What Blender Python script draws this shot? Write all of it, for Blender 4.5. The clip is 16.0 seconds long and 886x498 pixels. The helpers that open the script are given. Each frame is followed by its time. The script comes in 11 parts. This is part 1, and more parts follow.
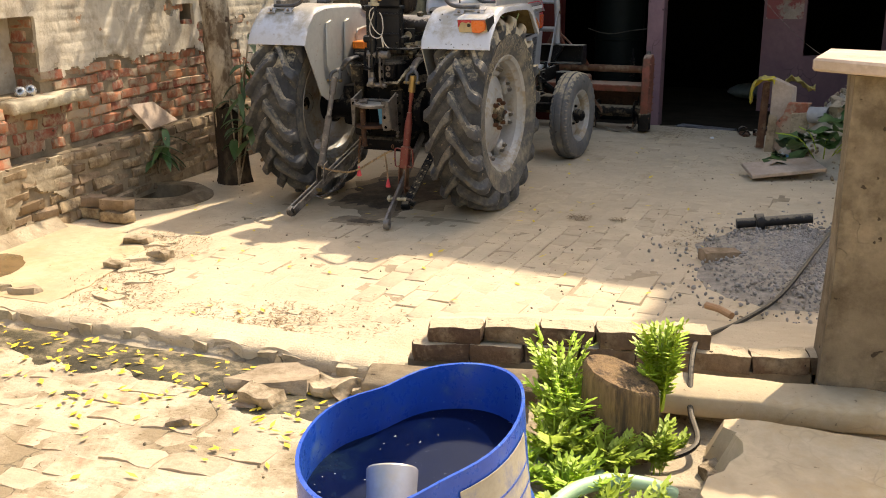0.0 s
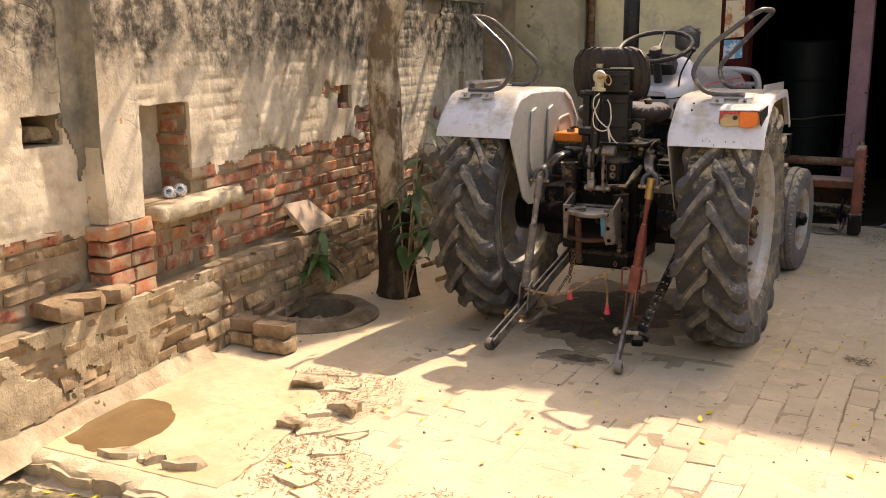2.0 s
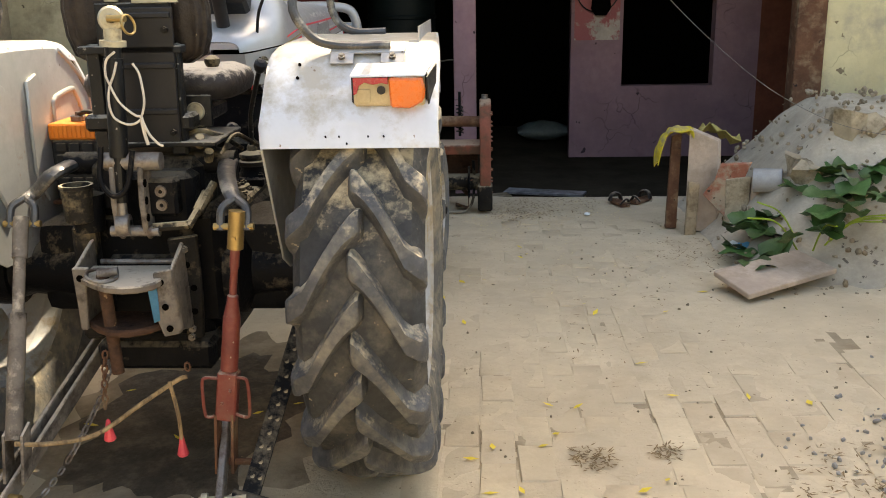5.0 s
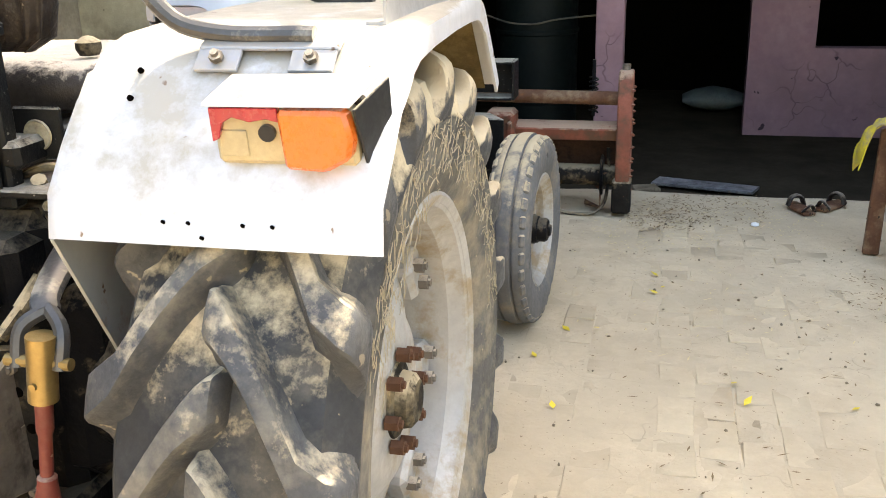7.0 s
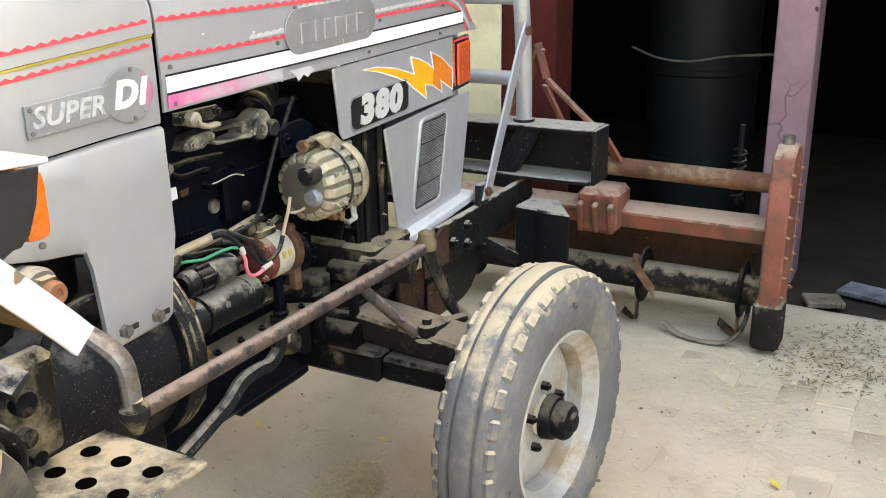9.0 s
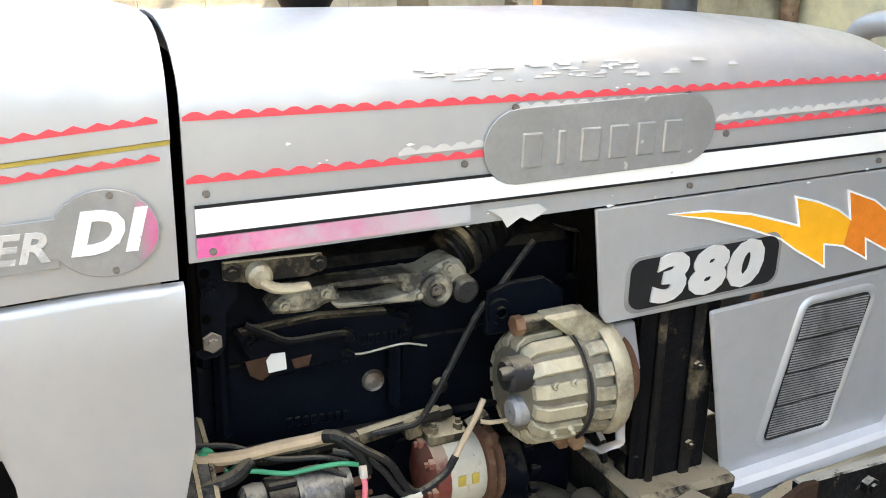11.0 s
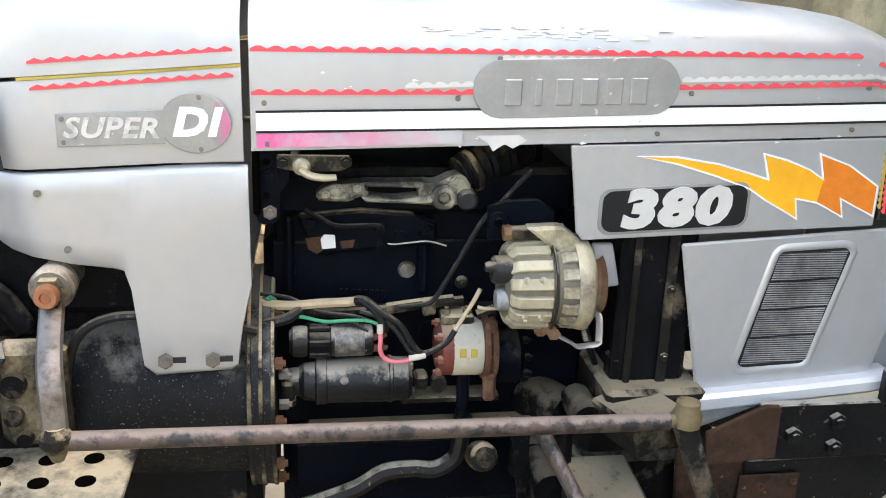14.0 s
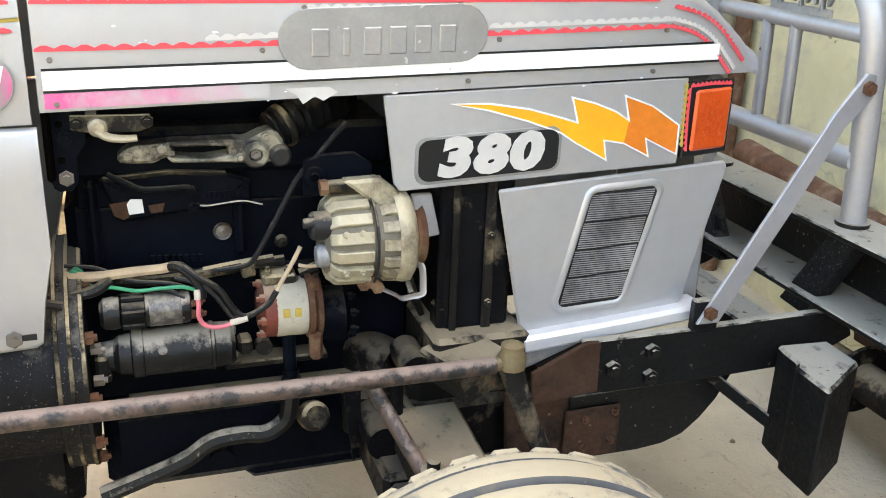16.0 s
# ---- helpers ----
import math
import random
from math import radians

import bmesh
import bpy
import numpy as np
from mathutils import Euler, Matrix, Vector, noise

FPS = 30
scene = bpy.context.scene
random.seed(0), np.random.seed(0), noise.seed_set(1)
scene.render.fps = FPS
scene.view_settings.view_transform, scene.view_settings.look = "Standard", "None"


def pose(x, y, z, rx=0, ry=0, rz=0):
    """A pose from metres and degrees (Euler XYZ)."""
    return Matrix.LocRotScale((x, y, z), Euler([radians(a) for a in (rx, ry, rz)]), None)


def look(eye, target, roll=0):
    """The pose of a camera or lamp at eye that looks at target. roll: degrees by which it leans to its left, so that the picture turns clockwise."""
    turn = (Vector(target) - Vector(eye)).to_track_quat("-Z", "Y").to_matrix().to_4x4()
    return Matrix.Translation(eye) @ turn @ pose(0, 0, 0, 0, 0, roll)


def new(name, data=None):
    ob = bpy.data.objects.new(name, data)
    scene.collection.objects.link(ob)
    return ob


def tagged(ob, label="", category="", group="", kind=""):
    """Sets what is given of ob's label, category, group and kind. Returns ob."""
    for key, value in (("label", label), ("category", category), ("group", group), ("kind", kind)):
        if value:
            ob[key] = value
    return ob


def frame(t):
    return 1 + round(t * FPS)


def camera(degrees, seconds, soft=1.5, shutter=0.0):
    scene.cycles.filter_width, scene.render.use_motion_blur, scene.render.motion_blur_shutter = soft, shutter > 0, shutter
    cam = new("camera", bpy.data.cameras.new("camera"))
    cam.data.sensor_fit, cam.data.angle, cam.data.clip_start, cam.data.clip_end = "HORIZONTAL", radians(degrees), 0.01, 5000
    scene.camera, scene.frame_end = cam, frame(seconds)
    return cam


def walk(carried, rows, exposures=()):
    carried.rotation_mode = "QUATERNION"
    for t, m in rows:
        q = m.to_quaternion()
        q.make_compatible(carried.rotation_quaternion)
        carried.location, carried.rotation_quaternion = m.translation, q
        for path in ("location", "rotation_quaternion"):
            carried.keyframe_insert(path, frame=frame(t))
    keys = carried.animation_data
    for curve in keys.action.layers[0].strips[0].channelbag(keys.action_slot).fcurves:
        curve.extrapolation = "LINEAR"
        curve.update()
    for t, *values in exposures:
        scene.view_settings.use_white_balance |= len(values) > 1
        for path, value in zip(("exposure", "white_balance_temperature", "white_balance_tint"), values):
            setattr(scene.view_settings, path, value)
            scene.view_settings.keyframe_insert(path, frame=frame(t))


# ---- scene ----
cam = camera(50.1, 16.0, soft=1.0)
PATH = [
    (0, (3.041, -5.983, 1.598), (2.253, -4.235, 1.028), -0.6),
    (0.5, (2.847, -5.753, 1.696), (2.034, -4.009, 1.148), -0.6),
    (1, (2.485, -5.565, 1.63), (1.621, -3.833, 1.128), -0.6),
    (1.5, (2.098, -5.393, 1.625), (1.207, -3.667, 1.15), -0.5),
    (2, (1.677, -5.18, 1.611), (0.751, -3.458, 1.188), -0.4),
    (2.5, (1.377, -4.895, 1.588), (0.736, -3.028, 1.268), 0.2),
    (3, (1.199, -4.511, 1.561), (0.788, -2.58, 1.24), -0.0),
    (3.5, (1.079, -4.097, 1.54), (0.793, -2.157, 1.146), 0.1),
    (3.7, (1.052, -3.937, 1.509), (0.876, -1.999, 1.045), 0.1),
    (5.8, (1.006, -2.388, 1.545), (0.922, -0.485, 0.935), -1.1),
    (6, (1.016, -2.284, 1.572), (0.831, -0.399, 0.93), -1.1),
    (6.5, (1.112, -1.929, 1.5), (0.712, -0.08, 0.853), -1.4),
    (7, (1.22, -1.537, 1.491), (0.777, 0.302, 0.843), -1.4),
    (7.5, (1.313, -1.078, 1.499), (0.802, 0.735, 0.826), -0.9),
    (8, (1.373, -0.727, 1.489), (0.65, 1.004, 0.796), 0.1),
    (8.5, (1.502, -0.344, 1.487), (0.651, 1.355, 0.862), -1.0),
    (8.7, (1.518, -0.185, 1.484), (0.656, 1.506, 0.851), -0.8),
    (10.8, (1.257, 1.096, 1.507), (-0.401, 2.049, 0.922), -0.1),
    (11, (1.265, 1.178, 1.535), (-0.461, 1.971, 0.908), 1.3),
    (11.5, (1.391, 1.289, 1.552), (-0.489, 1.612, 0.952), 1.1),
    (12, (1.548, 1.376, 1.54), (-0.376, 1.305, 1.0), 2.6),
    (12.5, (1.688, 1.309, 1.526), (-0.233, 1.197, 0.981), 3.0),
    (13, (1.765, 1.27, 1.502), (-0.148, 1.194, 0.926), 2.9),
    (13.5, (1.789, 1.356, 1.519), (-0.101, 1.441, 0.869), 1.5),
    (14, (1.796, 1.43, 1.529), (-0.08, 1.718, 0.895), 2.0),
    (14.5, (1.789, 1.477, 1.529), (-0.04, 1.985, 0.899), 2.3),
    (15, (1.785, 1.489, 1.526), (-0.006, 2.1, 0.879), 2.2),
    (15.5, (1.782, 1.482, 1.52), (0.005, 2.103, 0.843), 2.2),
    (16, (1.781, 1.468, 1.517), (0.014, 2.083, 0.809), 2.2),
]
EXPOSURES = [
    (0.0, 1.15, 7900, 14),
    (0.5, 1.15, 8300, 22),
    (2.0, 1.2, 8600, 22),
    (3.5, 1.2, 8700, 12),
    (6.0, 2.38, 7900, 10),
    (6.5, 2.45, 7900, 10),
    (7.0, 2.6, 7900, 10),
    (8.0, 2.9, 8000, 10),
    (8.5, 3.15, 8200, 10),
    (11.0, 2.98, 7800, 10),
    (12.5, 2.68, 8000, 10),
    (13.5, 2.9, 7500, 10),
    (14.0, 3.05, 7500, 10),
    (16.0, 3.12, 7900, 10),
]
walk(cam, [(t, look(eye, target, roll)) for t, eye, target, roll in PATH], EXPOSURES)


# ---- world and light ----
SUN = Vector((0.177, 0.59, 0.788)).normalized()
world = bpy.data.worlds.new("sky")
scene.world = world
world.use_nodes = True
_n = world.node_tree.nodes
_sky = _n.new("ShaderNodeTexSky")
_sky.sky_type, _sky.sun_disc = "NISHITA", False
_sky.sun_elevation, _sky.sun_rotation = math.asin(SUN.z), math.atan2(SUN.x, SUN.y)
_sky.dust_density, _sky.air_density = 3.0, 1.2
_n["Background"].inputs["Strength"].default_value = 0.15
world.node_tree.links.new(_sky.outputs[0], _n["Background"].inputs["Color"])
sun_data = bpy.data.lights.new("sun", "SUN")
sun_data.energy, sun_data.angle, sun_data.color = 3.0, radians(0.6), (1.0, 0.95, 0.86)
sun = new("sun", sun_data)
sun.matrix_basis = look(SUN * 30, (0, 0, 0))


# ---- small mesh tools ----
def box(bm, c, s, rot=(0, 0, 0), bev=0.0, seg=1):
    """A box of size s round c, turned by rot degrees, with bevelled edges."""
    r = bmesh.ops.create_cube(bm, size=1.0)
    vs = r["verts"]
    bmesh.ops.scale(bm, vec=s, verts=vs)
    if bev:
        es = list({e for v in vs for e in v.link_edges})
        g = bmesh.ops.bevel(bm, geom=es, offset=bev, segments=seg, affect="EDGES", profile=0.6)
        vs = list({v for f in g["faces"] for v in f.verts} | {v for v in vs if v.is_valid})
    bmesh.ops.transform(bm, matrix=pose(*c, *rot), verts=vs)
    return vs


def frame_of(d):
    d = Vector(d).normalized()
    a = Vector((0, 0, 1)) if abs(d.z) < 0.9 else Vector((1, 0, 0))
    u = d.cross(a).normalized()
    return u, d.cross(u).normalized(), d


def loft(bm, rings, cap=True, closed=True):
    """Skin over rings of points, each with the same count."""
    rows = [[bm.verts.new(p) for p in ring] for ring in rings]
    n = len(rows[0])
    for a, b in zip(rows, rows[1:]):
        for i in range(n if closed else n - 1):
            j = (i + 1) % n
            bm.faces.new((a[i], a[j], b[j], b[i]))
    if cap and closed:
        bm.faces.new(rows[0][::-1])
        bm.faces.new(rows[-1])
    return rows


def cyl(bm, p, q, r, r2=None, n=16):
    p, q = Vector(p), Vector(q)
    u, v, _ = frame_of(q - p)
    r2 = r if r2 is None else r2
    ring = lambda c, k: [c + (u * math.cos(2 * math.pi * i / n) + v * math.sin(2 * math.pi * i / n)) * k for i in range(n)]
    loft(bm, [ring(p, r), ring(q, r2)])


def smooth_line(pts, step=6):
    pts = [Vector(p) for p in pts]
    if len(pts) < 3:
        return pts
    ext = [2 * pts[0] - pts[1]] + pts + [2 * pts[-1] - pts[-2]]
    out = []
    for i in range(1, len(ext) - 2):
        a, b, c, d = ext[i - 1:i + 3]
        for k in range(step):
            t = k / step
            out.append(0.5 * (2 * b + (c - a) * t + (2 * a - 5 * b + 4 * c - d) * t * t + (3 * b - a - 3 * c + d) * t ** 3))
    return out + [pts[-1]]


def pipe(bm, pts, r, n=10, smooth=True, step=6, flat=1.0):
    """A tube along a line of points."""
    line = smooth_line(pts, step) if smooth else [Vector(p) for p in pts]
    u = frame_of(line[1] - line[0])[0]
    rings = []
    for i, c in enumerate(line):
        d = (line[min(i + 1, len(line) - 1)] - line[max(i - 1, 0)]).normalized()
        u = (u - d * u.dot(d)).normalized()
        v = d.cross(u)
        k = r(i / (len(line) - 1)) if callable(r) else r
        rings.append([c + (u * math.cos(2 * math.pi * j / n) + v * math.sin(2 * math.pi * j / n) * flat) * k for j in range(n)])
    loft(bm, rings)


def lathe(bm, prof, origin=(0, 0, 0), axis=(1, 0, 0), n=48, closed=False):
    """Turn a profile of (radius, along) about an axis."""
    o = Vector(origin)
    u, v, d = frame_of(axis)
    rows = []
    for i in range(n):
        a = 2 * math.pi * i / n
        e = u * math.cos(a) + v * math.sin(a)
        rows.append([bm.verts.new(o + e * r + d * h) for r, h in prof])
    m = len(prof)
    for i in range(n):
        a, b = rows[i], rows[(i + 1) % n]
        for k in range(m if closed else m - 1):
            l = (k + 1) % m
            bm.faces.new((a[k], b[k], b[l], a[l]))
    bmesh.ops.remove_doubles(bm, verts=[w for row in rows for w in row], dist=1e-5)


def plate(bm, pts, depth, bev=0.0):
    """A flat outline of points, made thick by the vector depth."""
    vs = [bm.verts.new(p) for p in pts]
    f = bm.faces.new(vs)
    g = bmesh.ops.extrude_face_region(bm, geom=[f])
    top = [e for e in g["geom"] if isinstance(e, bmesh.types.BMVert)]
    bmesh.ops.translate(bm, vec=depth, verts=top)
    if bev:
        es = list({e for v in vs + top for e in v.link_edges})
        bmesh.ops.bevel(bm, geom=es, offset=bev, segments=1, affect="EDGES")


def sheet(bm, grid, thick):
    """A curved sheet over rows of points, with thickness."""
    up = [[bm.verts.new(p) for p in row] for row in grid]
    n, m = len(up), len(up[0])
    faces = []
    for i in range(n - 1):
        for k in range(m - 1):
            faces.append(bm.faces.new((up[i][k], up[i + 1][k], up[i + 1][k + 1], up[i][k + 1])))
    bm.normal_update()
    bmesh.ops.solidify(bm, geom=faces, thickness=thick)


def bolt(bm, p, d, r=0.009, h=0.008):
    p, d = Vector(p), Vector(d).normalized()
    cyl(bm, p - d * 0.002, p + d * h, r, n=6)
    cyl(bm, p + d * h, p + d * (h + 0.006), r * 0.55, n=8)


FIXINGS = {}


def fixings(name, material, parent, places, r=0.009, h=0.008, label="", plain=False):
    """Bolts, or plain round discs, each an object of its own on one mesh; places are (point, direction)."""
    key = (name, material.name, r, h, plain)
    if key not in FIXINGS:
        bm = B()
        if plain:
            cyl(bm, (0, 0, -h / 2), (0, 0, h / 2), r, n=12)
        else:
            bolt(bm, (0, 0, 0), (0, 0, 1), r, h)
        FIXINGS[key] = mesh_of(name, bm, material)
    for p, d in places:
        part(name, FIXINGS[key], None, parent, label, m=Matrix.Translation(p) @ Vector(d).to_track_quat("Z", "Y").to_matrix().to_4x4())


def mesh_of(name, bm, material, sharp=32):
    bmesh.ops.recalc_face_normals(bm, faces=bm.faces)
    me = bpy.data.meshes.new(name)
    bm.to_mesh(me)
    bm.free()
    me.materials.append(material)
    me.shade_smooth()
    me.set_sharp_from_angle(angle=radians(sharp))
    return me


def part(name, bm, material, parent=None, label="", sharp=32, m=None):
    """Link a bmesh as one mesh object under a thing or a part."""
    ob = new(name, bm if isinstance(bm, bpy.types.Mesh) else mesh_of(name, bm, material, sharp))
    ob.parent = parent
    if m is not None:
        ob.matrix_basis = m
    return tagged(ob, label) if label else ob


def thing(name, label, category, m=None, group="", kind=""):
    ob = new(name)
    ob.empty_display_size = 0.1
    if m is not None:
        ob.matrix_basis = m
    return tagged(ob, label, category, group, kind)


def solid(name, bm, material, label, category, m=None, group="", kind="", sharp=32):
    """A thing that is one mesh."""
    return tagged(part(name, bm, material, None, "", sharp, m), label, category, group, kind)


def B():
    return bmesh.new()


# ---- materials ----
def M(name, col, rough=0.6, metal=0.0, var=0.25, scale=5.0, bump=0.15, bscale=70.0, dirt=None, dcol=(0.4, 0.33, 0.22), dscale=7.0, dsharp=0.12,
      rnd=0.0, dust=0.0, dustcol=(0.47, 0.39, 0.27), spots=0.0, spotcol=(0.05, 0.04, 0.03), spotscale=30.0, dist=0.006, coat=0.0, stretch=(1, 1, 1), spec=0.5, crack=0.0, crackscale=6.0, mould=None, cake=None):
    """A painted, worn, dusty surface: two scales of colour, patches of dirt, dust on what faces up, small spots and relief."""
    m = bpy.data.materials.new(name)
    m.use_nodes = True
    nt, N = m.node_tree, m.node_tree.nodes
    L = nt.links.new
    bs = N["Principled BSDF"]
    tc, info = N.new("ShaderNodeTexCoord"), N.new("ShaderNodeObjectInfo")
    add = N.new("ShaderNodeVectorMath")
    add.operation = "MULTIPLY_ADD"
    add.inputs[1].default_value = stretch
    mul = N.new("ShaderNodeMath")
    mul.operation, mul.inputs[1].default_value = "MULTIPLY", 17.0 if rnd else 0.0
    L(info.outputs["Random"], mul.inputs[0])
    L(tc.outputs["Object"], add.inputs[0])
    L(mul.outputs[0], add.inputs[2])
    P = add.outputs[0]

    def noise_tex(s, detail=5.0, rough_=0.6):
        t = N.new("ShaderNodeTexNoise")
        t.inputs["Scale"].default_value, t.inputs["Detail"].default_value, t.inputs["Roughness"].default_value = s, detail, rough_
        L(P, t.inputs["Vector"])
        return t.outputs["Fac"]

    def span(v, a, b, lo=0.0, hi=1.0):
        r = N.new("ShaderNodeMapRange")
        for k, x in zip((1, 2, 3, 4), (a, b, lo, hi)):
            r.inputs[k].default_value = x
        L(v, r.inputs[0])
        return r.outputs[0]

    def mix(f, a, b):
        x = N.new("ShaderNodeMix")
        x.data_type = "RGBA"
        if isinstance(f, float):
            x.inputs[0].default_value = f
        else:
            L(f, x.inputs[0])
        for k, c in ((6, a), (7, b)):
            if isinstance(c, tuple):
                x.inputs[k].default_value = (*c, 1)
            else:
                L(c, x.inputs[k])
        return x.outputs[2]

    def times(a, b):
        x = N.new("ShaderNodeMath")
        x.operation = "MULTIPLY"
        L(a, x.inputs[0])
        if isinstance(b, float):
            x.inputs[1].default_value = b
        else:
            L(b, x.inputs[1])
        return x.outputs[0]

    lo, hi = tuple(max(0.0, c * (1 - var)) for c in col), tuple(min(1.0, c * (1 + var)) for c in col)
    big, fine = noise_tex(scale), noise_tex(scale * 9, 4.0, 0.7)
    c = mix(span(big, 0.3, 0.7), lo, hi)
    c = mix(span(fine, 0.35, 0.75, 0.0, 0.5), c, tuple(x * (1 - var) for x in col))
    if rnd:
        hsv = N.new("ShaderNodeHueSaturation")
        L(span(info.outputs["Random"], 0, 1, 1 - rnd, 1 + rnd), hsv.inputs["Value"])
        L(span(mul.outputs[0], 0, 17, 0.5 - rnd * 0.04, 0.5 + rnd * 0.04), hsv.inputs["Hue"])
        L(c, hsv.inputs["Color"])
        c = hsv.outputs[0]
    r_in = span(fine, 0.3, 0.7, max(0.05, rough - 0.12), min(1.0, rough + 0.12))
    mask = None
    if dirt is not None:
        mask = span(noise_tex(dscale, 7.0, 0.68), 0.62 - dirt * 0.4, 0.62 - dirt * 0.4 + dsharp)
        c = mix(mask, c, dcol)
    if dust:
        geo = N.new("ShaderNodeNewGeometry")
        sep = N.new("ShaderNodeSeparateXYZ")
        L(geo.outputs["Normal"], sep.inputs[0])
        ruffle = N.new("ShaderNodeMath")
        L(sep.outputs[2], ruffle.inputs[0])
        L(span(noise_tex(scale * 2.6, 9.0, 0.7), 0.25, 0.75, -0.55, 0.55), ruffle.inputs[1])
        edge = ruffle.outputs[0]
        if cake:
            sz, hi_add = N.new("ShaderNodeSeparateXYZ"), N.new("ShaderNodeMath")
            L(geo.outputs["Position"], sz.inputs[0])
            L(edge, hi_add.inputs[0])
            L(times(span(sz.outputs[2], cake[0], cake[1], 0.0, 0.58), span(sz.outputs[1], -0.36, 0.04)), hi_add.inputs[1])
            edge = hi_add.outputs[0]
        up = times(span(edge, 0.50 if dust == 1.0 else 0.48, 0.85), min(dust, 1.0))
        c = mix(up, c, dustcol)
    if spots:
        c = mix(span(noise_tex(spotscale, 3.0, 0.5), 0.72 - spots * 0.2, 0.74 - spots * 0.2), c, spotcol)
    lines = None
    if crack:
        warp = N.new("ShaderNodeVectorMath")
        warp.operation = "MULTIPLY_ADD"
        wn = N.new("ShaderNodeTexNoise")
        wn.inputs["Scale"].default_value = crackscale * 1.5
        L(P, wn.inputs["Vector"])
        L(wn.outputs["Color"], warp.inputs[0])
        warp.inputs[1].default_value = (1.1 / crackscale,) * 3
        L(P, warp.inputs[2])
        vo = N.new("ShaderNodeTexVoronoi")
        vo.feature = "DISTANCE_TO_EDGE"
        vo.inputs["Scale"].default_value = crackscale
        L(warp.outputs[0], vo.inputs["Vector"])
        lines = times(times(span(vo.outputs["Distance"], 0.0, 0.022, 1.0, 0.0), span(noise_tex(crackscale * 0.6, 3.0), 0.52, 0.66)), crack)
        c = mix(lines, c, tuple(x * 0.30 for x in col))
    if mould:
        z0, z1, mcol = mould
        sp = N.new("ShaderNodeSeparateXYZ")
        L(tc.outputs["Object"], sp.inputs[0])
        sq = N.new("ShaderNodeVectorMath")
        sq.operation, sq.inputs[1].default_value = "MULTIPLY", (3.2, 3.2, 1.8)
        L(tc.outputs["Object"], sq.inputs[0])
        sn = N.new("ShaderNodeTexNoise")
        sn.inputs["Scale"].default_value, sn.inputs["Detail"].default_value, sn.inputs["Roughness"].default_value = 1.0, 8.0, 0.72
        L(sq.outputs[0], sn.inputs["Vector"])
        am = N.new("ShaderNodeMath")
        L(span(sp.outputs[2], z0, z1, -0.42, 0.85), am.inputs[0])
        L(span(sn.outputs["Fac"], 0.25, 0.75, -0.25, 0.85), am.inputs[1])
        c = mix(times(span(am.outputs[0], 0.12, 0.72, 0.0, 0.97), span(noise_tex(9.0, 9.0, 0.75), 0.38, 0.56, 0.30, 1.0)), c, mcol)
    bs.inputs["Specular IOR Level"].default_value = spec
    L(c, bs.inputs["Base Color"])
    if metal:
        bs.inputs["Metallic"].default_value = metal
        if mask is not None:
            L(span(mask, 0, 1, metal, 0.0), bs.inputs["Metallic"])
    L(r_in, bs.inputs["Roughness"])
    if coat:
        bs.inputs["Coat Weight"].default_value, bs.inputs["Coat Roughness"].default_value = coat, 0.15
    if bump:
        bp = N.new("ShaderNodeBump")
        bp.inputs["Strength"].default_value, bp.inputs["Distance"].default_value = min(1.0, bump * 2), dist
        h = mix(0.35, noise_tex(bscale, 6.0, 0.65), noise_tex(scale * 3, 4.0))
        if lines is not None:
            h = mix(lines, h, (0.0, 0.0, 0.0))
        L(h, bp.inputs["Height"])
        L(bp.outputs[0], bs.inputs["Normal"])
    return m


m_soil = M("dusty_ground", (0.54, 0.445, 0.31), 0.95, var=0.16, scale=1.6, bump=0.5, bscale=45, dist=0.01, dirt=0.25, dcol=(0.40, 0.315, 0.21), dscale=2.6, dsharp=0.3, spots=0.13, spotcol=(0.26, 0.20, 0.13), spotscale=70, crack=0.3, crackscale=5, spec=0.1)
m_lane = M("lane_ground", (0.50, 0.42, 0.30), 0.92, var=0.24, scale=2.2, bump=0.5, bscale=40, dist=0.012, dirt=0.40, dcol=(0.26, 0.205, 0.13), dscale=3.0, dsharp=0.14, spots=0.2, spotcol=(0.18, 0.14, 0.08), spotscale=45, crack=0.7, crackscale=5.0, spec=0.1)
# dark brown earth, kept darker still to hold the shed's shade
m_darkfloor = M("shaded_dark_earth_floor", (0.045, 0.036, 0.025), 0.95, var=0.3, scale=3, bump=0.3, bscale=30, spec=0.0)
m_paver = M("dusty_paving_brick", (0.53, 0.435, 0.30), 0.95, var=0.15, scale=3, bump=0.45, bscale=55, rnd=0.035, dirt=0.25, dcol=(0.43, 0.335, 0.225), dscale=4, dsharp=0.3, spots=0.12, spotcol=(0.29, 0.22, 0.14), spotscale=50, spec=0.1)
m_cem = M("cement_apron", (0.50, 0.40, 0.26), 0.88, var=0.24, scale=2.2, bump=0.3, bscale=40, dirt=0.33, dcol=(0.46, 0.31, 0.14), dscale=2.4, dsharp=0.3, spots=0.08, spotcol=(0.26, 0.2, 0.12), spotscale=40, crack=0.3, crackscale=3.6, spec=0.2)
m_plaster = M("old_lime_plaster", (0.60, 0.53, 0.41), 0.92, var=0.2, scale=1.8, bump=0.45, bscale=22, dist=0.012, dirt=0.42, dcol=(0.37, 0.30, 0.21), dscale=4.2, dsharp=0.2, spots=0.13, spotcol=(0.40, 0.24, 0.14), spotscale=9, crack=0.5, crackscale=4.5, mould=(1.20, 1.88, (0.040, 0.034, 0.024)))
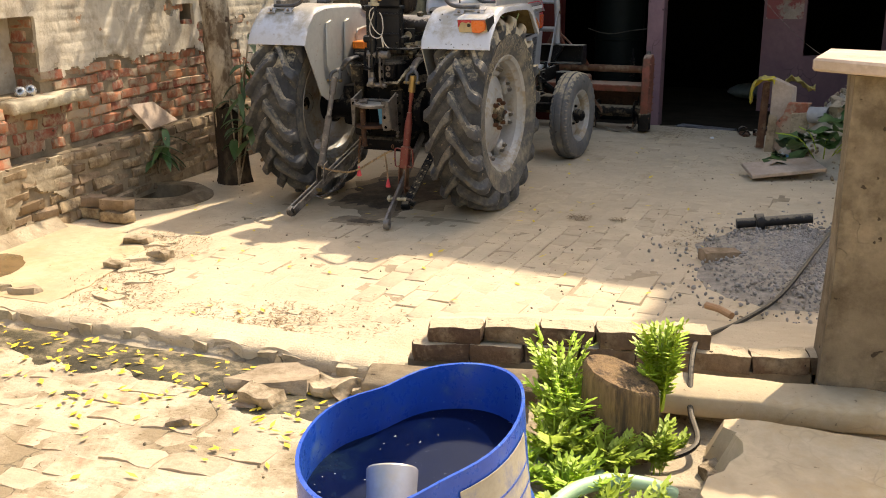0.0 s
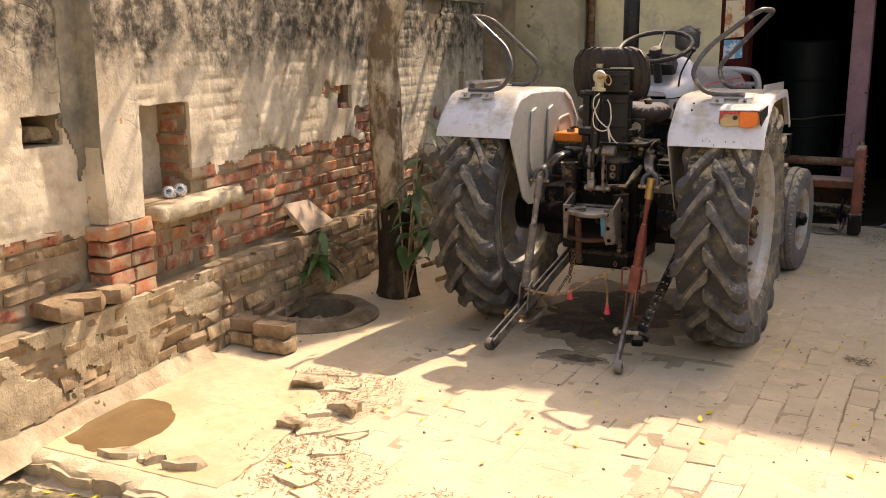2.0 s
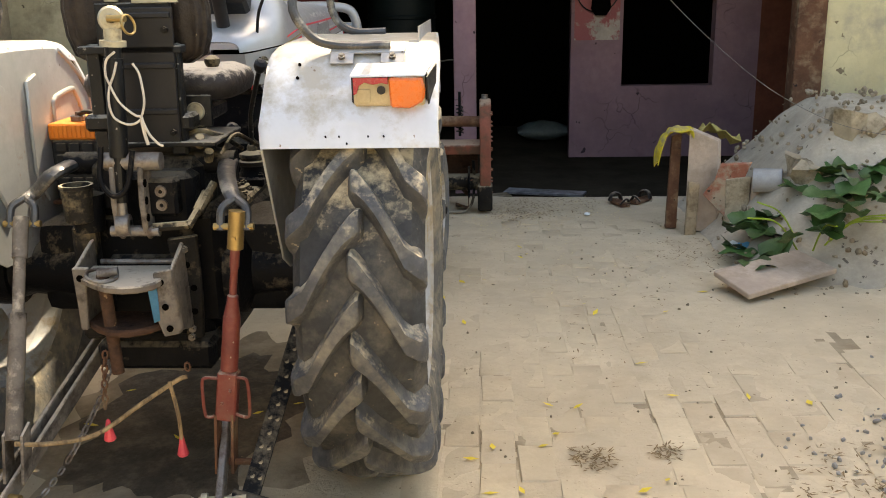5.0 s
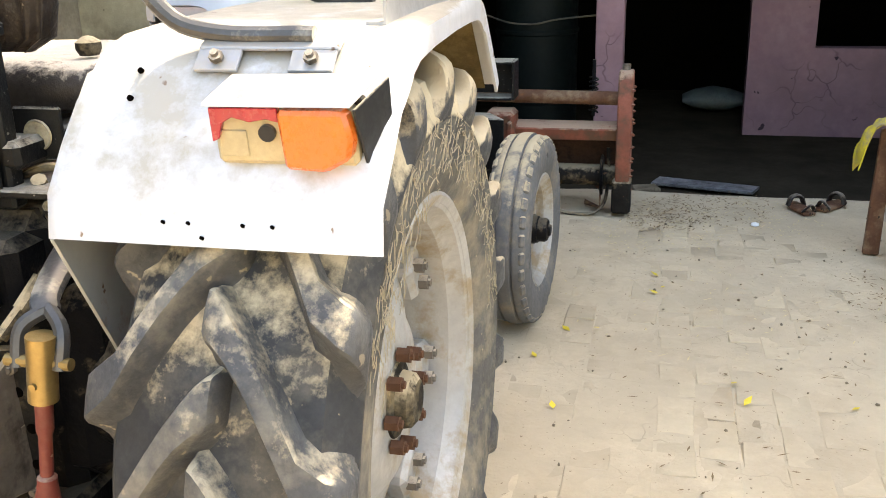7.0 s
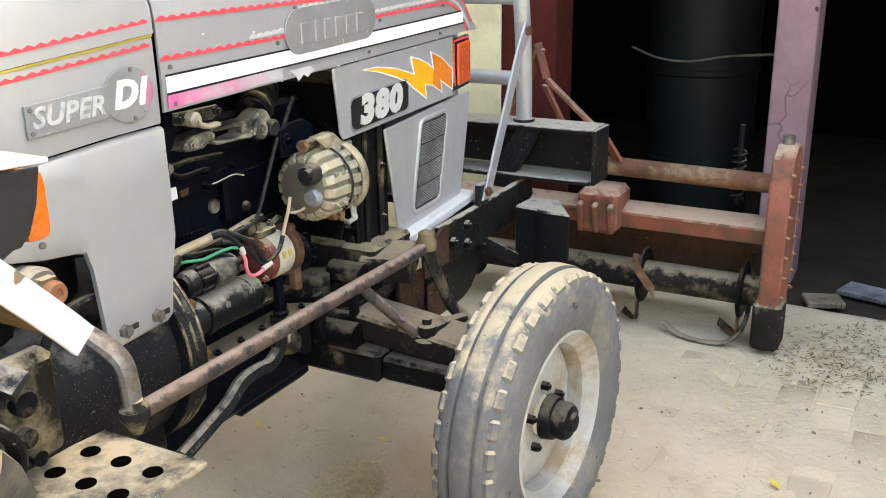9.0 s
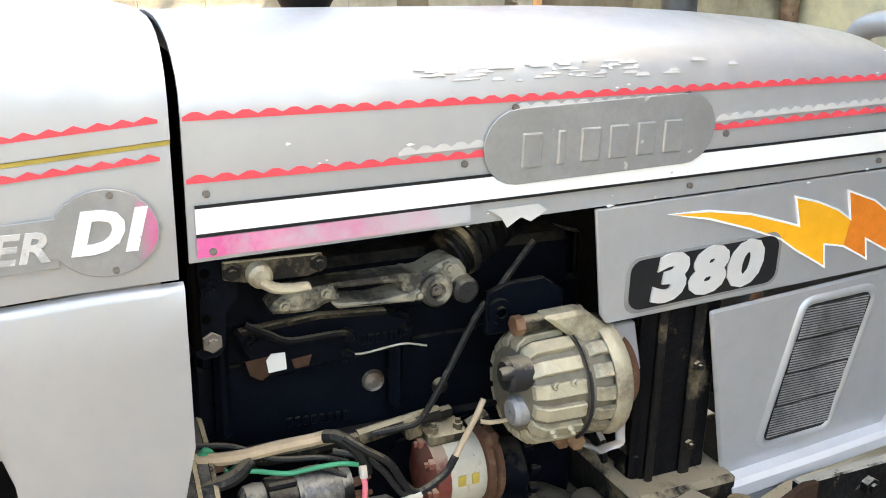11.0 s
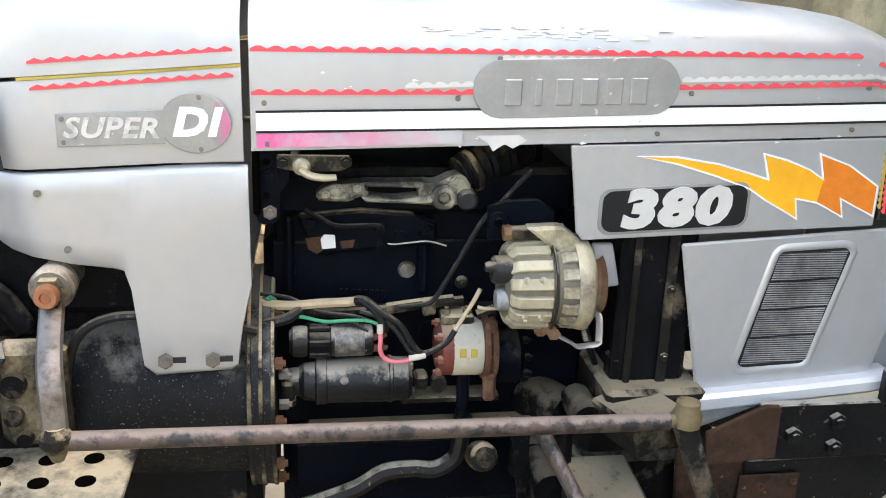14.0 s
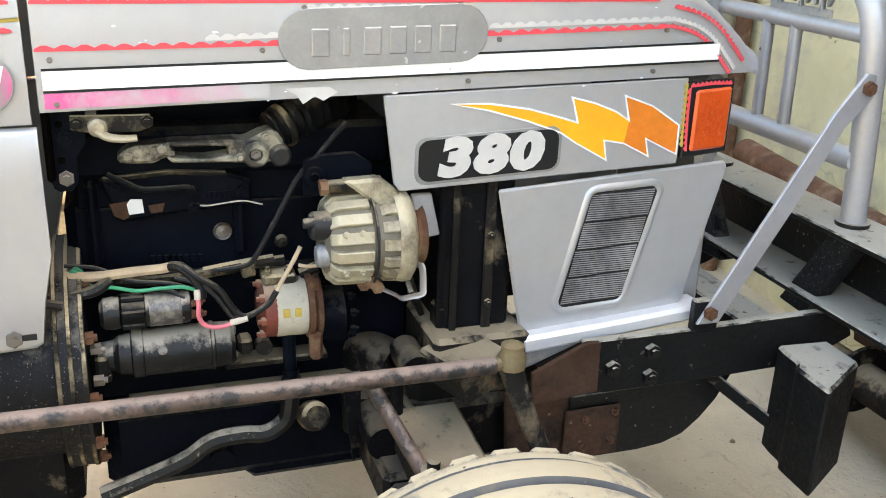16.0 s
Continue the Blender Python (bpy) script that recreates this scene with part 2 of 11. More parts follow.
# mould colour, also used to paint shade at the pilaster
m_mouldshade = M("mould_and_shade_plaster", (0.27, 0.24, 0.18), 0.92, var=0.35, scale=3, bump=0.35, bscale=35, dirt=0.5, dcol=(0.07, 0.065, 0.05), dscale=3.2, dsharp=0.28)
m_brick = M("red_brick", (0.37, 0.145, 0.085), 0.92, var=0.35, scale=8, bump=0.6, bscale=30, dist=0.01, rnd=0.32, dirt=0.44, dcol=(0.38, 0.30, 0.21), dscale=9, dsharp=0.14, spots=0.1, spotcol=(0.08, 0.05, 0.03), spotscale=24, spec=0.1)
m_dustbrick = M("dusty_brick", (0.36, 0.27, 0.175), 0.95, var=0.32, scale=7, bump=0.6, bscale=30, dist=0.01, rnd=0.28, dirt=0.44, dcol=(0.20, 0.14, 0.085), dscale=8, dsharp=0.14, spots=0.1, spotcol=(0.1, 0.08, 0.05), spotscale=24, spec=0.1)
m_sill = M("pale_cement_shelf", (0.46, 0.40, 0.29), 0.92, var=0.25, scale=5, bump=0.6, bscale=24, dist=0.012, dirt=0.3, dcol=(0.24, 0.19, 0.12), dscale=6, dsharp=0.2, crack=0.5, crackscale=7, spec=0.1)
m_joint = M("damp_joint_soil", (0.36, 0.29, 0.195), 0.95, var=0.3, scale=3, bump=0.5, bscale=50, dirt=0.34, dcol=(0.22, 0.165, 0.105), dscale=5, dsharp=0.3, spec=0.1)
m_mortar = M("mud_mortar", (0.29, 0.23, 0.155), 0.95, var=0.35, scale=6, bump=0.5, bscale=40, spec=0.05)
m_yellow = M("peeling_yellow_wall", (0.60, 0.53, 0.32), 0.85, var=0.16, scale=1.8, bump=0.35, bscale=26, dirt=0.34, dcol=(0.40, 0.35, 0.25), dscale=2.8, dsharp=0.16, spots=0.14, spotcol=(0.20, 0.15, 0.09), spotscale=9, crack=0.5, crackscale=3.5)
m_orange = M("orange_limewash", (0.55, 0.27, 0.09), 0.85, var=0.25, scale=2, bump=0.15, dirt=0.4, dcol=(0.12, 0.08, 0.05), dscale=2.5, dsharp=0.25)
m_pink = M("pink_limewash", (0.26, 0.155, 0.168), 0.85, var=0.2, scale=2, bump=0.12, dirt=0.3, dcol=(0.20, 0.11, 0.135), dscale=3, dsharp=0.3, spots=0.14, spotcol=(0.05, 0.03, 0.035), spotscale=11, spec=0.2, crack=0.7, crackscale=3.0)
# shed interior: red and black lowered so its shade sits in the colour
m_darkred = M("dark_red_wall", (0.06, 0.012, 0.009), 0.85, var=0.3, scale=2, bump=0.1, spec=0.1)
m_black = M("shade_black", (0.003, 0.0025, 0.002), 0.95, var=0.3, scale=2, bump=0.1, spec=0.0)
m_conc = M("weathered_concrete", (0.25, 0.20, 0.135), 0.92, var=0.32, scale=3, bump=0.6, bscale=20, dist=0.012, dirt=0.45, dcol=(0.11, 0.085, 0.055), dscale=4.4, dsharp=0.2, spots=0.13, spotcol=(0.06, 0.045, 0.03), spotscale=18, crack=0.7, crackscale=5, spec=0.1)
m_sand = M("tan_stone_slab", (0.46, 0.355, 0.27), 0.85, var=0.2, scale=4, bump=0.35, bscale=40, dirt=0.25, dcol=(0.28, 0.21, 0.14), dscale=6, dsharp=0.25)
m_bark = M("tree_bark", (0.47, 0.39, 0.28), 0.92, var=0.35, scale=5, bump=0.9, bscale=16, dist=0.02, dirt=0.45, dcol=(0.15, 0.105, 0.065), dscale=6, dsharp=0.12, stretch=(1, 1, 0.5), spots=0.12, spotcol=(0.09, 0.06, 0.04), spotscale=14, spec=0.1)
m_darkbark = M("dark_foot_bark", (0.045, 0.034, 0.024), 0.92, var=0.4, scale=6, bump=0.9, bscale=18, dist=0.02, dirt=0.30, dcol=(0.14, 0.105, 0.07), dscale=7, dsharp=0.2, stretch=(1, 1, 0.5), spec=0.1)
m_leaf = M("green_leaf", (0.045, 0.10, 0.022), 0.5, var=0.35, scale=6, bump=0.0, rnd=0.25)
m_weed = M("bright_weed_leaf", (0.33, 0.46, 0.035), 0.55, var=0.3, scale=9, bump=0.0, rnd=0.2)
m_yleaf = M("fallen_yellow_leaf", (0.70, 0.52, 0.04), 0.6, var=0.25, scale=9, bump=0.0)
m_silver = M("silver_paint", (0.46, 0.465, 0.47), 0.42, metal=0.5, var=0.07, scale=2.2, bump=0.10, bscale=7, dist=0.005)
m_fender = M("white_silver_paint", (0.60, 0.61, 0.63), 0.43, metal=0.2, var=0.12, scale=3, bump=0.15, bscale=14, dist=0.005, dirt=0.16, dcol=(0.42, 0.34, 0.24), dscale=6, dsharp=0.22, dust=0.9, dustcol=(0.38, 0.34, 0.272), spots=0.03, spotcol=(0.22, 0.15, 0.10), spotscale=26)
m_fender_side = M("worn_silver_panel", (0.36, 0.37, 0.36), 0.42, metal=0.3, var=0.15, scale=2.5, bump=0.12, bscale=5, dist=0.010, dirt=0.05, dcol=(0.25, 0.17, 0.10), dscale=10, dsharp=0.12, dust=0.6, spots=0.01, spotcol=(0.14, 0.08, 0.05), spotscale=34)
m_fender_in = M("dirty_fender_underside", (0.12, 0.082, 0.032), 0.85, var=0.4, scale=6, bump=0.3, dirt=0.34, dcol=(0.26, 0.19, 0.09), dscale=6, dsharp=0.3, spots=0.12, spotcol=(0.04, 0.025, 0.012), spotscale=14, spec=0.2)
m_iron = M("greasy_black_iron", (0.005, 0.005, 0.006), 0.5, var=0.4, scale=8, bump=0.3, bscale=60, dirt=0.10, dcol=(0.16, 0.13, 0.09), dscale=9, dsharp=0.15, dust=0.35, dustcol=(0.26, 0.22, 0.16), spec=0.1)
m_blackpaint = M("chipped_black_paint", (0.004, 0.0045, 0.005), 0.43, var=0.3, scale=8, bump=0.28, bscale=60, spots=0.13, spotcol=(0.20, 0.19, 0.175), spotscale=75, dust=0.85, dustcol=(0.33, 0.30, 0.245), spec=0.3)
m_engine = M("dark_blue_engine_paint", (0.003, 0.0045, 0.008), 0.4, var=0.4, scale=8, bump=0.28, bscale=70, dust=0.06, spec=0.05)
m_castdust = M("dusty_cast_iron", (0.022, 0.019, 0.015), 0.75, var=0.4, scale=7, bump=0.35, bscale=50, dirt=0.33, dcol=(0.42, 0.335, 0.20), dscale=9, dsharp=0.3, dust=0.95, dustcol=(0.47, 0.38, 0.245), spec=0.15)
m_bell = M("dust_speckled_black_casting", (0.007, 0.0075, 0.009), 0.55, var=0.4, scale=8, bump=0.3, bscale=60, spots=0.24, spotcol=(0.20, 0.19, 0.175), spotscale=260, dust=0.5, dustcol=(0.20, 0.185, 0.16), spec=0.2)
m_plate = M("dust_strewn_footplate", (0.035, 0.034, 0.034), 0.6, var=0.4, scale=8, bump=0.25, bscale=60, dirt=0.60, dcol=(0.60, 0.50, 0.34), dscale=8, dsharp=0.22, spots=0.12, spotcol=(0.55, 0.47, 0.34), spotscale=90, spec=0.25)
m_castdark = M("earthy_black_casting", (0.016, 0.014, 0.012), 0.75, var=0.4, scale=7, bump=0.4, bscale=50, dirt=0.24, dcol=(0.20, 0.155, 0.095), dscale=9, dsharp=0.2, dust=0.8, dustcol=(0.30, 0.245, 0.165), spots=0.08, spotcol=(0.11, 0.06, 0.035), spotscale=26, spec=0.12)
m_intake = M("flaking_aluminium_paint", (0.36, 0.33, 0.25), 0.5, metal=0.2, var=0.25, scale=9, bump=0.35, bscale=50, dirt=0.42, dcol=(0.035, 0.031, 0.025), dscale=13, dsharp=0.12, spots=0.30, spotcol=(0.008, 0.008, 0.009), spotscale=32)
m_alu = M("dull_cast_aluminium", (0.43, 0.385, 0.27), 0.5, metal=0.3, var=0.2, scale=8, bump=0.25, bscale=60, dirt=0.36, dcol=(0.13, 0.10, 0.065), dscale=14, dsharp=0.2)
m_steel = M("worn_bare_steel", (0.22, 0.20, 0.18), 0.45, metal=0.6, var=0.3, scale=8, bump=0.15, dirt=0.36, dcol=(0.07, 0.045, 0.03), dscale=12, dsharp=0.12)
m_rust = M("rusty_steel", (0.13, 0.062, 0.035), 0.8, var=0.4, scale=8, bump=0.4, bscale=60, dirt=0.3, dcol=(0.26, 0.18, 0.11), dscale=9, dsharp=0.18, spots=0.1, spotcol=(0.02, 0.015, 0.012), spotscale=30, spec=0.2)
m_darkrust = M("rust_and_black_plate", (0.085, 0.045, 0.028), 0.8, var=0.45, scale=8, bump=0.5, bscale=50, dirt=0.36, dcol=(0.015, 0.012, 0.011), dscale=8, dsharp=0.2, spots=0.1, spotcol=(0.20, 0.13, 0.08), spotscale=40, spec=0.15)
m_rod = M("worn_painted_rod", (0.10, 0.066, 0.052), 0.55, var=0.3, scale=12, bump=0.2, bscale=70, dirt=0.42, dcol=(0.018, 0.016, 0.015), dscale=24, dsharp=0.12, dust=0.6, dustcol=(0.34, 0.25, 0.20))
m_redpaint = M("faded_red_paint", (0.17, 0.032, 0.022), 0.6, var=0.25, scale=8, bump=0.15, dirt=0.3, dcol=(0.16, 0.085, 0.055), dscale=8, dsharp=0.25, dust=0.5, spots=0.06, spotcol=(0.3, 0.22, 0.16), spotscale=60)
m_rotred = M("faded_red_implement_paint", (0.25, 0.085, 0.055), 0.7, var=0.25, scale=6, bump=0.2, dirt=0.42, dcol=(0.13, 0.07, 0.045), dscale=8, dsharp=0.15, dust=0.8, dustcol=(0.42, 0.30, 0.21), spec=0.2)
m_rubber = M("dusty_tyre_rubber", (0.040, 0.041, 0.042), 0.7, var=0.3, scale=5, bump=0.35, bscale=36, dirt=0.30, dcol=(0.17, 0.15, 0.115), dscale=6, dsharp=0.3, dust=1.0, dustcol=(0.50, 0.415, 0.275), spots=0.06, spotcol=(0.26, 0.21, 0.14), spotscale=46, spec=0.3, cake=(0.62, 0.95))
m_sidewall = M("dust_caked_tyre_wall", (0.12, 0.115, 0.105), 0.8, var=0.35, scale=5, bump=0.4, bscale=30, dirt=0.44, dcol=(0.30, 0.255, 0.18), dscale=9, dsharp=0.25, dust=1.0, dustcol=(0.50, 0.42, 0.285), spots=0.1, spotcol=(0.34, 0.28, 0.19), spotscale=60, spec=0.2, cake=(0.98, 1.5))
m_lug = M("worn_tyre_tread", (0.060, 0.061, 0.063), 0.55, var=0.4, scale=6, bump=0.5, bscale=26, dirt=0.34, dcol=(0.21, 0.19, 0.15), dscale=10, dsharp=0.3, dust=1.0, dustcol=(0.47, 0.39, 0.265), spots=0.12, spotcol=(0.25, 0.21, 0.15), spotscale=40, spec=0.4, cake=(0.72, 1.28))
m_ftyre = M("grey_front_tyre_rubber", (0.135, 0.134, 0.132), 0.8, var=0.25, scale=6, bump=0.25, bscale=50, dirt=0.22, dcol=(0.30, 0.25, 0.175), dscale=7, dsharp=0.25, dust=0.95, dustcol=(0.47, 0.385, 0.25), spots=0.05, spotcol=(0.05, 0.05, 0.05), spotscale=30, spec=0.3)
m_rim = M("grey_silver_rim_paint", (0.42, 0.41, 0.385), 0.5, metal=0.25, var=0.2, scale=5, bump=0.15, bscale=30, dirt=0.33, dcol=(0.30, 0.235, 0.15), dscale=8, dsharp=0.14)
m_tube = M("silver_painted_tube", (0.40, 0.40, 0.41), 0.43, metal=0.4, var=0.12, scale=7, bump=0.06, spots=0.05, spotcol=(0.15, 0.10, 0.07), spotscale=25, dust=0.45)
m_darktube = M("worn_grey_tube", (0.085, 0.082, 0.08), 0.4, metal=0.5, var=0.3, scale=8, bump=0.06, dirt=0.2, dcol=(0.3, 0.27, 0.22), dscale=10)
m_white = M("white_vinyl", (0.80, 0.80, 0.78), 0.4, var=0.05, scale=8, bump=0.02, spots=0.03, spotcol=(0.45, 0.44, 0.42), spotscale=40)
m_blackvinyl = M("black_vinyl", (0.015, 0.015, 0.016), 0.4, var=0.2, scale=8, bump=0.02, spec=0.25)
m_redline = M("pinkish_red_trim", (0.75, 0.07, 0.09), 0.5, var=0.15, scale=12, bump=0.0)
m_pinkpaint = M("smeared_pink_paint", (0.66, 0.12, 0.30), 0.5, var=0.25, scale=10, bump=0.02, dirt=0.35, dcol=(0.45, 0.42, 0.43), dscale=14, dsharp=0.3)
m_yline = M("yellow_seam_strip", (0.45, 0.33, 0.06), 0.6, var=0.2, scale=10, bump=0.02)
m_badge = M("brushed_silver_badge", (0.33, 0.33, 0.325), 0.40, metal=0.4, var=0.15, scale=12, bump=0.08, spots=0.06, spotcol=(0.55, 0.55, 0.53), spotscale=36)
m_letter = M("silver_letter", (0.62, 0.61, 0.59), 0.4, metal=0.2, var=0.08, scale=14, bump=0.02)
m_wornletter = M("rubbed_letter", (0.60, 0.59, 0.57), 0.4, metal=0.2, var=0.08, scale=14, bump=0.02, dirt=0.36, dcol=(0.42, 0.42, 0.41), dscale=45, dsharp=0.1)
m_bolt_y = M("orange_decal", (0.86, 0.40, 0.02), 0.45, var=0.15, scale=5, bump=0.0)
m_flame = M("deep_orange_decal", (0.72, 0.20, 0.02), 0.45, var=0.2, scale=9, bump=0.0, spots=0.05, spotcol=(0.8, 0.75, 0.6), spotscale=40)
m_lamp_o = M("deep_orange_lens", (0.60, 0.075, 0.012), 0.2, var=0.2, scale=10, bump=0.3, bscale=60, coat=0.6)
m_amber = M("amber_lens", (0.64, 0.125, 0.010), 0.3, var=0.15, scale=10, bump=0.1, bscale=120, coat=0.5)
m_redlens = M("red_lens", (0.36, 0.014, 0.032), 0.25, var=0.15, scale=10, bump=0.05, coat=0.5)
m_lampbody = M("dirty_lamp_reflector", (0.42, 0.34, 0.20), 0.5, var=0.25, scale=14, bump=0.05)
m_mesh = M("grey_grille_mesh", (0.33, 0.33, 0.335), 0.45, metal=0.4, var=0.75, scale=9, bump=0.6, bscale=350, dist=0.002)
m_vinyl = M("brown_seat_cover", (0.020, 0.014, 0.011), 0.5, var=0.4, scale=9, bump=0.8, bscale=22, dist=0.012, spots=0.04, spotcol=(0.20, 0.16, 0.12), spotscale=26, dust=0.45, dustcol=(0.42, 0.35, 0.26), spec=0.35)
m_batt = M("orange_battery_lid", (0.80, 0.22, 0.02), 0.5, var=0.15, scale=9, bump=0.03)
m_blackplastic = M("black_plastic", (0.02, 0.02, 0.021), 0.5, var=0.2, scale=9, bump=0.05, dust=0.4, spec=0.25)
m_brass = M("brass_sleeve", (0.32, 0.22, 0.085), 0.4, metal=0.7, var=0.2, scale=12, bump=0.05)
m_cord = M("white_cord", (0.55, 0.50, 0.42), 0.9, var=0.2, scale=20, bump=0.2)
m_wire = M("black_wire", (0.012, 0.012, 0.012), 0.5, var=0.2, scale=20, bump=0.05, dust=0.25, spec=0.25)
m_green = M("green_wire", (0.03, 0.28, 0.14), 0.5, var=0.15, scale=20, bump=0.0)
m_pinkwire = M("pink_wire", (0.75, 0.18, 0.22), 0.5, var=0.15, scale=20, bump=0.0)
m_beige = M("beige_sleeve", (0.50, 0.38, 0.25), 0.7, var=0.2, scale=20, bump=0.1)
m_blue = M("blue_plastic", (0.006, 0.07, 0.42), 0.32, var=0.2, scale=4, bump=0.08, bscale=60, spots=0.08, spotcol=(0.08, 0.20, 0.48), spotscale=40, dirt=0.12, dcol=(0.06, 0.14, 0.36), dscale=9)
m_water = M("murky_water", (0.001, 0.004, 0.026), 0.03, var=0.4, scale=3, bump=0.02, bscale=8, spots=0.04, spotcol=(0.25, 0.28, 0.25), spotscale=70, dirt=0.25, dcol=(0.006, 0.016, 0.03), dscale=3, spec=0.12)
m_hose = M("pale_green_hose", (0.38, 0.55, 0.33), 0.45, var=0.12, scale=8, bump=0.03)
m_gravel = M("grey_gravel", (0.36, 0.33, 0.29), 0.9, var=0.25, scale=30, bump=0.2, rnd=0.25)
m_wood = M("weathered_wood", (0.36, 0.24, 0.12), 0.85, var=0.3, scale=6, bump=0.5, bscale=30, stretch=(6, 6, 0.7), dirt=0.3, dcol=(0.14, 0.09, 0.05), dscale=5)
m_straw = M("straw", (0.62, 0.50, 0.27), 0.8, var=0.3, scale=60, bump=0.0, rnd=0.2)
m_chaff = M("dried_chaff", (0.40, 0.34, 0.235), 0.9, var=0.25, scale=30, bump=0.1)
m_altcore = M("dark_alternator_core", (0.17, 0.15, 0.11), 0.6, metal=0.2, var=0.3, scale=9, bump=0.2)
m_moss = M("mossy_broken_kerb", (0.47, 0.395, 0.275), 0.95, var=0.3, scale=7, bump=0.8, bscale=22, dist=0.015, rnd=0.15, dirt=0.27, dcol=(0.13, 0.115, 0.06), dscale=7, dsharp=0.2, spec=0.1)
# step brick: base darkened to hold the shade of the front faces
m_stepbrick = M("shade_dark_broken_brick", (0.15, 0.10, 0.066), 0.95, var=0.4, scale=8, bump=0.8, bscale=24, dist=0.014, rnd=0.25, dirt=0.26, dcol=(0.34, 0.27, 0.18), dscale=7, dsharp=0.2, dust=0.9, dustcol=(0.50, 0.41, 0.28), spots=0.10, spotcol=(0.05, 0.035, 0.025), spotscale=30, spec=0.1)
m_mud = M("wet_black_mud", (0.05, 0.042, 0.02), 0.55, var=0.4, scale=5, bump=0.4, bscale=40, dirt=0.3, dcol=(0.26, 0.21, 0.13), dscale=8, dsharp=0.15)
m_stone = M("dusty_rubble_stone", (0.42, 0.34, 0.235), 0.95, var=0.3, scale=6, bump=0.8, bscale=22, dist=0.014, rnd=0.15, dirt=0.36, dcol=(0.17, 0.13, 0.08), dscale=7, dsharp=0.16, spec=0.1)
m_lanebrick = M("sunlit_lane_brick", (0.50, 0.405, 0.285), 0.95, var=0.22, scale=5, bump=0.7, bscale=24, dist=0.012, rnd=0.10, dirt=0.36, dcol=(0.34, 0.235, 0.155), dscale=5, dsharp=0.16, spots=0.15, spotcol=(0.26, 0.19, 0.12), spotscale=40, spec=0.1)
m_hoodgrey = M("bent_grey_sheet", (0.26, 0.265, 0.27), 0.45, metal=0.3, var=0.25, scale=9, bump=0.15, dirt=0.25, dcol=(0.42, 0.38, 0.30), dscale=12, dsharp=0.15)
m_hitchdust = M("dusty_hitch_steel", (0.17, 0.145, 0.12), 0.75, var=0.35, scale=8, bump=0.3, bscale=50, dirt=0.30, dcol=(0.05, 0.04, 0.032), dscale=10, dsharp=0.14, dust=0.95, dustcol=(0.48, 0.41, 0.32), spec=0.2)
m_seat = M("dusty_seat_cover", (0.030, 0.022, 0.017), 0.6, var=0.3, scale=9, bump=0.35, bscale=22, dist=0.012, dust=0.95, dustcol=(0.55, 0.48, 0.385))
m_silverfoot = M("fresh_silver_paint", (0.70, 0.70, 0.70), 0.43, metal=0.3, var=0.08, scale=5, bump=0.05)
m_gravelbed = M("grey_gravel_bed", (0.33, 0.29, 0.235), 0.95, var=0.3, scale=20, bump=0.9, bscale=60, dist=0.012, spots=0.25, spotcol=(0.15, 0.13, 0.11), spotscale=70, spec=0.1)
m_mudrender = M("grey_mud_render", (0.40, 0.335, 0.235), 0.95, var=0.3, scale=4, bump=0.6, bscale=24, dist=0.012, dirt=0.42, dcol=(0.25, 0.19, 0.12), dscale=5, dsharp=0.2, spots=0.12, spotcol=(0.12, 0.10, 0.05), spotscale=14, crack=0.6, crackscale=6, spec=0.1)
m_cloth = M("yellow_cloth", (0.55, 0.43, 0.03), 0.8, var=0.3, scale=8, bump=0.4, bscale=20, dirt=0.3, dcol=(0.30, 0.24, 0.12), dscale=9)
m_greenblack = M("dark_green_drum", (0.004, 0.007, 0.006), 0.6, var=0.3, scale=3, bump=0.1, spec=0.15)

m_dustblack = M("dust_covered_black_steel", (0.006, 0.006, 0.006), 0.6, var=0.3, scale=8, bump=0.35, bscale=50, dust=1.0, dustcol=(0.34, 0.31, 0.25), spots=0.10, spotcol=(0.10, 0.08, 0.06), spotscale=40, spec=0.2)
m_stainwall = M("stained_grey_plaster", (0.42, 0.36, 0.23), 0.9, var=0.3, scale=2.4, bump=0.4, bscale=22, dist=0.01, dirt=0.36, dcol=(0.13, 0.10, 0.06), dscale=2.6, dsharp=0.25, spots=0.12, spotcol=(0.10, 0.075, 0.045), spotscale=10, crack=0.6, crackscale=4)


def faded(m, axis, full, none, base):
    """Let a paint fade out along one axis into the surface under it, with a ragged edge."""
    nt, N = m.node_tree, m.node_tree.nodes
    bs = N["Principled BSDF"]
    old = bs.inputs["Base Color"].links[0].from_socket
    tc, sep, noi, add, ramp, mix = (N.new("ShaderNode" + k) for k in ("TexCoord", "SeparateXYZ", "TexNoise", "Math", "MapRange", "Mix"))
    noi.inputs["Scale"].default_value, noi.inputs["Detail"].default_value = 22.0, 6.0
    nt.links.new(tc.outputs["Object"], sep.inputs[0])
    nt.links.new(tc.outputs["Object"], noi.inputs["Vector"])
    add.operation, add.inputs[1].default_value = "MULTIPLY_ADD", (none - full) * 0.9
    nt.links.new(noi.outputs["Fac"], add.inputs[0])
    nt.links.new(sep.outputs[axis], add.inputs[2])
    mid = (none - full) * 0.45
    ramp.inputs[1].default_value, ramp.inputs[2].default_value = full + mid, none + mid
    nt.links.new(add.outputs[0], ramp.inputs[0])
    mix.data_type = "RGBA"
    nt.links.new(ramp.outputs[0], mix.inputs[0])
    nt.links.new(old, mix.inputs[6])
    mix.inputs[7].default_value = (*base, 1)
    nt.links.new(mix.outputs[2], bs.inputs["Base Color"])
    return m


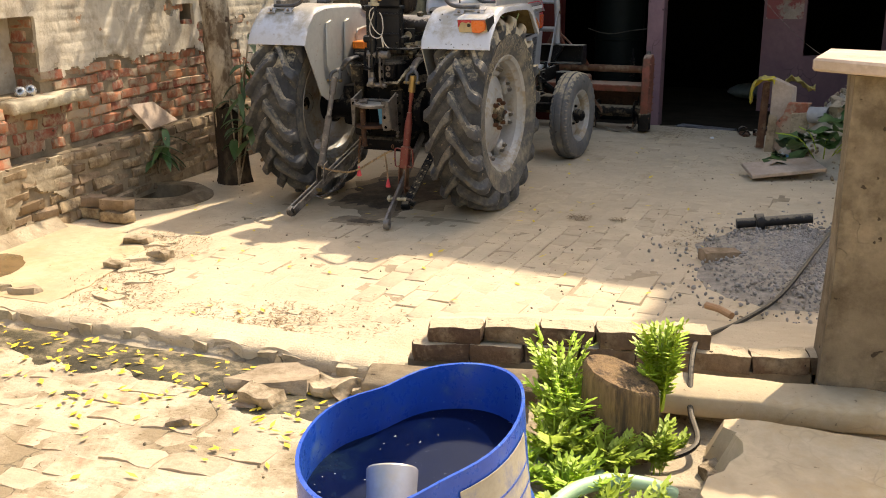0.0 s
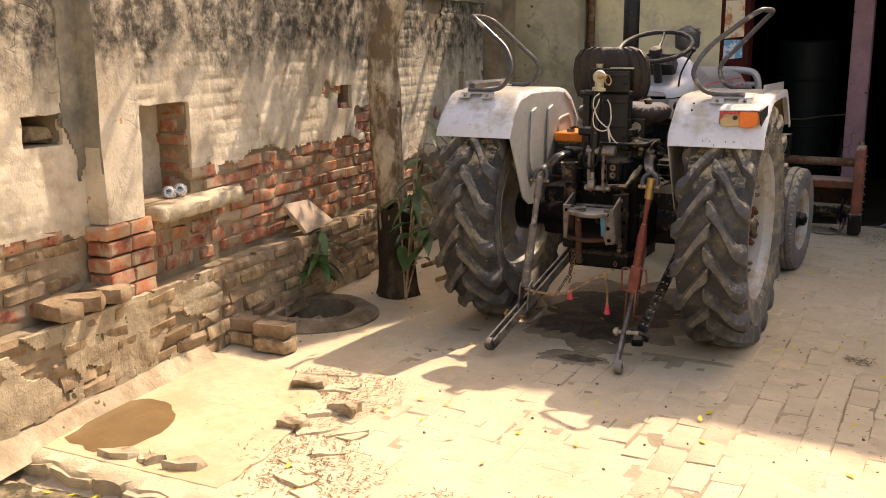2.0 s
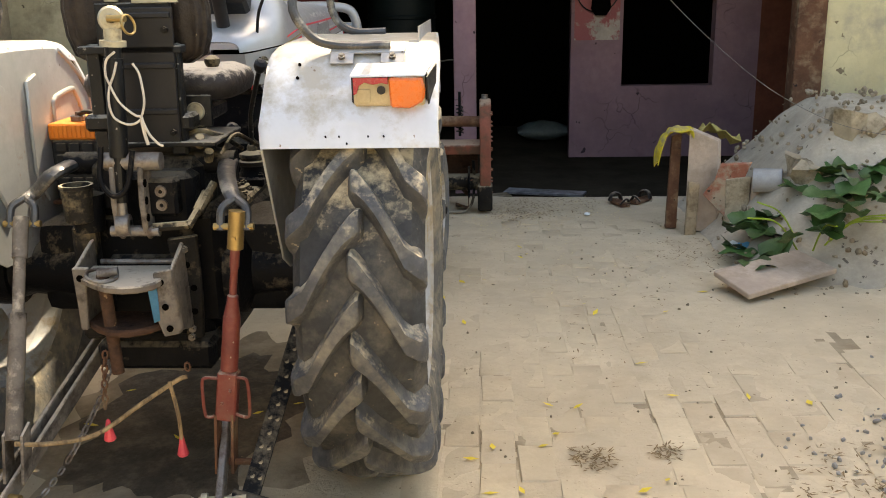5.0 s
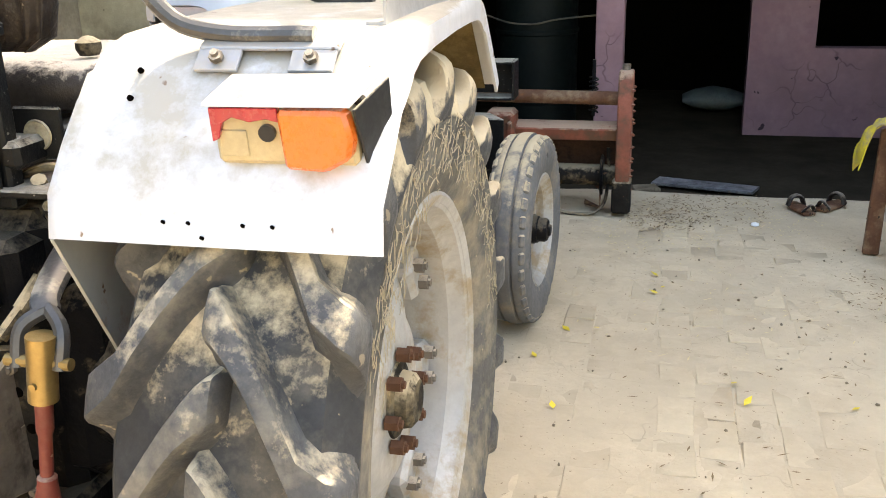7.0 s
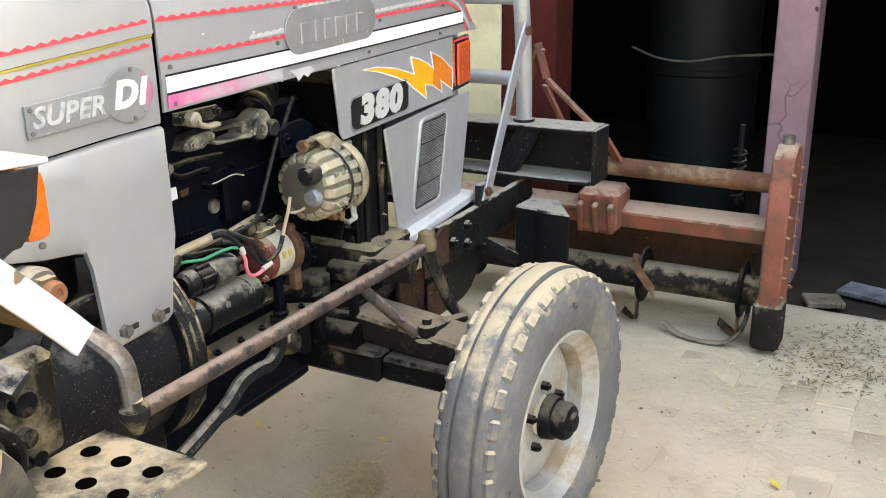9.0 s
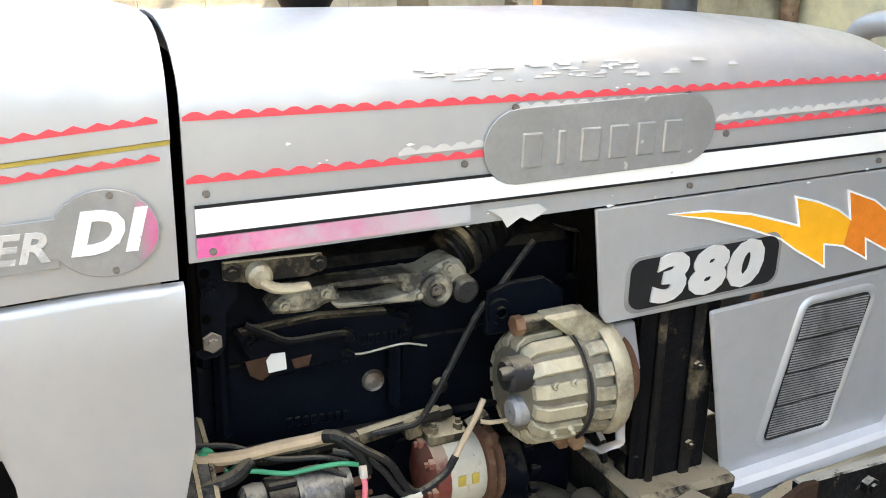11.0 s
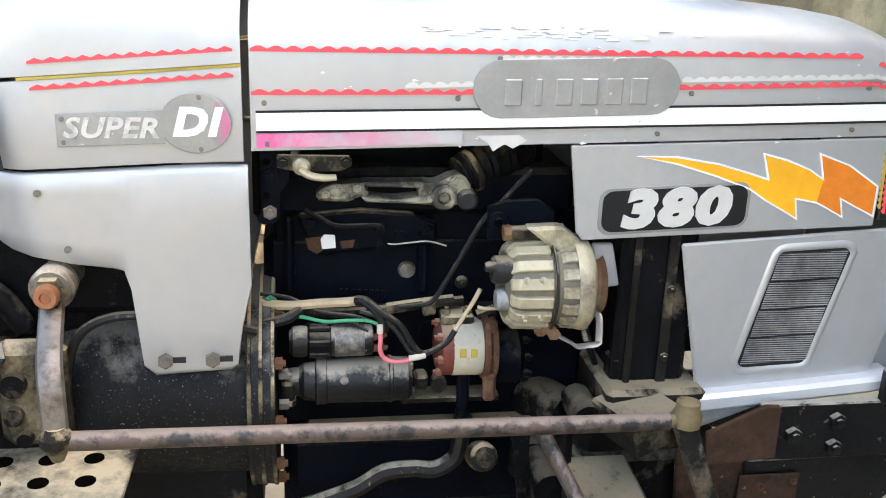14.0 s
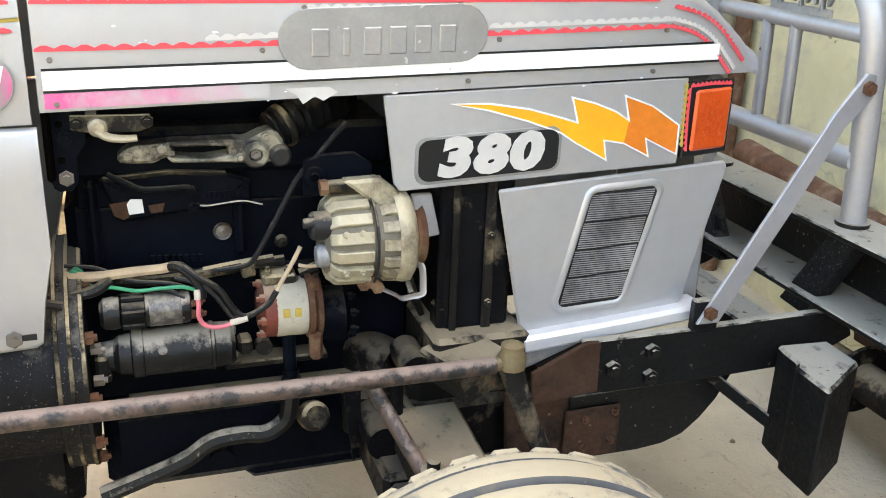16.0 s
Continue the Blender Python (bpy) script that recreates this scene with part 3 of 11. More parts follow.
def striped(m, pitch):
    """Fine level wires: dark gaps at a regular height."""
    nt, N = m.node_tree, m.node_tree.nodes
    bs = N["Principled BSDF"]
    old = bs.inputs["Base Color"].links[0].from_socket
    tc, wave, mix = (N.new("ShaderNode" + k) for k in ("TexCoord", "TexWave", "Mix"))
    wave.bands_direction, wave.inputs["Scale"].default_value = "Z", 0.314 / pitch
    wave.inputs["Distortion"].default_value = 0.6
    nt.links.new(tc.outputs["Object"], wave.inputs["Vector"])
    mix.data_type = "RGBA"
    nt.links.new(wave.outputs["Fac"], mix.inputs[0])
    mix.inputs[6].default_value = (0.008, 0.008, 0.009, 1)
    nt.links.new(old, mix.inputs[7])
    nt.links.new(mix.outputs[2], bs.inputs["Base Color"])
    return m


m_mesh = striped(m_mesh, 0.0045)
m_pinkpaint = faded(m_pinkpaint, 1, 1.42, 1.66, (0.44, 0.43, 0.43))
m_pinkspot = faded(M("pink_rubbed_paint", (0.62, 0.12, 0.28), 0.45, var=0.2, scale=10, bump=0.02), 1, 1.312, 1.285, (0.27, 0.26, 0.255))

# ---- the place: ground ----
def drain_y(x):
    return -2.82 + 0.03 * x + 0.02 * math.sin(3 * x)


def ground_z(x, y):
    h = 0.012 * noise.noise((x * 0.9, y * 0.9, 0)) + 0.006 * noise.noise((x * 5, y * 5, 3)) - 0.012
    d = y - drain_y(x)
    if x < 1.45:
        h -= 0.03 * min(1.0, max(0.0, -d / 0.10 + 0.3))
        if -0.10 < d < 0.0:
            h -= 0.03
    elif y < -2.5:
        h -= 0.05 * min(1.0, (-2.5 - y) / 0.1)
    if y > 3.95:
        h -= 0.09 * min(1.0, (y - 3.95) / 0.08)
    r = math.hypot(x + 1.68, y + 0.62)
    if r < 0.26:
        h -= 0.35 * min(1.0, (0.26 - r) / 0.05)
    return h


def axis_steps(lo, hi, step, far):
    mid = [lo + i * step for i in range(int((hi - lo) / step) + 1)]
    out = [mid[0] - d for d in far[::-1]] + mid + [mid[-1] + d for d in far]
    return out


def paved(x, y):
    return (0.74 < x < 2.62 and -2.1 < y < 3.4) or (-0.75 < x < 0.80 and -2.1 < y < -0.40)


def laid_bare(x, y):
    """How far the dust has been swept from the paving: 1 on open bricks, 0 under the dust."""
    if not paved(x, y):
        return 0.0
    bias = 0.02 - 0.62 * min(1.0, max(0.0, (y - 0.1) / 1.5))
    if 0.95 < x < 1.75 and -1.85 < y < -0.3:
        bias += 0.24
    v = noise.noise((x * 1.7, y * 1.7, 5)) + 0.6 * noise.noise((x * 5, y * 5, 2)) + 0.45 * noise.noise((x * 13, y * 13, 7))
    return min(1.0, max(0.0, 0.45 + 1.1 * (v + bias)))


def build_ground():
    far = [0.4, 1.2, 3, 7, 16, 40, 100, 300, 1000]
    xs = axis_steps(-2.6, 4.4, 0.04, far)
    ys = [-6.4 - d for d in far[::-1]] + [-6.4 + i * 0.055 for i in range(60)] + [-3.1 + i * 0.02 for i in range(25)] + [-2.6 + i * 0.04 for i in range(195)] + [5.2 + d for d in far]
    bm = B()
    rows = [[bm.verts.new((x, y, ground_z(x, y) + (0.0016 - 0.0060 * laid_bare(x, y) if paved(x, y) else 0.0))) for x in xs] for y in ys]
    for j in range(len(ys) - 1):
        for i in range(len(xs) - 1):
            f = bm.faces.new((rows[j][i], rows[j][i + 1], rows[j + 1][i + 1], rows[j + 1][i]))
            cx, cy = (xs[i] + xs[i + 1]) / 2, (ys[j] + ys[j + 1]) / 2
            # past the doorway: the floor colour with shade in it
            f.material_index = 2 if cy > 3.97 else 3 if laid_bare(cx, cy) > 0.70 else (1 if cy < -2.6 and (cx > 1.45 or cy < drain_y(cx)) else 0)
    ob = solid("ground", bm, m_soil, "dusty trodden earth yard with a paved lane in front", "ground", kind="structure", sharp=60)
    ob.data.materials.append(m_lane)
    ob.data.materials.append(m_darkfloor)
    ob.data.materials.append(m_joint)
    return ob


ground = build_ground()

# oil soaked into earth by the hitch, plus tractor shade painted under the gearbox
m_oilshade = M("oil_and_shade_earth", (0.075, 0.054, 0.033), 0.8, var=0.4, scale=7, bump=0.4, bscale=40, dirt=0.36, dcol=(0.20, 0.15, 0.095), dscale=9, dsharp=0.3)
m_oilshade_brown = M("oil_and_shade_brown_earth", (0.27, 0.21, 0.14), 0.9, var=0.3, scale=5, bump=0.45, bscale=45, dirt=0.42, dcol=(0.44, 0.36, 0.25), dscale=4, dsharp=0.35, spec=0.1)
for cx, cy, ra, rb, seed, up_, mt_, lb in ((-0.04, 0.32, 0.56, 0.92, 7, 0.0, m_oilshade_brown, "brown earth darkened for the shade under the tractor"), (-0.08, 0.26, 0.44, 0.62, 3, 0.004, m_oilshade, "wide dark patch of oil and painted shade under the gearbox"), (0.05, -0.66, 0.13, 0.055, 11, 0.002, m_oilshade, "dark brown oil stain on the ground"), (0.02, -0.66, 0.22, 0.12, 5, 0.0, m_oilshade_brown, "brown ring of old oil on the ground")):
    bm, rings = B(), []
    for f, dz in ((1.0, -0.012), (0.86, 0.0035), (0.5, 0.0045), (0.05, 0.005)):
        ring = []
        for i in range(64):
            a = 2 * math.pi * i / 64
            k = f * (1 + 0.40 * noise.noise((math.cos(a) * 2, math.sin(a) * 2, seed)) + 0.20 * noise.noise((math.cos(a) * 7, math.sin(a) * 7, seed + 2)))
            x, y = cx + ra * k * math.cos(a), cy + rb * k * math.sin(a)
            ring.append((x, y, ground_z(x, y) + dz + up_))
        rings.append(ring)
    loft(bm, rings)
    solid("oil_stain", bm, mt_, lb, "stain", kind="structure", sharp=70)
# cement apron beside the drain
bm = B()
edge = smooth_line([(x, y, 0) for x, y in ((-1.84, -2.78), (-1.86, -1.62), (-1.55, -1.50), (-1.15, -1.52), (-0.90, -1.68), (-0.74, -1.95), (-0.64, -2.4), (-0.60, -2.72))], 7)
edge = [(p.x + 0.05 * noise.noise((p.x * 7, p.y * 7, 2)) * (p.x > -1.7), p.y + 0.05 * noise.noise((p.x * 7, p.y * 7, 8)) * (p.y > -2.7)) for p in edge]
plate(bm, [(x, y, -0.06) for x, y in edge[::-1]], (0, 0, 0.067), bev=0.004)
apron = solid("cement_apron", bm, m_cem, "smooth ochre cement apron with a damp patch", "pavement", kind="structure")
bm = B()
ring = []
for i in range(26):
    a = 2 * math.pi * i / 26
    k = 1 + 0.35 * noise.noise((math.cos(a) * 2, math.sin(a) * 2, 5))
    ring.append((-1.36 + 0.20 * k * math.cos(a) - 0.07 * math.sin(a), -2.44 + 0.28 * k * math.sin(a), 0.0082))
bm.faces.new([bm.verts.new(p) for p in ring])
m_puddle = M("wet_brown_puddle", (0.17, 0.11, 0.05), 0.10, var=0.2, scale=5, bump=0.02)
solid("puddle", bm, m_puddle, "shallow brown puddle on the cement apron", "puddle", kind="structure")

# ---- left boundary wall: s runs along it, n out of it ----
WALL = pose(-2.037, 0, 0, 0, 0, 6.5)
S0, S1, WTOP = -7.0, 3.3, 1.99
wall = thing("wall_west", "old plastered brick boundary wall with a niche and bare brick patches", "wall", WALL, kind="structure")


def niche(s, z):
    return -1.79 < s < -1.39 and 0.84 < z < 1.325


def low_niche(s, z):
    return -1.77 < s < -1.12 and 0.42 < z < 0.72


def holes(s, z):
    return (0.28 < s < 0.47 and 1.18 < z < 1.34) or (-2.52 < s < -2.3 and 1.19 < z < 1.32) or (2.62 < s < 2.78 and 1.2 < z < 1.36)


def bare(s, z):
    """Where the plaster has fallen."""
    n1 = noise.noise((s * 2.2, z * 3, 1)) * 0.09 + noise.noise((s * 8, z * 8, 4)) * 0.04 + noise.noise((s * 25, z * 25, 9)) * 0.02
    if z < 0.5:
        return True
    top = 0.93 + 0.05 * (s > -1.15) if s > -1.9 else 0.78
    if s > 1.2:
        top = 0.72
    if z < top + n1:
        return True
    if z < 1.5 and s > -1.35 and noise.noise((s * 3.6, z * 6.5, 12)) + 0.35 * noise.noise((s * 13, z * 13, 3)) > 0.55 + 0.5 * max(0.0, z - 1.2):
        return True
    return noise.noise((s * 1.7, z * 2.3, 7)) + 0.25 * noise.noise((s * 9, z * 9, 3)) > 0.58


def course(s, z):
    """1 in the middle of the joints of the brickwork behind the plaster, 0 on the bricks."""
    c = (z - 0.015) / 0.0745
    k = (s + 3.4 - 0.12 * (int(c) % 2)) / 0.235 + 0.5
    d = min(abs(c - round(c)) * 0.0745, abs(k - round(k)) * 0.235)
    return max(0.0, 1 - d / 0.013) * min(1.0, max(0.0, 0.45 + 1.4 * noise.noise((s * 1.9, z * 1.9, 14))))


def wall_box(bm, s0, s1, z0, z1, n0=-0.25, n1=-0.02):
    box(bm, ((n0 + n1) / 2, (s0 + s1) / 2, (z0 + z1) / 2), (n1 - n0, s1 - s0, z1 - z0))


bm = B()
for s0, s1, z0, z1 in ((S0, -2.52, 0, WTOP), (-2.52, -2.3, 0, 1.19), (-2.52, -2.3, 1.32, WTOP), (-2.3, -1.79, 0, WTOP), (-1.79, -1.39, 0, 0.84), (-1.79, -1.39, 1.325, WTOP), (-1.39, 0.28, 0, WTOP),
                       (0.28, 0.47, 0, 1.18), (0.28, 0.47, 1.34, WTOP), (0.47, S1, 0, WTOP)):
    wall_box(bm, s0, s1, z0, z1)
wall_box(bm, S0, S1, 0, WTOP, -0.30, -0.2501)
part("core", bm, m_mortar, wall)

# plaster in small cells, thick, with ragged edges
CELL = 0.0125


P0 = -3.9


def wall_plaster(name, mat, test, n0=0.0):
    bm, verts = B(), {}

    def vert(i, k, n):
        if (i, k, n) not in verts:
            s, z = P0 + i * CELL, k * CELL
            j = 0.007
            verts[i, k, n] = bm.verts.new((n0 - 0.009 * course(s, z) + 0.007 * noise.noise((s * 2, z * 2, 0)) + 0.004 * noise.noise((s * 11, z * 11, 6)) + (0.010 * noise.noise((s * 9, z * 9, 4)) if n0 else 0.0) - (0.0 if n else 0.03), s + j * noise.noise((s * 20, z * 20, 1)), z + j * noise.noise((s * 20, z * 20, 2))))
        return verts[i, k, n]
    ni, nk = int((S1 - P0) / CELL), int(WTOP / CELL)
    on = {(i, k) for i in range(ni) for k in range(nk) if test((i + 0.5) * CELL + P0, (k + 0.5) * CELL)}
    for i, k in on:
        c = ((i, k), (i + 1, k), (i + 1, k + 1), (i, k + 1))
        bm.faces.new([vert(a, b, 1) for a, b in c])
        for q, (a, b) in zip(((i, k - 1), (i + 1, k), (i, k + 1), (i - 1, k)), zip(c, c[1:] + c[:1])):
            if q not in on:
                bm.faces.new((vert(*a, 1), vert(*a, 0), vert(*b, 0), vert(*b, 1)))
    part(name, bm, mat, wall, sharp=50)


def is_open(s, z):
    return niche(s, z) or low_niche(s, z) or holes(s, z)


wall_plaster("plaster", m_plaster, lambda s, z: not is_open(s, z) and not bare(s, z))
bm = B()
box(bm, (-0.005, (S0 + P0) / 2, WTOP / 2), (0.03, P0 - S0, WTOP))
part("plaster", bm, m_plaster, wall)
bm = B()
box(bm, (-0.215, -1.59, 1.08), (0.02, 0.40, 0.485))
part("niche_back", bm, m_plaster, wall)
# niche sill, a rough concrete shelf
bm = B()
plate(bm, [(-0.2, -1.79, 0.75), (0.10, -1.79, 0.75), (0.15, -1.5, 0.755), (0.13, -1.10, 0.765), (-0.2, -1.10, 0.765)], (0, 0, 0.075), bev=0.012)
bmesh.ops.subdivide_edges(bm, edges=[e for e in bm.edges if e.calc_length() > 0.2], cuts=9)
for v in bm.verts:
    v.co += Vector((0.022 * noise.noise(v.co * 14) * (v.co.x > 0.02), 0, 0.010 * noise.noise(v.co * 9) + 0.006 * noise.noise(v.co * 26)))
part("sill", bm, m_sill, wall, "rough pale cement shelf under the niche", sharp=60)
# pilaster beside the niche, plastered above, brick below
bm = B()
box(bm, (0.055, -2.055, 1.40), (0.11, 0.255, 1.18))
bmesh.ops.subdivide_edges(bm, edges=bm.edges[:], cuts=9, use_grid_fill=True)
for v in bm.verts:
    q = v.co * 6
    v.co += Vector((noise.noise(q), noise.noise(q + Vector((9, 0, 0))), 0)) * 0.010 + Vector((noise.noise(q * 4), noise.noise(q * 4 + Vector((9, 0, 0))), 0)) * 0.004
pier = part("pilaster", bm, m_plaster, wall, "cracked plaster pier")
pier.data.materials.append(m_mouldshade)
# upper faces turned -y: mould colour that also stands in for their shade
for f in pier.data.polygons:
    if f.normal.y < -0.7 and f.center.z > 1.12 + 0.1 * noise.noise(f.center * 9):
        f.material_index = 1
# strip beside the pier: black mould with the pier's shadow painted in
wall_plaster("black_streak", m_mouldshade, lambda s, z: -2.30 + 0.05 * noise.noise((z * 5, 0, 1)) + 0.12 * max(0.0, 1.5 - z) < s < -2.17 and z > 1.05 + 0.1 * noise.noise((s * 20, 0, 0)), 0.010)
# coping
bm = B()
n = 60
for i in range(n):
    s = S0 + (S1 - S0) * (i + 0.5) / n
    box(bm, (-0.13, s, WTOP + 0.01 + 0.012 * noise.noise((i, 0, 0))), (0.30, (S1 - S0) / n + 0.004, 0.03 + 0.03 * abs(noise.noise((i * 0.7, 3, 0)))), bev=0.006)
part("coping", bm, m_mouldshade, wall)

# plinth
PL, PZ = 0.16, 0.47
bm = B()
box(bm, (PL / 2 - 0.02, (S0 + S1) / 2, PZ / 2 - 0.03), (PL - 0.01, S1 - S0, PZ - 0.02))
plinth = part("plinth", bm, m_mortar, wall, "low brick ledge along the foot of the wall")
wall_plaster("mud_render", m_mudrender, lambda s, z: z < 0.455 and s < -1.42 + 0.5 * noise.noise((z * 3, 0, 2)) and noise.noise((s * 2.6, z * 4.5, 3)) + 0.4 * noise.noise((s * 9, z * 9, 6)) > -0.16, PL - 0.004)
# mud slope at the foot of the near stretch
bm = B()
loft(bm, [[(0.0, s, 0.0), (PL + 0.10 + 0.05 * noise.noise((s, 0, 0)), s, -0.02), (PL + 0.010, s, 0.07 + 0.05 * noise.noise((s * 2, 1, 0))), (0.0, s, 0.14)] for s in [S0 + i * 0.12 for i in range(int((-1.5 - S0) / 0.12) + 1)]])
part("mud_fillet", bm, m_mudrender, wall, sharp=60)

# ---- shed front at the back, with its deep dark doorway ----
YF = 3.92
bm = B()
box(bm, (-0.93, YF + 0.12, 1.7), (1.26, 0.24, 3.5))
solid("wall_north", bm, m_yellow, "peeling pale yellow plastered wall beside the shed doorway", "wall", kind="structure")
bm = B()
box(bm, (-1.92, YF - 0.10, 1.7), (0.66, 0.30, 3.5))
solid("wall_pier", bm, m_stainwall, "stained grey-black corner pier of the shed", "wall", kind="structure")
bm = B()
cyl(bm, (-1.53, YF - 0.05, -0.05), (-1.53, YF - 0.05, 3.1), 0.035, n=14)
solid("down_pipe", bm, m_rust, "reddish brown pipe running up the wall's corner", "pipe", kind="structure")
bm = B()
box(bm, (-2.36, YF - 0.30, 1.25), (0.22, 0.55, 2.6))
solid("wall_corner", bm, m_mortar, "rough dark brick corner where the walls meet", "wall", kind="structure")
bm = B()
box(bm, (-4.85, 5.2, 2.6), (5.6, 0.25, 5.2))
solid("wall_far", bm, m_orange, "orange limewashed house wall streaked with black mould", "wall", kind="structure")
bm = B()
box(bm, (4.20, YF + 0.13, 1.7), (1.76, 0.26, 3.5))
solid("wall_north_east", bm, m_yellow, "cream yellow wall at the other side of the doorway", "wall", kind="structure")
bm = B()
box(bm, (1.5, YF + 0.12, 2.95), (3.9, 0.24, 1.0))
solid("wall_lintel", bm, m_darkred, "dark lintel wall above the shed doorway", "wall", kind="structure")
# inside of the shed; the near-black colours carry its shade
for nm, c, s, mt, lb in (("wall_shed_back", (1.5, 8.1, 1.7), (8.0, 0.2, 3.6), m_black, "back wall inside the shed, its shade put into the colour"), ("wall_shed_west", (-1.6, 6.0, 1.7), (0.2, 4.0, 3.6), m_black, "side wall inside the shed, its shade put into the colour"),
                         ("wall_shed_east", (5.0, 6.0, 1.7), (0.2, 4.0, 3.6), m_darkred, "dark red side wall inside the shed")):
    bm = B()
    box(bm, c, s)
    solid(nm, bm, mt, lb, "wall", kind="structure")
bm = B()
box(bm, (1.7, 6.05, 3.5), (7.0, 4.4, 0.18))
solid("ceiling", bm, m_black, "flat roof slab of the shed, its shade put into the colour", "ceiling", kind="structure")
# pink partition with a window opening
bm = B()
YP = 6.0
for x0, x1, z0, z1 in ((1.80, 2.27, -0.1, 1.72), (2.27, 3.10, -0.1, 0.56), (3.10, 3.50, -0.1, 1.72)):
    box(bm, ((x0 + x1) / 2, YP + 0.08, (z0 + z1) / 2), (x1 - x0, 0.16, z1 - z0))
solid("wall_partition", bm, m_pink, "scuffed pink limewashed partition with a dark window opening", "wall", kind="structure")
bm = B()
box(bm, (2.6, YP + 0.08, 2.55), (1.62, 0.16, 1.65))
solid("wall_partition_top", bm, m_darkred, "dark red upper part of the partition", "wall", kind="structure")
bm = B()
box(bm, (3.90, YP + 0.08, 1.6), (0.80, 0.16, 3.4))
solid("wall_partition_end", bm, M("brown_red_wall", (0.17, 0.055, 0.032), 0.85, var=0.3, scale=2, bump=0.12, dirt=0.3, dcol=(0.07, 0.03, 0.02), dscale=3, dsharp=0.3, spec=0.15), "reddish brown end of the partition", "wall", kind="structure")
bm = B()
box(bm, (0.86, 4.55, 1.6), (0.17, 0.2, 3.6), bev=0.006)
solid("pillar", bm, m_pink, "pink limewashed square pillar inside the doorway", "pillar", kind="structure")
bm = B()
box(bm, (-0.17, YF + 0.10, 1.6), (0.26, 0.2, 3.4), bev=0.006)
solid("pillar", bm, m_darkred, "dark door post carrying torn posters", "pillar", kind="structure")
bm = B()
box(bm, (3.26, YF + 0.05, 1.6), (0.20, 0.16, 3.4), bev=0.006)
solid("door_frame", bm, m_rust, "dark reddish brown door frame of the shed", "door frame", kind="structure")

# unseen blocks added above the shed, shaped to keep the sun off the yard
bm = B()
box(bm, (3.85, 6.2, 5.2), (5.30, 4.4, 3.2))
box(bm, (0.70, 6.2, 4.5), (1.00, 4.4, 1.8))
box(bm, (0.00, 6.2, 5.42), (0.40, 4.4, 3.64))
box(bm, (-0.38, 6.2, 5.0), (0.36, 4.4, 2.80))
box(bm, (5.29, 6.2, 7.65), (2.42, 4.4, 1.7))
plate(bm, [(1.20, 4.0, 6.8), (4.4, 3.86, 6.8), (4.4, 4.2, 6.8), (1.20, 4.2, 6.8)], (0, 0, 0.12))
solid("house_upper", bm, m_yellow, "unseen plastered blocks above the shed, shaped to shade the yard", "house", kind="structure")
bm = B()
box(bm, (6.5, 0.2, 1.2), (0.25, 7.4, 2.4))
solid("wall_east", bm, m_yellow, "plain plastered wall closing the yard", "wall", kind="structure")
bm = B()
box(bm, (0.0, -13.0, 1.6), (30, 0.25, 3.2))
solid("wall_south", bm, m_yellow, "plain plastered house wall across the lane", "wall", kind="structure")

# ---- the tractor: rear axle over the origin, nose towards +y ----
tractor = thing("tractor", "old silver-grey farm tractor with dusty lugged tyres, standing in the yard", "tractor")
MIRROR = Matrix.Diagonal((-1, 1, 1, 1))
RZ = 0.645


def base_r(x):
    a = abs(x)
    return 0.618 - 0.8 * a * a if a < 0.15 else 0.600 - (a - 0.15) * 2.6


def lug_mesh(sx):
    """One moulded lug: a bar with a round head at the middle that bends over the shoulder, on wide fillets."""
    bm, rings = B(), []
    way = []
    for t, kh, kw in ((0.0, 0.12, 0.50), (0.025, 0.55, 0.86), (0.06, 0.86, 1.10), (0.11, 0.98, 1.22), (0.18, 1.0, 1.18), (0.28, 1.0, 1.04), (0.40, 1.0, 0.98), (0.54, 1.0, 0.98), (0.70, 1.0, 1.02), (0.86, 1.0, 1.10)):
        x = -0.022 + 0.168 * t
        way.append((x, base_r(x) - 0.008, 10 * t, 0.050 * kh, -0.40 * t ** 1.45, kw))
    way += [(0.152, 0.588, 14, 0.049, -0.360, 1.14), (0.161, 0.580, 20, 0.046, -0.370, 1.18), (0.165, 0.572, 26, 0.040, -0.377, 1.20), (0.168, 0.560, 36, 0.028, -0.385, 1.28), (0.1705, 0.546, 50, 0.016, -0.393, 1.42), (0.172, 0.532, 65, 0.006, -0.400, 1.55), (0.172, 0.524, 80, -0.002, -0.404, 1.5)]
    for x, r, b, h, ph, kw in way:
        wt = 0.045 * kw
        sec = [(-wt - 0.050, -0.15), (-wt - 0.026, 0.10), (-wt - 0.010, 0.50), (-wt, 0.88), (-wt * 0.84, 1.0), (0.0, 1.02), (wt * 0.84, 1.0), (wt, 0.88), (wt + 0.010, 0.50), (wt + 0.026, 0.10), (wt + 0.050, -0.15)]
        ring = []
        for a, k in sec:
            rr, xx = r + h * k * math.cos(radians(b)), x + h * k * math.sin(radians(b))
            n1 = 0.0035 * noise.noise((x * 40, a * 40, rr * 30))
            ring.append((sx * xx, -(rr + n1) * math.cos(ph + a), (rr + n1) * math.sin(ph + a)))
        rings.append(ring)
    loft(bm, rings)
    return mesh_of("lug", bm, m_lug, 34)


LUG_N, LUG_AT = 18, 0.35
LUGS = {1: lug_mesh(1), -1: lug_mesh(-1)}
prof = [(0.372, 0.118), (0.385, 0.138), (0.42, 0.158), (0.48, 0.171), (0.522, 0.172), (0.528, 0.1755), (0.536, 0.1755), (0.542, 0.171), (0.575, 0.160), (0.596, 0.144), (0.607, 0.09), (0.612, 0.04)]
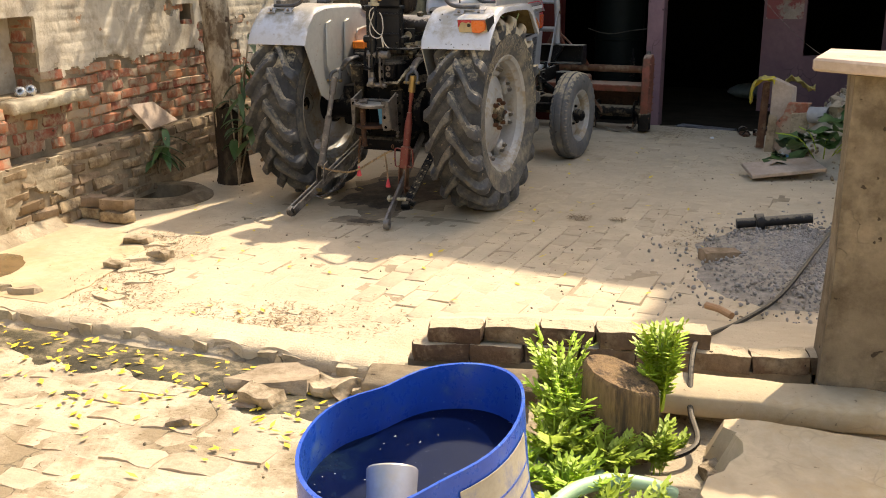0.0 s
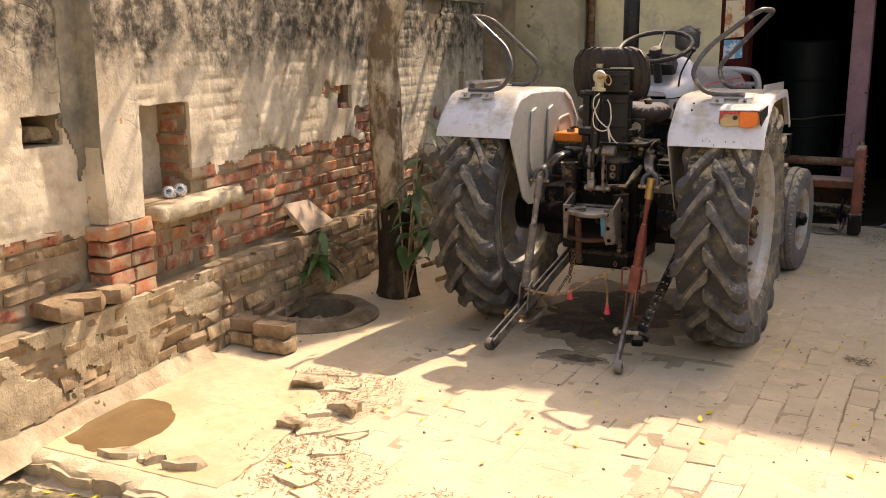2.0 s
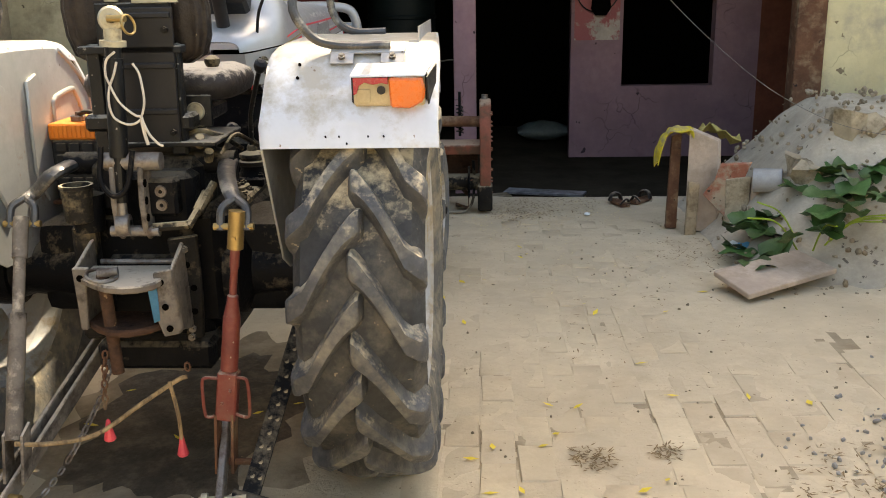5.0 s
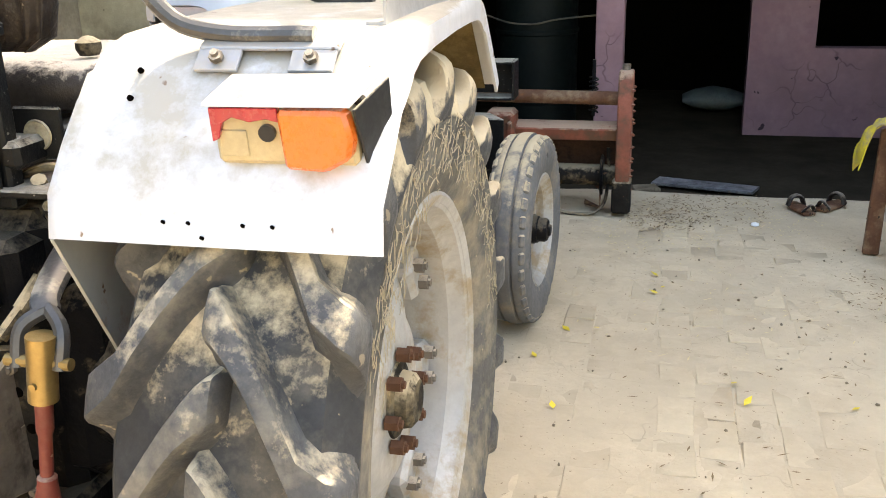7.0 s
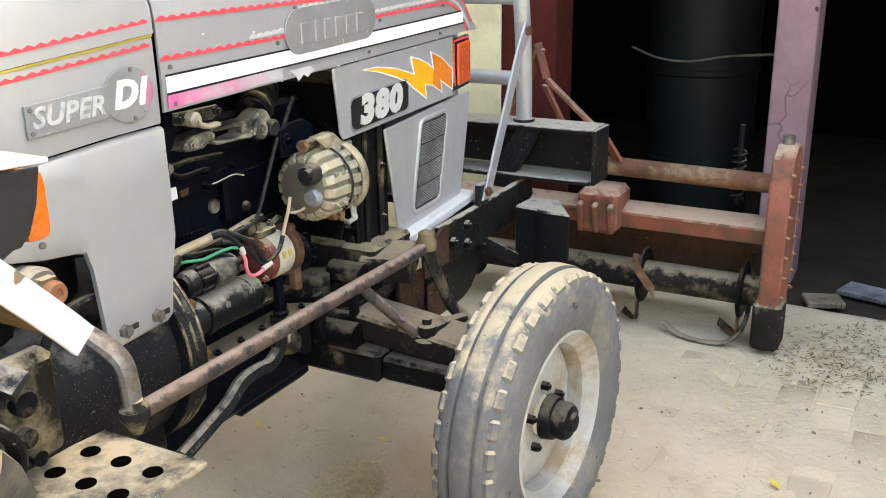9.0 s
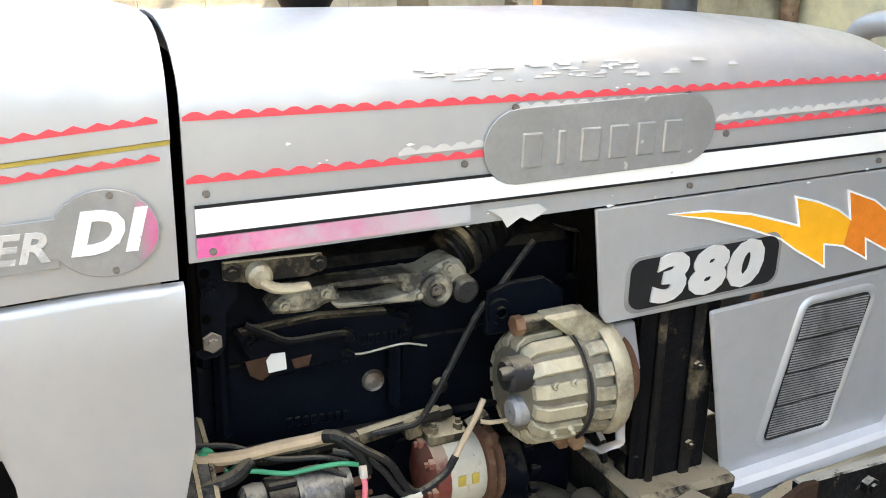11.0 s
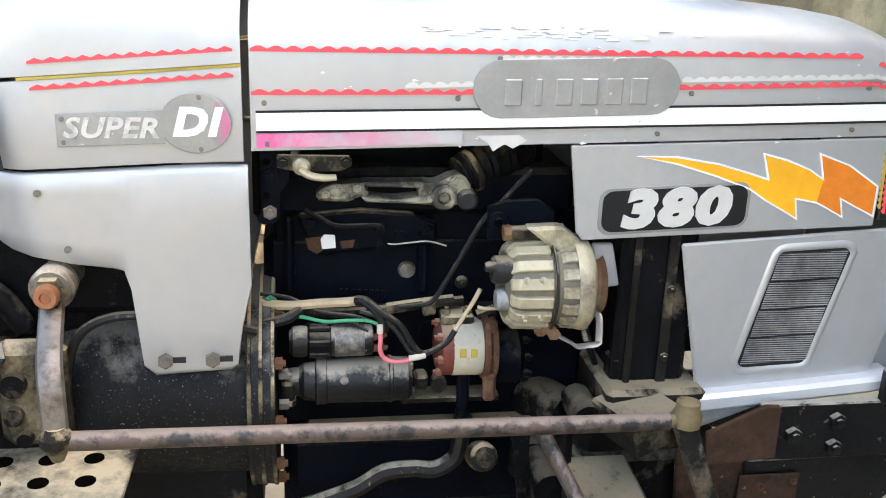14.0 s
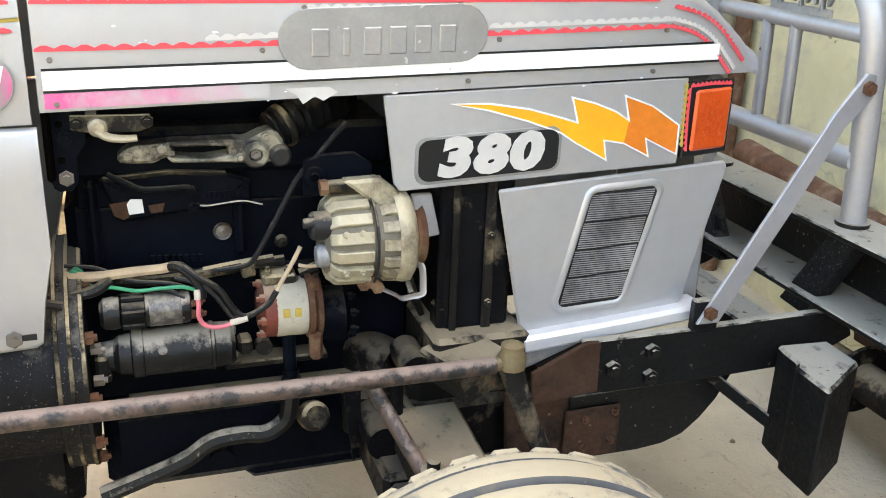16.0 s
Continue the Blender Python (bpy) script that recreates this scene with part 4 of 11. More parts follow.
prof = prof + [(r, -h) for r, h in prof[::-1]]
bm = B()
lathe(bm, prof, n=72)
TYRE = mesh_of("rear_tyre", bm, m_rubber, 40)
TYRE.materials.append(m_sidewall)
for face in TYRE.polygons:
    face.material_index = 1 if math.hypot(face.center.y, face.center.z) < 0.53 else 0
bm = B()
rp = [(0.392, 0.132), (0.398, 0.142), (0.388, 0.148), (0.374, 0.140), (0.366, 0.118), (0.352, 0.104), (0.345, 0.05), (0.345, -0.05), (0.352, -0.104), (0.366, -0.118), (0.374, -0.14), (0.388, -0.148), (0.392, -0.132)]
lathe(bm, rp + [(r - 0.008, h * 0.96) for r, h in rp[::-1]], n=64, closed=True)
RIM = mesh_of("rear_rim", bm, m_rim, 35)
bm = B()
lathe(bm, [(0.262, 0.028), (0.270, 0.020), (0.262, 0.014), (0.20, 0.030), (0.15, 0.060), (0.10, 0.066), (0.05, 0.066), (0.05, 0.078), (0.10, 0.080), (0.155, 0.074), (0.205, 0.044), (0.262, 0.028)], n=64)
DISC = mesh_of("wheel_disc", bm, m_rim, 35)
bm = B()
box(bm, (0.03, 0, 0.302), (0.055, 0.10, 0.085), bev=0.012)
BRACKET = mesh_of("rim_bracket", bm, m_rim, 35)
bm = B()
lathe(bm, [(0.001, 0.120), (0.040, 0.120), (0.052, 0.110), (0.056, 0.088), (0.072, 0.084), (0.076, 0.078), (0.076, 0.060)], n=32)
HUB = mesh_of("hub", bm, m_castdust, 35)
RX = 0.675
for s in (1, -1):
    m = pose(s * RX, 0, RZ) if s == 1 else pose(-RX, 0, RZ) @ MIRROR
    ty = part("rear_tyre", TYRE, None, tractor, "dusty rear tractor tyre with chevron lugs", m=m)
    for k in (1, -1):
        for i in range(LUG_N):
            part("lug", LUGS[k], None, ty, m=Matrix.Rotation(-2 * math.pi * (i + (0.5 if k == 1 else 0.0) + LUG_AT) / LUG_N, 4, "X"))
    rim = part("rear_rim", RIM, None, tractor, "grey rear wheel rim caked with dried mud", m=m)
    part("wheel_disc", DISC, None, rim)
    for i in range(8):
        a = 2 * math.pi * (i + 0.3) / 8
        part("rim_bracket", BRACKET, None, rim, m=Matrix.Rotation(-a, 4, "X"))
        fixings("rim_bolt", m_hitchdust, rim, [((0.056, 0.30 * math.sin(a) + d * math.cos(a), 0.30 * math.cos(a) - d * math.sin(a)), (1, 0, 0)) for d in (-0.028, 0.028)], 0.016, 0.020)
    part("hub", HUB, None, rim, "rusty hub plate")
    fixings("wheel_stud", m_rust, rim, [((0.085, 0.092 * math.sin(0.785 * i), 0.092 * math.cos(0.785 * i)), (1, 0, 0)) for i in range(8)], 0.015, 0.024)

# front wheels
FR, FY, FX = 0.357, 1.975, 0.703
bm = B()
fp = [(0.205, 0.058), (0.215, 0.070), (0.25, 0.082), (0.30, 0.086), (0.335, 0.078), (0.350, 0.064), (0.357, 0.052), (0.360, 0.038), (0.359, 0.034), (0.352, 0.031), (0.352, 0.026), (0.364, 0.022), (0.366, 0.017), (0.3665, 0.006)]
lathe(bm, fp + [(r, -h) for r, h in fp[::-1]], n=72)
FTYRE = mesh_of("front_tyre", bm, m_ftyre, 35)
bm = B()
box(bm, (0.066, 0, 0.345), (0.026, 0.046, 0.018), rot=(0, 42, 0), bev=0.006)
FBLOCK = mesh_of("shoulder_block", bm, m_ftyre, 35)
bm = B()
fr = [(0.212, 0.062), (0.220, 0.070), (0.212, 0.074), (0.203, 0.064), (0.196, 0.052), (0.186, 0.045), (0.182, 0.0), (0.186, -0.045), (0.203, -0.064), (0.214, -0.07)]
lathe(bm, fr + [(r - 0.006, h * 0.9) for r, h in fr[::-1]], n=48, closed=True)
lathe(bm, [(0.186, -0.010), (0.165, 0.008), (0.125, 0.020), (0.085, 0.016), (0.05, 0.016), (0.05, 0.008), (0.12, 0.010), (0.186, -0.020)], n=48)
FRIM = mesh_of("front_rim", bm, m_rim, 35)
bm = B()
lathe(bm, [(0.001, 0.108), (0.020, 0.106), (0.026, 0.098), (0.040, 0.094), (0.046, 0.085), (0.046, 0.060), (0.052, 0.056), (0.056, 0.03)], n=24)
FHUB = mesh_of("hub", bm, m_iron, 35)
for s in (1, -1):
    m = pose(s * FX, FY, FR, 0, 0, -4) @ (Matrix.Diagonal((1.0, 1.022, 1.022, 1)) if s == 1 else MIRROR)
    ty = part("front_tyre", FTYRE, None, tractor, "ribbed grey front tyre", m=m)
    for k in (1, -1):
        for i in range(34):
            part("shoulder_block", FBLOCK, None, ty, m=Matrix.Rotation(2 * math.pi * (i + 0.5 * (k > 0)) / 34, 4, "X") @ Matrix.Diagonal((k, 1, 1, 1)))
    rim = part("front_rim", FRIM, None, tractor, "grey steel front rim", m=m)
    part("hub", FHUB, None, rim, "greasy black hub cap")
    fixings("wheel_stud", m_iron, rim, [((0.016, 0.078 * math.sin(1.2566 * i), 0.078 * math.cos(1.2566 * i)), (1, 0, 0)) for i in range(5)], 0.012, 0.016)

# fenders
def fender_line():
    return [(-0.492, 1.108), (-0.474, 1.165), (-0.437, 1.225), (-0.388, 1.276), (-0.354, 1.310), (-0.318, 1.336), (-0.265, 1.350), (-0.15, 1.356), (0.05, 1.358), (0.22, 1.355), (0.30, 1.351), (0.345, 1.345), (0.382, 1.334), (0.415, 1.317), (0.445, 1.294), (0.472, 1.266), (0.505, 1.230), (0.540, 1.192), (0.565, 1.164), (0.580, 1.146)]


def build_fender(s):
    bm = B()
    xs = [0.428, 0.432, 0.445, 0.47, 0.55, 0.68, 0.80, 0.855, 0.875, 0.882, 0.884]
    dz = [-0.045, -0.018, -0.006, 0.0, 0.0, 0.0, 0.0, 0.0, -0.006, -0.016, -0.036]
    line = fender_line()
    grid = []
    for i, (y, z) in enumerate(line):
        j, k = max(i - 1, 0), min(i + 1, len(line) - 1)
        d = Vector((0, line[k][0] - line[j][0], line[k][1] - line[j][1])).normalized()
        nrm = Vector((0, -d.z, d.y))
        grid.append([Vector((s * (x + (0.004 if i == 0 else 0)), y, z)) + nrm * e * (0.15 if i < 2 else (0.6 if i < 4 else 1.0)) * (0.65 if y > 0.42 else 1.0) for x, e in zip([min(x, 0.884 - 0.055 * max(0.0, min(y, 0.45) + 0.3)) if x > 0.7 else x for x in xs], dz)])
    sheet(bm, grid, 0.006)
    fender = part("fender", bm, m_fender, tractor, "dented silver-white mudguard", sharp=40)
    # inner side wall down to the axle
    bm = B()
    outline = [(-0.488, 1.104), (-0.432, 1.222), (-0.35, 1.305), (-0.2, 1.334), (0.0, 1.334), (0.16, 1.330), (0.273, 1.324), (0.345, 1.300), (0.42, 1.235), (0.525, 1.122), (0.545, 0.995), (0.567, 0.869), (0.596, 0.68), (0.57, 0.63), (0.35, 0.70), (-0.06, 0.70), (-0.22, 0.71), (-0.31, 0.76)]
    plate(bm, [(s * 0.428, y, z) for y, z in outline], (s * 0.006, 0, 0))
    side = part("side_panel", bm, m_fender_side, fender, "rust-stained silver inner panel of the mudguard", sharp=40)
    bm = B()
    for y0 in (-0.20, 0.05):
        plate(bm, [(s * 0.428, y0 + a, z) for a, z in ((-0.02, 1.24), (0.05, 1.26), (0.11, 1.22), (0.10, 0.95), (0.04, 0.84), (-0.03, 0.95))], (-s * 0.012, 0, 0), bev=0.005)
    part("pressing", bm, m_fender_side, fender, sharp=40)
    bm = B()
    pipe(bm, [(s * 0.427, y, z) for y, z in ((0.228, 0.80), (0.220, 0.95), (0.214, 1.13), (0.228, 1.162), (0.262, 1.171), (0.36, 1.181), (0.392, 1.170), (0.432, 1.10), (0.448, 0.97), (0.452, 0.80))], 0.009, n=10, step=5)
    part("bead", bm, m_fender_side, fender)
    bm = B()
    pipe(bm, [(s * 0.427, y, z) for y, z in ((0.30, 1.318), (0.41, 1.250), (0.50, 1.165), (0.525, 1.06), (0.548, 0.90), (0.566, 0.76))], 0.007, n=8, step=5)
    part("bead", bm, m_fender_side, fender)
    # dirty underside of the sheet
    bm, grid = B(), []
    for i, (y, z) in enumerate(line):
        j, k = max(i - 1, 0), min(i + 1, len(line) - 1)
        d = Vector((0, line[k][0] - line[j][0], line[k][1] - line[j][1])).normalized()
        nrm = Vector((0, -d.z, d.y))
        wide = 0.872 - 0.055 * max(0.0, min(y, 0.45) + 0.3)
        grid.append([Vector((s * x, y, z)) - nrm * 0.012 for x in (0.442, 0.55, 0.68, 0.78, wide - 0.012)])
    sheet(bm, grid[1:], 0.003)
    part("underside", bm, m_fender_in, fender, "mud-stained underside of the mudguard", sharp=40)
    # front lamp under a sheet hood
    bm = B()
    plate(bm, [(s * 0.60, 0.43, 1.309), (s * 0.815, 0.43, 1.309), (s * 0.812, 0.592, 1.297), (s * 0.60, 0.592, 1.297)], (0, 0, 0.005), bev=0.001)
    hoodplate = part("front_lamp_hood", bm, m_fender, fender, "sheet-metal hood over the front lamp")
    bm = B()
    plate(bm, [(s * 0.806, 0.470, 1.300), (s * 0.806, 0.586, 1.294), (s * 0.806, 0.578, 1.262), (s * 0.806, 0.566, 1.236), (s * 0.806, 0.535, 1.222)], (-s * 0.004, 0, 0), bev=0.001)
    part("hood_cheek", bm, m_blackplastic, hoodplate, "dark side of the lamp hood")
    bm = B()
    box(bm, (s * 0.70, 0.548, 1.258), (0.20, 0.05, 0.07), bev=0.008)
    part("lamp_body", bm, m_blackplastic, hoodplate)
    bm = B()
    box(bm, (s * 0.705, 0.584, 1.256), (0.186, 0.030, 0.066), bev=0.012, seg=2)
    part("front_lens", bm, m_amber, hoodplate, "amber front lamp lens")
    # bolted angle strip along the top
    bm = B()
    plate(bm, [(s * 0.80, -0.225, 1.358), (s * 0.83, -0.225, 1.358), (s * 0.83, -0.225, 1.360), (s * 0.83, -0.225, 1.400), (s * 0.826, -0.225, 1.400), (s * 0.826, -0.225, 1.363), (s * 0.80, -0.225, 1.363)], (0, 0.60, -0.004))
    part("angle_strip", bm, m_tube, fender, "bent sheet-metal angle strip")
    # grab rail and its hinge plate
    bm = B()
    g = [(0.76, -0.325, 1.356), (0.62, -0.325, 1.358), (0.545, -0.325, 1.385), (0.500, -0.32, 1.47), (0.555, -0.27, 1.58), (0.66, -0.25, 1.67), (0.775, -0.22, 1.755), (0.81, -0.15, 1.765), (0.81, 0.0, 1.76), (0.76, 0.06, 1.72), (0.62, 0.12, 1.58), (0.535, 0.14, 1.49), (0.545, 0.14, 1.41), (0.60, 0.14, 1.372), (0.70, 0.14, 1.370)]
    pipe(bm, [(s * x, y, z) for x, y, z in g], 0.0125, n=10, step=5)
    rail = part("grab_rail", bm, m_darktube, fender, "bent steel grab rail, its paint worn off")
    bm = B()
    box(bm, (s * 0.70, -0.322, 1.350), (0.20, 0.05, 0.007), rot=(28, 0, 0), bev=0.002)
    for x in (0.632, 0.766):
        box(bm, (s * x, -0.356, 1.325), (0.062, 0.036, 0.006), rot=(42, 0, 0), bev=0.001)
    part("hinge_plate", bm, m_tube, rail)
    fixings("bolt", m_hitchdust, rail, [((s * x, -0.360, 1.330), (0, -0.67, 0.74)) for x in (0.632, 0.766)], 0.010, 0.006)
    return fender


for s in (1, -1):
    fender = build_fender(s)
    if s == 1:
        # tail lamp on a little hood
        lamp_m = pose(0.765, -0.450, 1.252, 8, 0, 2)
        bm = B()
        box(bm, (0, 0.0, 0), (0.184, 0.035, 0.078), bev=0.006)
        lamp = part("tail_lamp", bm, m_lampbody, fender, "broken tail lamp with a bare reflector and amber lens", m=lamp_m)
        bm = B()
        plate(bm, [(x, -0.014, z) for x, z in ((0.002, 0.038), (0.088, 0.038), (0.095, 0.004), (0.090, -0.022), (0.058, -0.040), (0.006, -0.037))], (-0.003, -0.024, 0), bev=0.005)
        part("amber_lens", bm, m_amber, lamp, "chipped amber indicator lens")
        bm = B()
        plate(bm, [(x, -0.0165, z) for x, z in ((-0.091, 0.038), (-0.002, 0.038), (-0.002, 0.020), (-0.018, 0.024), (-0.040, 0.020), (-0.062, 0.026), (-0.076, 0.018), (-0.082, -0.002), (-0.091, -0.006))], (0, -0.010, 0), bev=0.001)
        part("red_lens", bm, m_redlens, lamp, "jagged remains of a red lens")
        bm = B()
        box(bm, (-0.066, -0.018, -0.010), (0.036, 0.004, 0.034), bev=0.001)
        part("reflector_pad", bm, m_lampbody, lamp)
        bm = B()
        box(bm, (0.0, 0.010, -0.001), (0.196, 0.020, 0.088), bev=0.003)
        part("back_plate", bm, m_blackplastic, lamp)
        bm = B()
        cyl(bm, (-0.02, -0.012, 0.005), (-0.02, -0.024, 0.005), 0.011, n=14)
        part("bulb_hole", bm, m_blackplastic, lamp)
        bm = B()
        plate(bm, [(-0.098, -0.030, 0.040), (0.092, -0.034, 0.042), (0.112, 0.040, 0.058), (-0.085, 0.044, 0.054)], (0, 0.002, 0.005), bev=0.001)
        part("lamp_hood", bm, m_fender, lamp, "dusty sheet-metal hood over the lamp")
        # black cheek: the hood's shaded side is put into the colour
        bm = B()
        plate(bm, [(0.094, -0.034, 0.040), (0.118, 0.046, 0.057), (0.116, 0.055, 0.0), (0.108, 0.040, -0.046), (0.098, -0.006, -0.042)], (0.004, 0, 0), bev=0.001)
        part("hood_cheek", bm, m_blackplastic, lamp, "dented side of the lamp hood, darkened for its shade")
        for x, z, yy in ((0.518, 1.276, -0.389), (0.520, 1.308, -0.357), (0.60, 1.135, -0.484), (0.635, 1.135, -0.484), (0.71, 1.135, -0.484), (0.75, 1.135, -0.484), (0.655, 1.118, -0.490)):
            fixings("bolt_hole", m_black, fender, [((x, yy - 0.004, z + 0.002), (0, -0.8, 0.5))], 0.0042 if z > 1.2 else 0.0024, 0.011, plain=True)

# bonnet
def bonnet_ring(y):
    """Half section from the lower edge to the middle: (x, z)."""
    f = max(0.0, (y - 2.28) / 0.37)
    w = 0.206 - 0.004 * f * f
    low = 1.170 + (y - 1.35) * 0.026
    sh = 1.345 - 2.2 * max(0.0, y - 2.40) ** 2
    sh = max(sh, low + 0.006)
    top = sh + 0.093 * (1 - 0.72 * max(0.0, (y - 1.9) / 0.76) ** 2)
    pts = [(w, low), (w + 0.002, low + (sh - low) * 0.45), (w, sh - 0.006)]
    for k in range(1, 9):
        a = math.pi / 2 * k / 8
        pts.append((w * (1 - 0.14 * (1 - math.cos(a))) * math.cos(a * 0.98) ** 0.8 if k < 8 else 0.0, sh + (top - sh) * math.sin(a) ** 0.9))
    return pts


def bonnet():
    bm, grid = B(), []
    for y in (1.343, 1.346, 1.40, 1.52, 1.66, 1.80, 1.94, 2.08, 2.20, 2.30, 2.38, 2.44, 2.49, 2.53, 2.565, 2.595, 2.62, 2.642, 2.655):
        h = bonnet_ring(y)
        row = [(x, y + 0.06 * (1 - (x / 0.21) ** 2) * max(0, (y - 2.3) / 0.33) ** 2, z) for x, z in h]
        grid.append(row + [(-x, yy, z) for x, yy, z in row[-2::-1]])
    sheet(bm, grid, 0.005)
    return part("bonnet", bm, m_silver, tractor, "silver bonnet with red scalloped trim and peeling paint", sharp=38)


hood = bonnet()
# front nose closing plate
bm = B()
box(bm, (0, 2.60, 0.93), (0.33, 0.05, 0.52), bev=0.012)
part("nose_grille", bm, m_silver, tractor, "silver front grille panel")


def strip(bm, pts, w, t=0.0012, x=0.2075, s=1):
    """A thin applied band along the bonnet's side; pts are (y, z), w its height."""
    for (y0, z0), (y1, z1) in zip(pts, pts[1:]):
        plate(bm, [(s * x, y0, z0), (s * x, y1, z1), (s * x, y1, z1 + w), (s * x, y0, z0 + w)], (s * t, 0, 0))


for s in (1, -1):
    bm = B()
    strip(bm, [(1.352, 1.205), (1.8, 1.2135), (2.2, 1.222), (2.560, 1.2315)], 0.030, x=0.2095, s=s)
    bmesh.ops.remove_doubles(bm, verts=bm.verts, dist=1e-4)
    part("white_stripe", bm, m_white, hood, "white side stripe")
    for line in ([(1.352, 1.235), (1.8, 1.2435), (2.2, 1.252), (2.545, 1.2615)], [(1.352, 1.201), (1.8, 1.2095), (2.2, 1.218), (2.562, 1.227)]):
        bm = B()
        strip(bm, line, 0.004, x=0.2095, s=s)
        bmesh.ops.remove_doubles(bm, verts=bm.verts, dist=1e-4)
        part("black_pinstripe", bm, m_blackvinyl, hood)
    bm = B()
    strip(bm, [(1.352, 1.176), (1.50, 1.179), (1.62, 1.182), (1.70, 1.184)], 0.024, x=0.2095, s=s)
    bmesh.ops.remove_doubles(bm, verts=bm.verts, dist=1e-4)
    part("pink_smear", bm, m_pinkpaint, hood, "smeared pink paint along the lower edge")

    def scallop(bm, y0, y1, zf, x=0.2085, up=0.006, pitch=0.028, th=0.0035):
        n = int((y1 - y0) / pitch)
        for i in range(n):
            a, b, m_ = y0 + (y1 - y0) * i / n, y0 + (y1 - y0) * (i + 1) / n, y0 + (y1 - y0) * (i + 0.5) / n
            plate(bm, [(s * x, a, zf(a) - th), (s * x, b, zf(b) - th), (s * x, b, zf(b) + 0.001), (s * x, m_ + 0.004, zf(m_) + up), (s * x, m_ - 0.004, zf(m_) + up), (s * x, a, zf(a) + 0.001)], (s * 0.0012, 0, 0))
    for y0, y1, zf, kx in ((1.345, 1.725, lambda y: 1.268 + (y - 1.345) * 0.012, 0.2085), (2.075, 2.445, lambda y: 1.284 + (y - 2.08) * 0.028, 0.2085), (1.345, 2.42, lambda y: 1.339 + (y - 1.345) * 0.004, 0.2070)):
        bm = B()
        scallop(bm, y0, y1, zf, x=kx)
        part("red_scallop_trim", bm, m_redline, hood, "red scalloped trim")
    for y0, y1, zf, pitch in ((1.60, 1.72, lambda y: 1.282 + (y - 1.6) * 0.03, 0.02), (2.085, 2.45, lambda y: 1.297 + (y - 2.08) * 0.028, 0.022), (1.76, 2.03, lambda y: 1.330, 0.022)):
        bm = B()
        scallop(bm, y0, y1, zf, pitch=pitch, x=0.2085 if y0 < 1.75 or y0 > 2.05 else 0.2095)
        part("white_scallop_trim", bm, m_letter, hood)
    # the trim turns down round the nose
    for mt_, off, nm in ((m_redline, 0.0, "red_scallop_trim"), (m_letter, 0.013, "white_scallop_trim"), (m_redline, 0.036, "red_scallop_trim")):
        bm = B()
        line = smooth_line([(0, 2.445, 1.296), (0, 2.499, 1.283), (0, 2.538, 1.260), (0, 2.571, 1.226), (0, 2.590, 1.204)], 5)
        for p, q in zip(line, line[1:]):
            d = (q - p).normalized()
            nn = Vector((0, -d.z, d.y))
            a, b = p + nn * off, q + nn * off
            plate(bm, [(s * 0.2085, v.y, v.z) for v in (a - nn * 0.003, b - nn * 0.003, b + nn * 0.002, (a + b) / 2 + nn * 0.0055, a + nn * 0.002)], (s * 0.0012, 0, 0))
        part(nm, bm, mt_, hood)
    # flakes of peeling paint
    rg = random.Random(31 + s)
    bm = B()
    for i in range(26):
        y, z = rg.uniform(1.37, 2.45), rg.choice((rg.uniform(1.345, 1.40), rg.uniform(1.178, 1.20), rg.uniform(1.245, 1.34)))
        xx = 0.2092 if z < 1.345 else 0.2092 - (z - 1.345) * 0.18
        k = rg.uniform(0.0015, 0.005)
        plate(bm, [(s * xx, y + k * rg.uniform(0.8, 2.0), z), (s * xx, y, z + k * 0.5), (s * xx, y - k * rg.uniform(0.6, 1.6), z + 0.1 * k), (s * xx, y - 0.3 * k, z - k * 0.5)], (s * 0.0008, 0, 0))
    tagged(part("paint_flake", bm, m_white, hood, "small white flakes of peeling paint"), kind="stuff")
    # torn paint along the shoulder and a peeling strip at the lower edge
    bm = B()
    for i in range(60):
        y, a = 1.62 + abs(rg.gauss(0, 0.2)) if i % 2 else rg.gauss(1.84, 0.10), rg.uniform(0.14, 0.36)
        if not 1.4 < y < 2.35:
            continue
        ln, da = rg.uniform(0.006, 0.034), rg.uniform(0.015, 0.05)
        edge_at = lambda q: (s * (0.2068 * (1 - 0.14 * (1 - math.cos(q))) * math.cos(q * 0.98) ** 0.8), 1.3455 + 0.094 * math.sin(q) ** 0.9)
        (xa, za), (xb, zb) = edge_at(a), edge_at(a + da)
        plate(bm, [(xa, y, za), (xa, y + ln, za), (xb, y + ln * 0.7, zb), (xb, y + ln * 0.2, zb)], (s * 0.0008, 0, 0.0008))
    tagged(part("torn_paint", bm, m_letter, hood, "torn pale paint along the bonnet's shoulder"), kind="stuff")
    bm = B()
    plate(bm, [(s * 0.2100, y, z) for y, z in ((1.725, 1.198), (1.80, 1.2), (1.815, 1.19), (1.79, 1.176), (1.775, 1.184), (1.755, 1.171), (1.745, 1.186))], (s * 0.001, 0, 0))
    part("peeling_strip", bm, m_letter, hood, "torn white strip hanging loose")
    # name badge, blank, with raised bars
    bm = B()
    ring = [(1.715 + 0.05 + 0.05 * math.cos(a), 1.279 + 0.05 * math.sin(a)) for a in [math.pi / 2 + math.pi * i / 10 for i in range(11)]] + [(2.082 - 0.05 + 0.05 * math.cos(a), 1.287 + 0.05 * math.sin(a)) for a in [-math.pi / 2 + math.pi * i / 10 for i in range(11)]]
    plate(bm, [(s * 0.2105, y, z) for y, z in ring], (s * 0.0025, 0, 0), bev=0.0008)
    bd = part("badge", bm, m_badge, hood, "worn rounded maker's badge")
    for i in range(6):
        bm = B()
        y = 1.768 + i * 0.0445
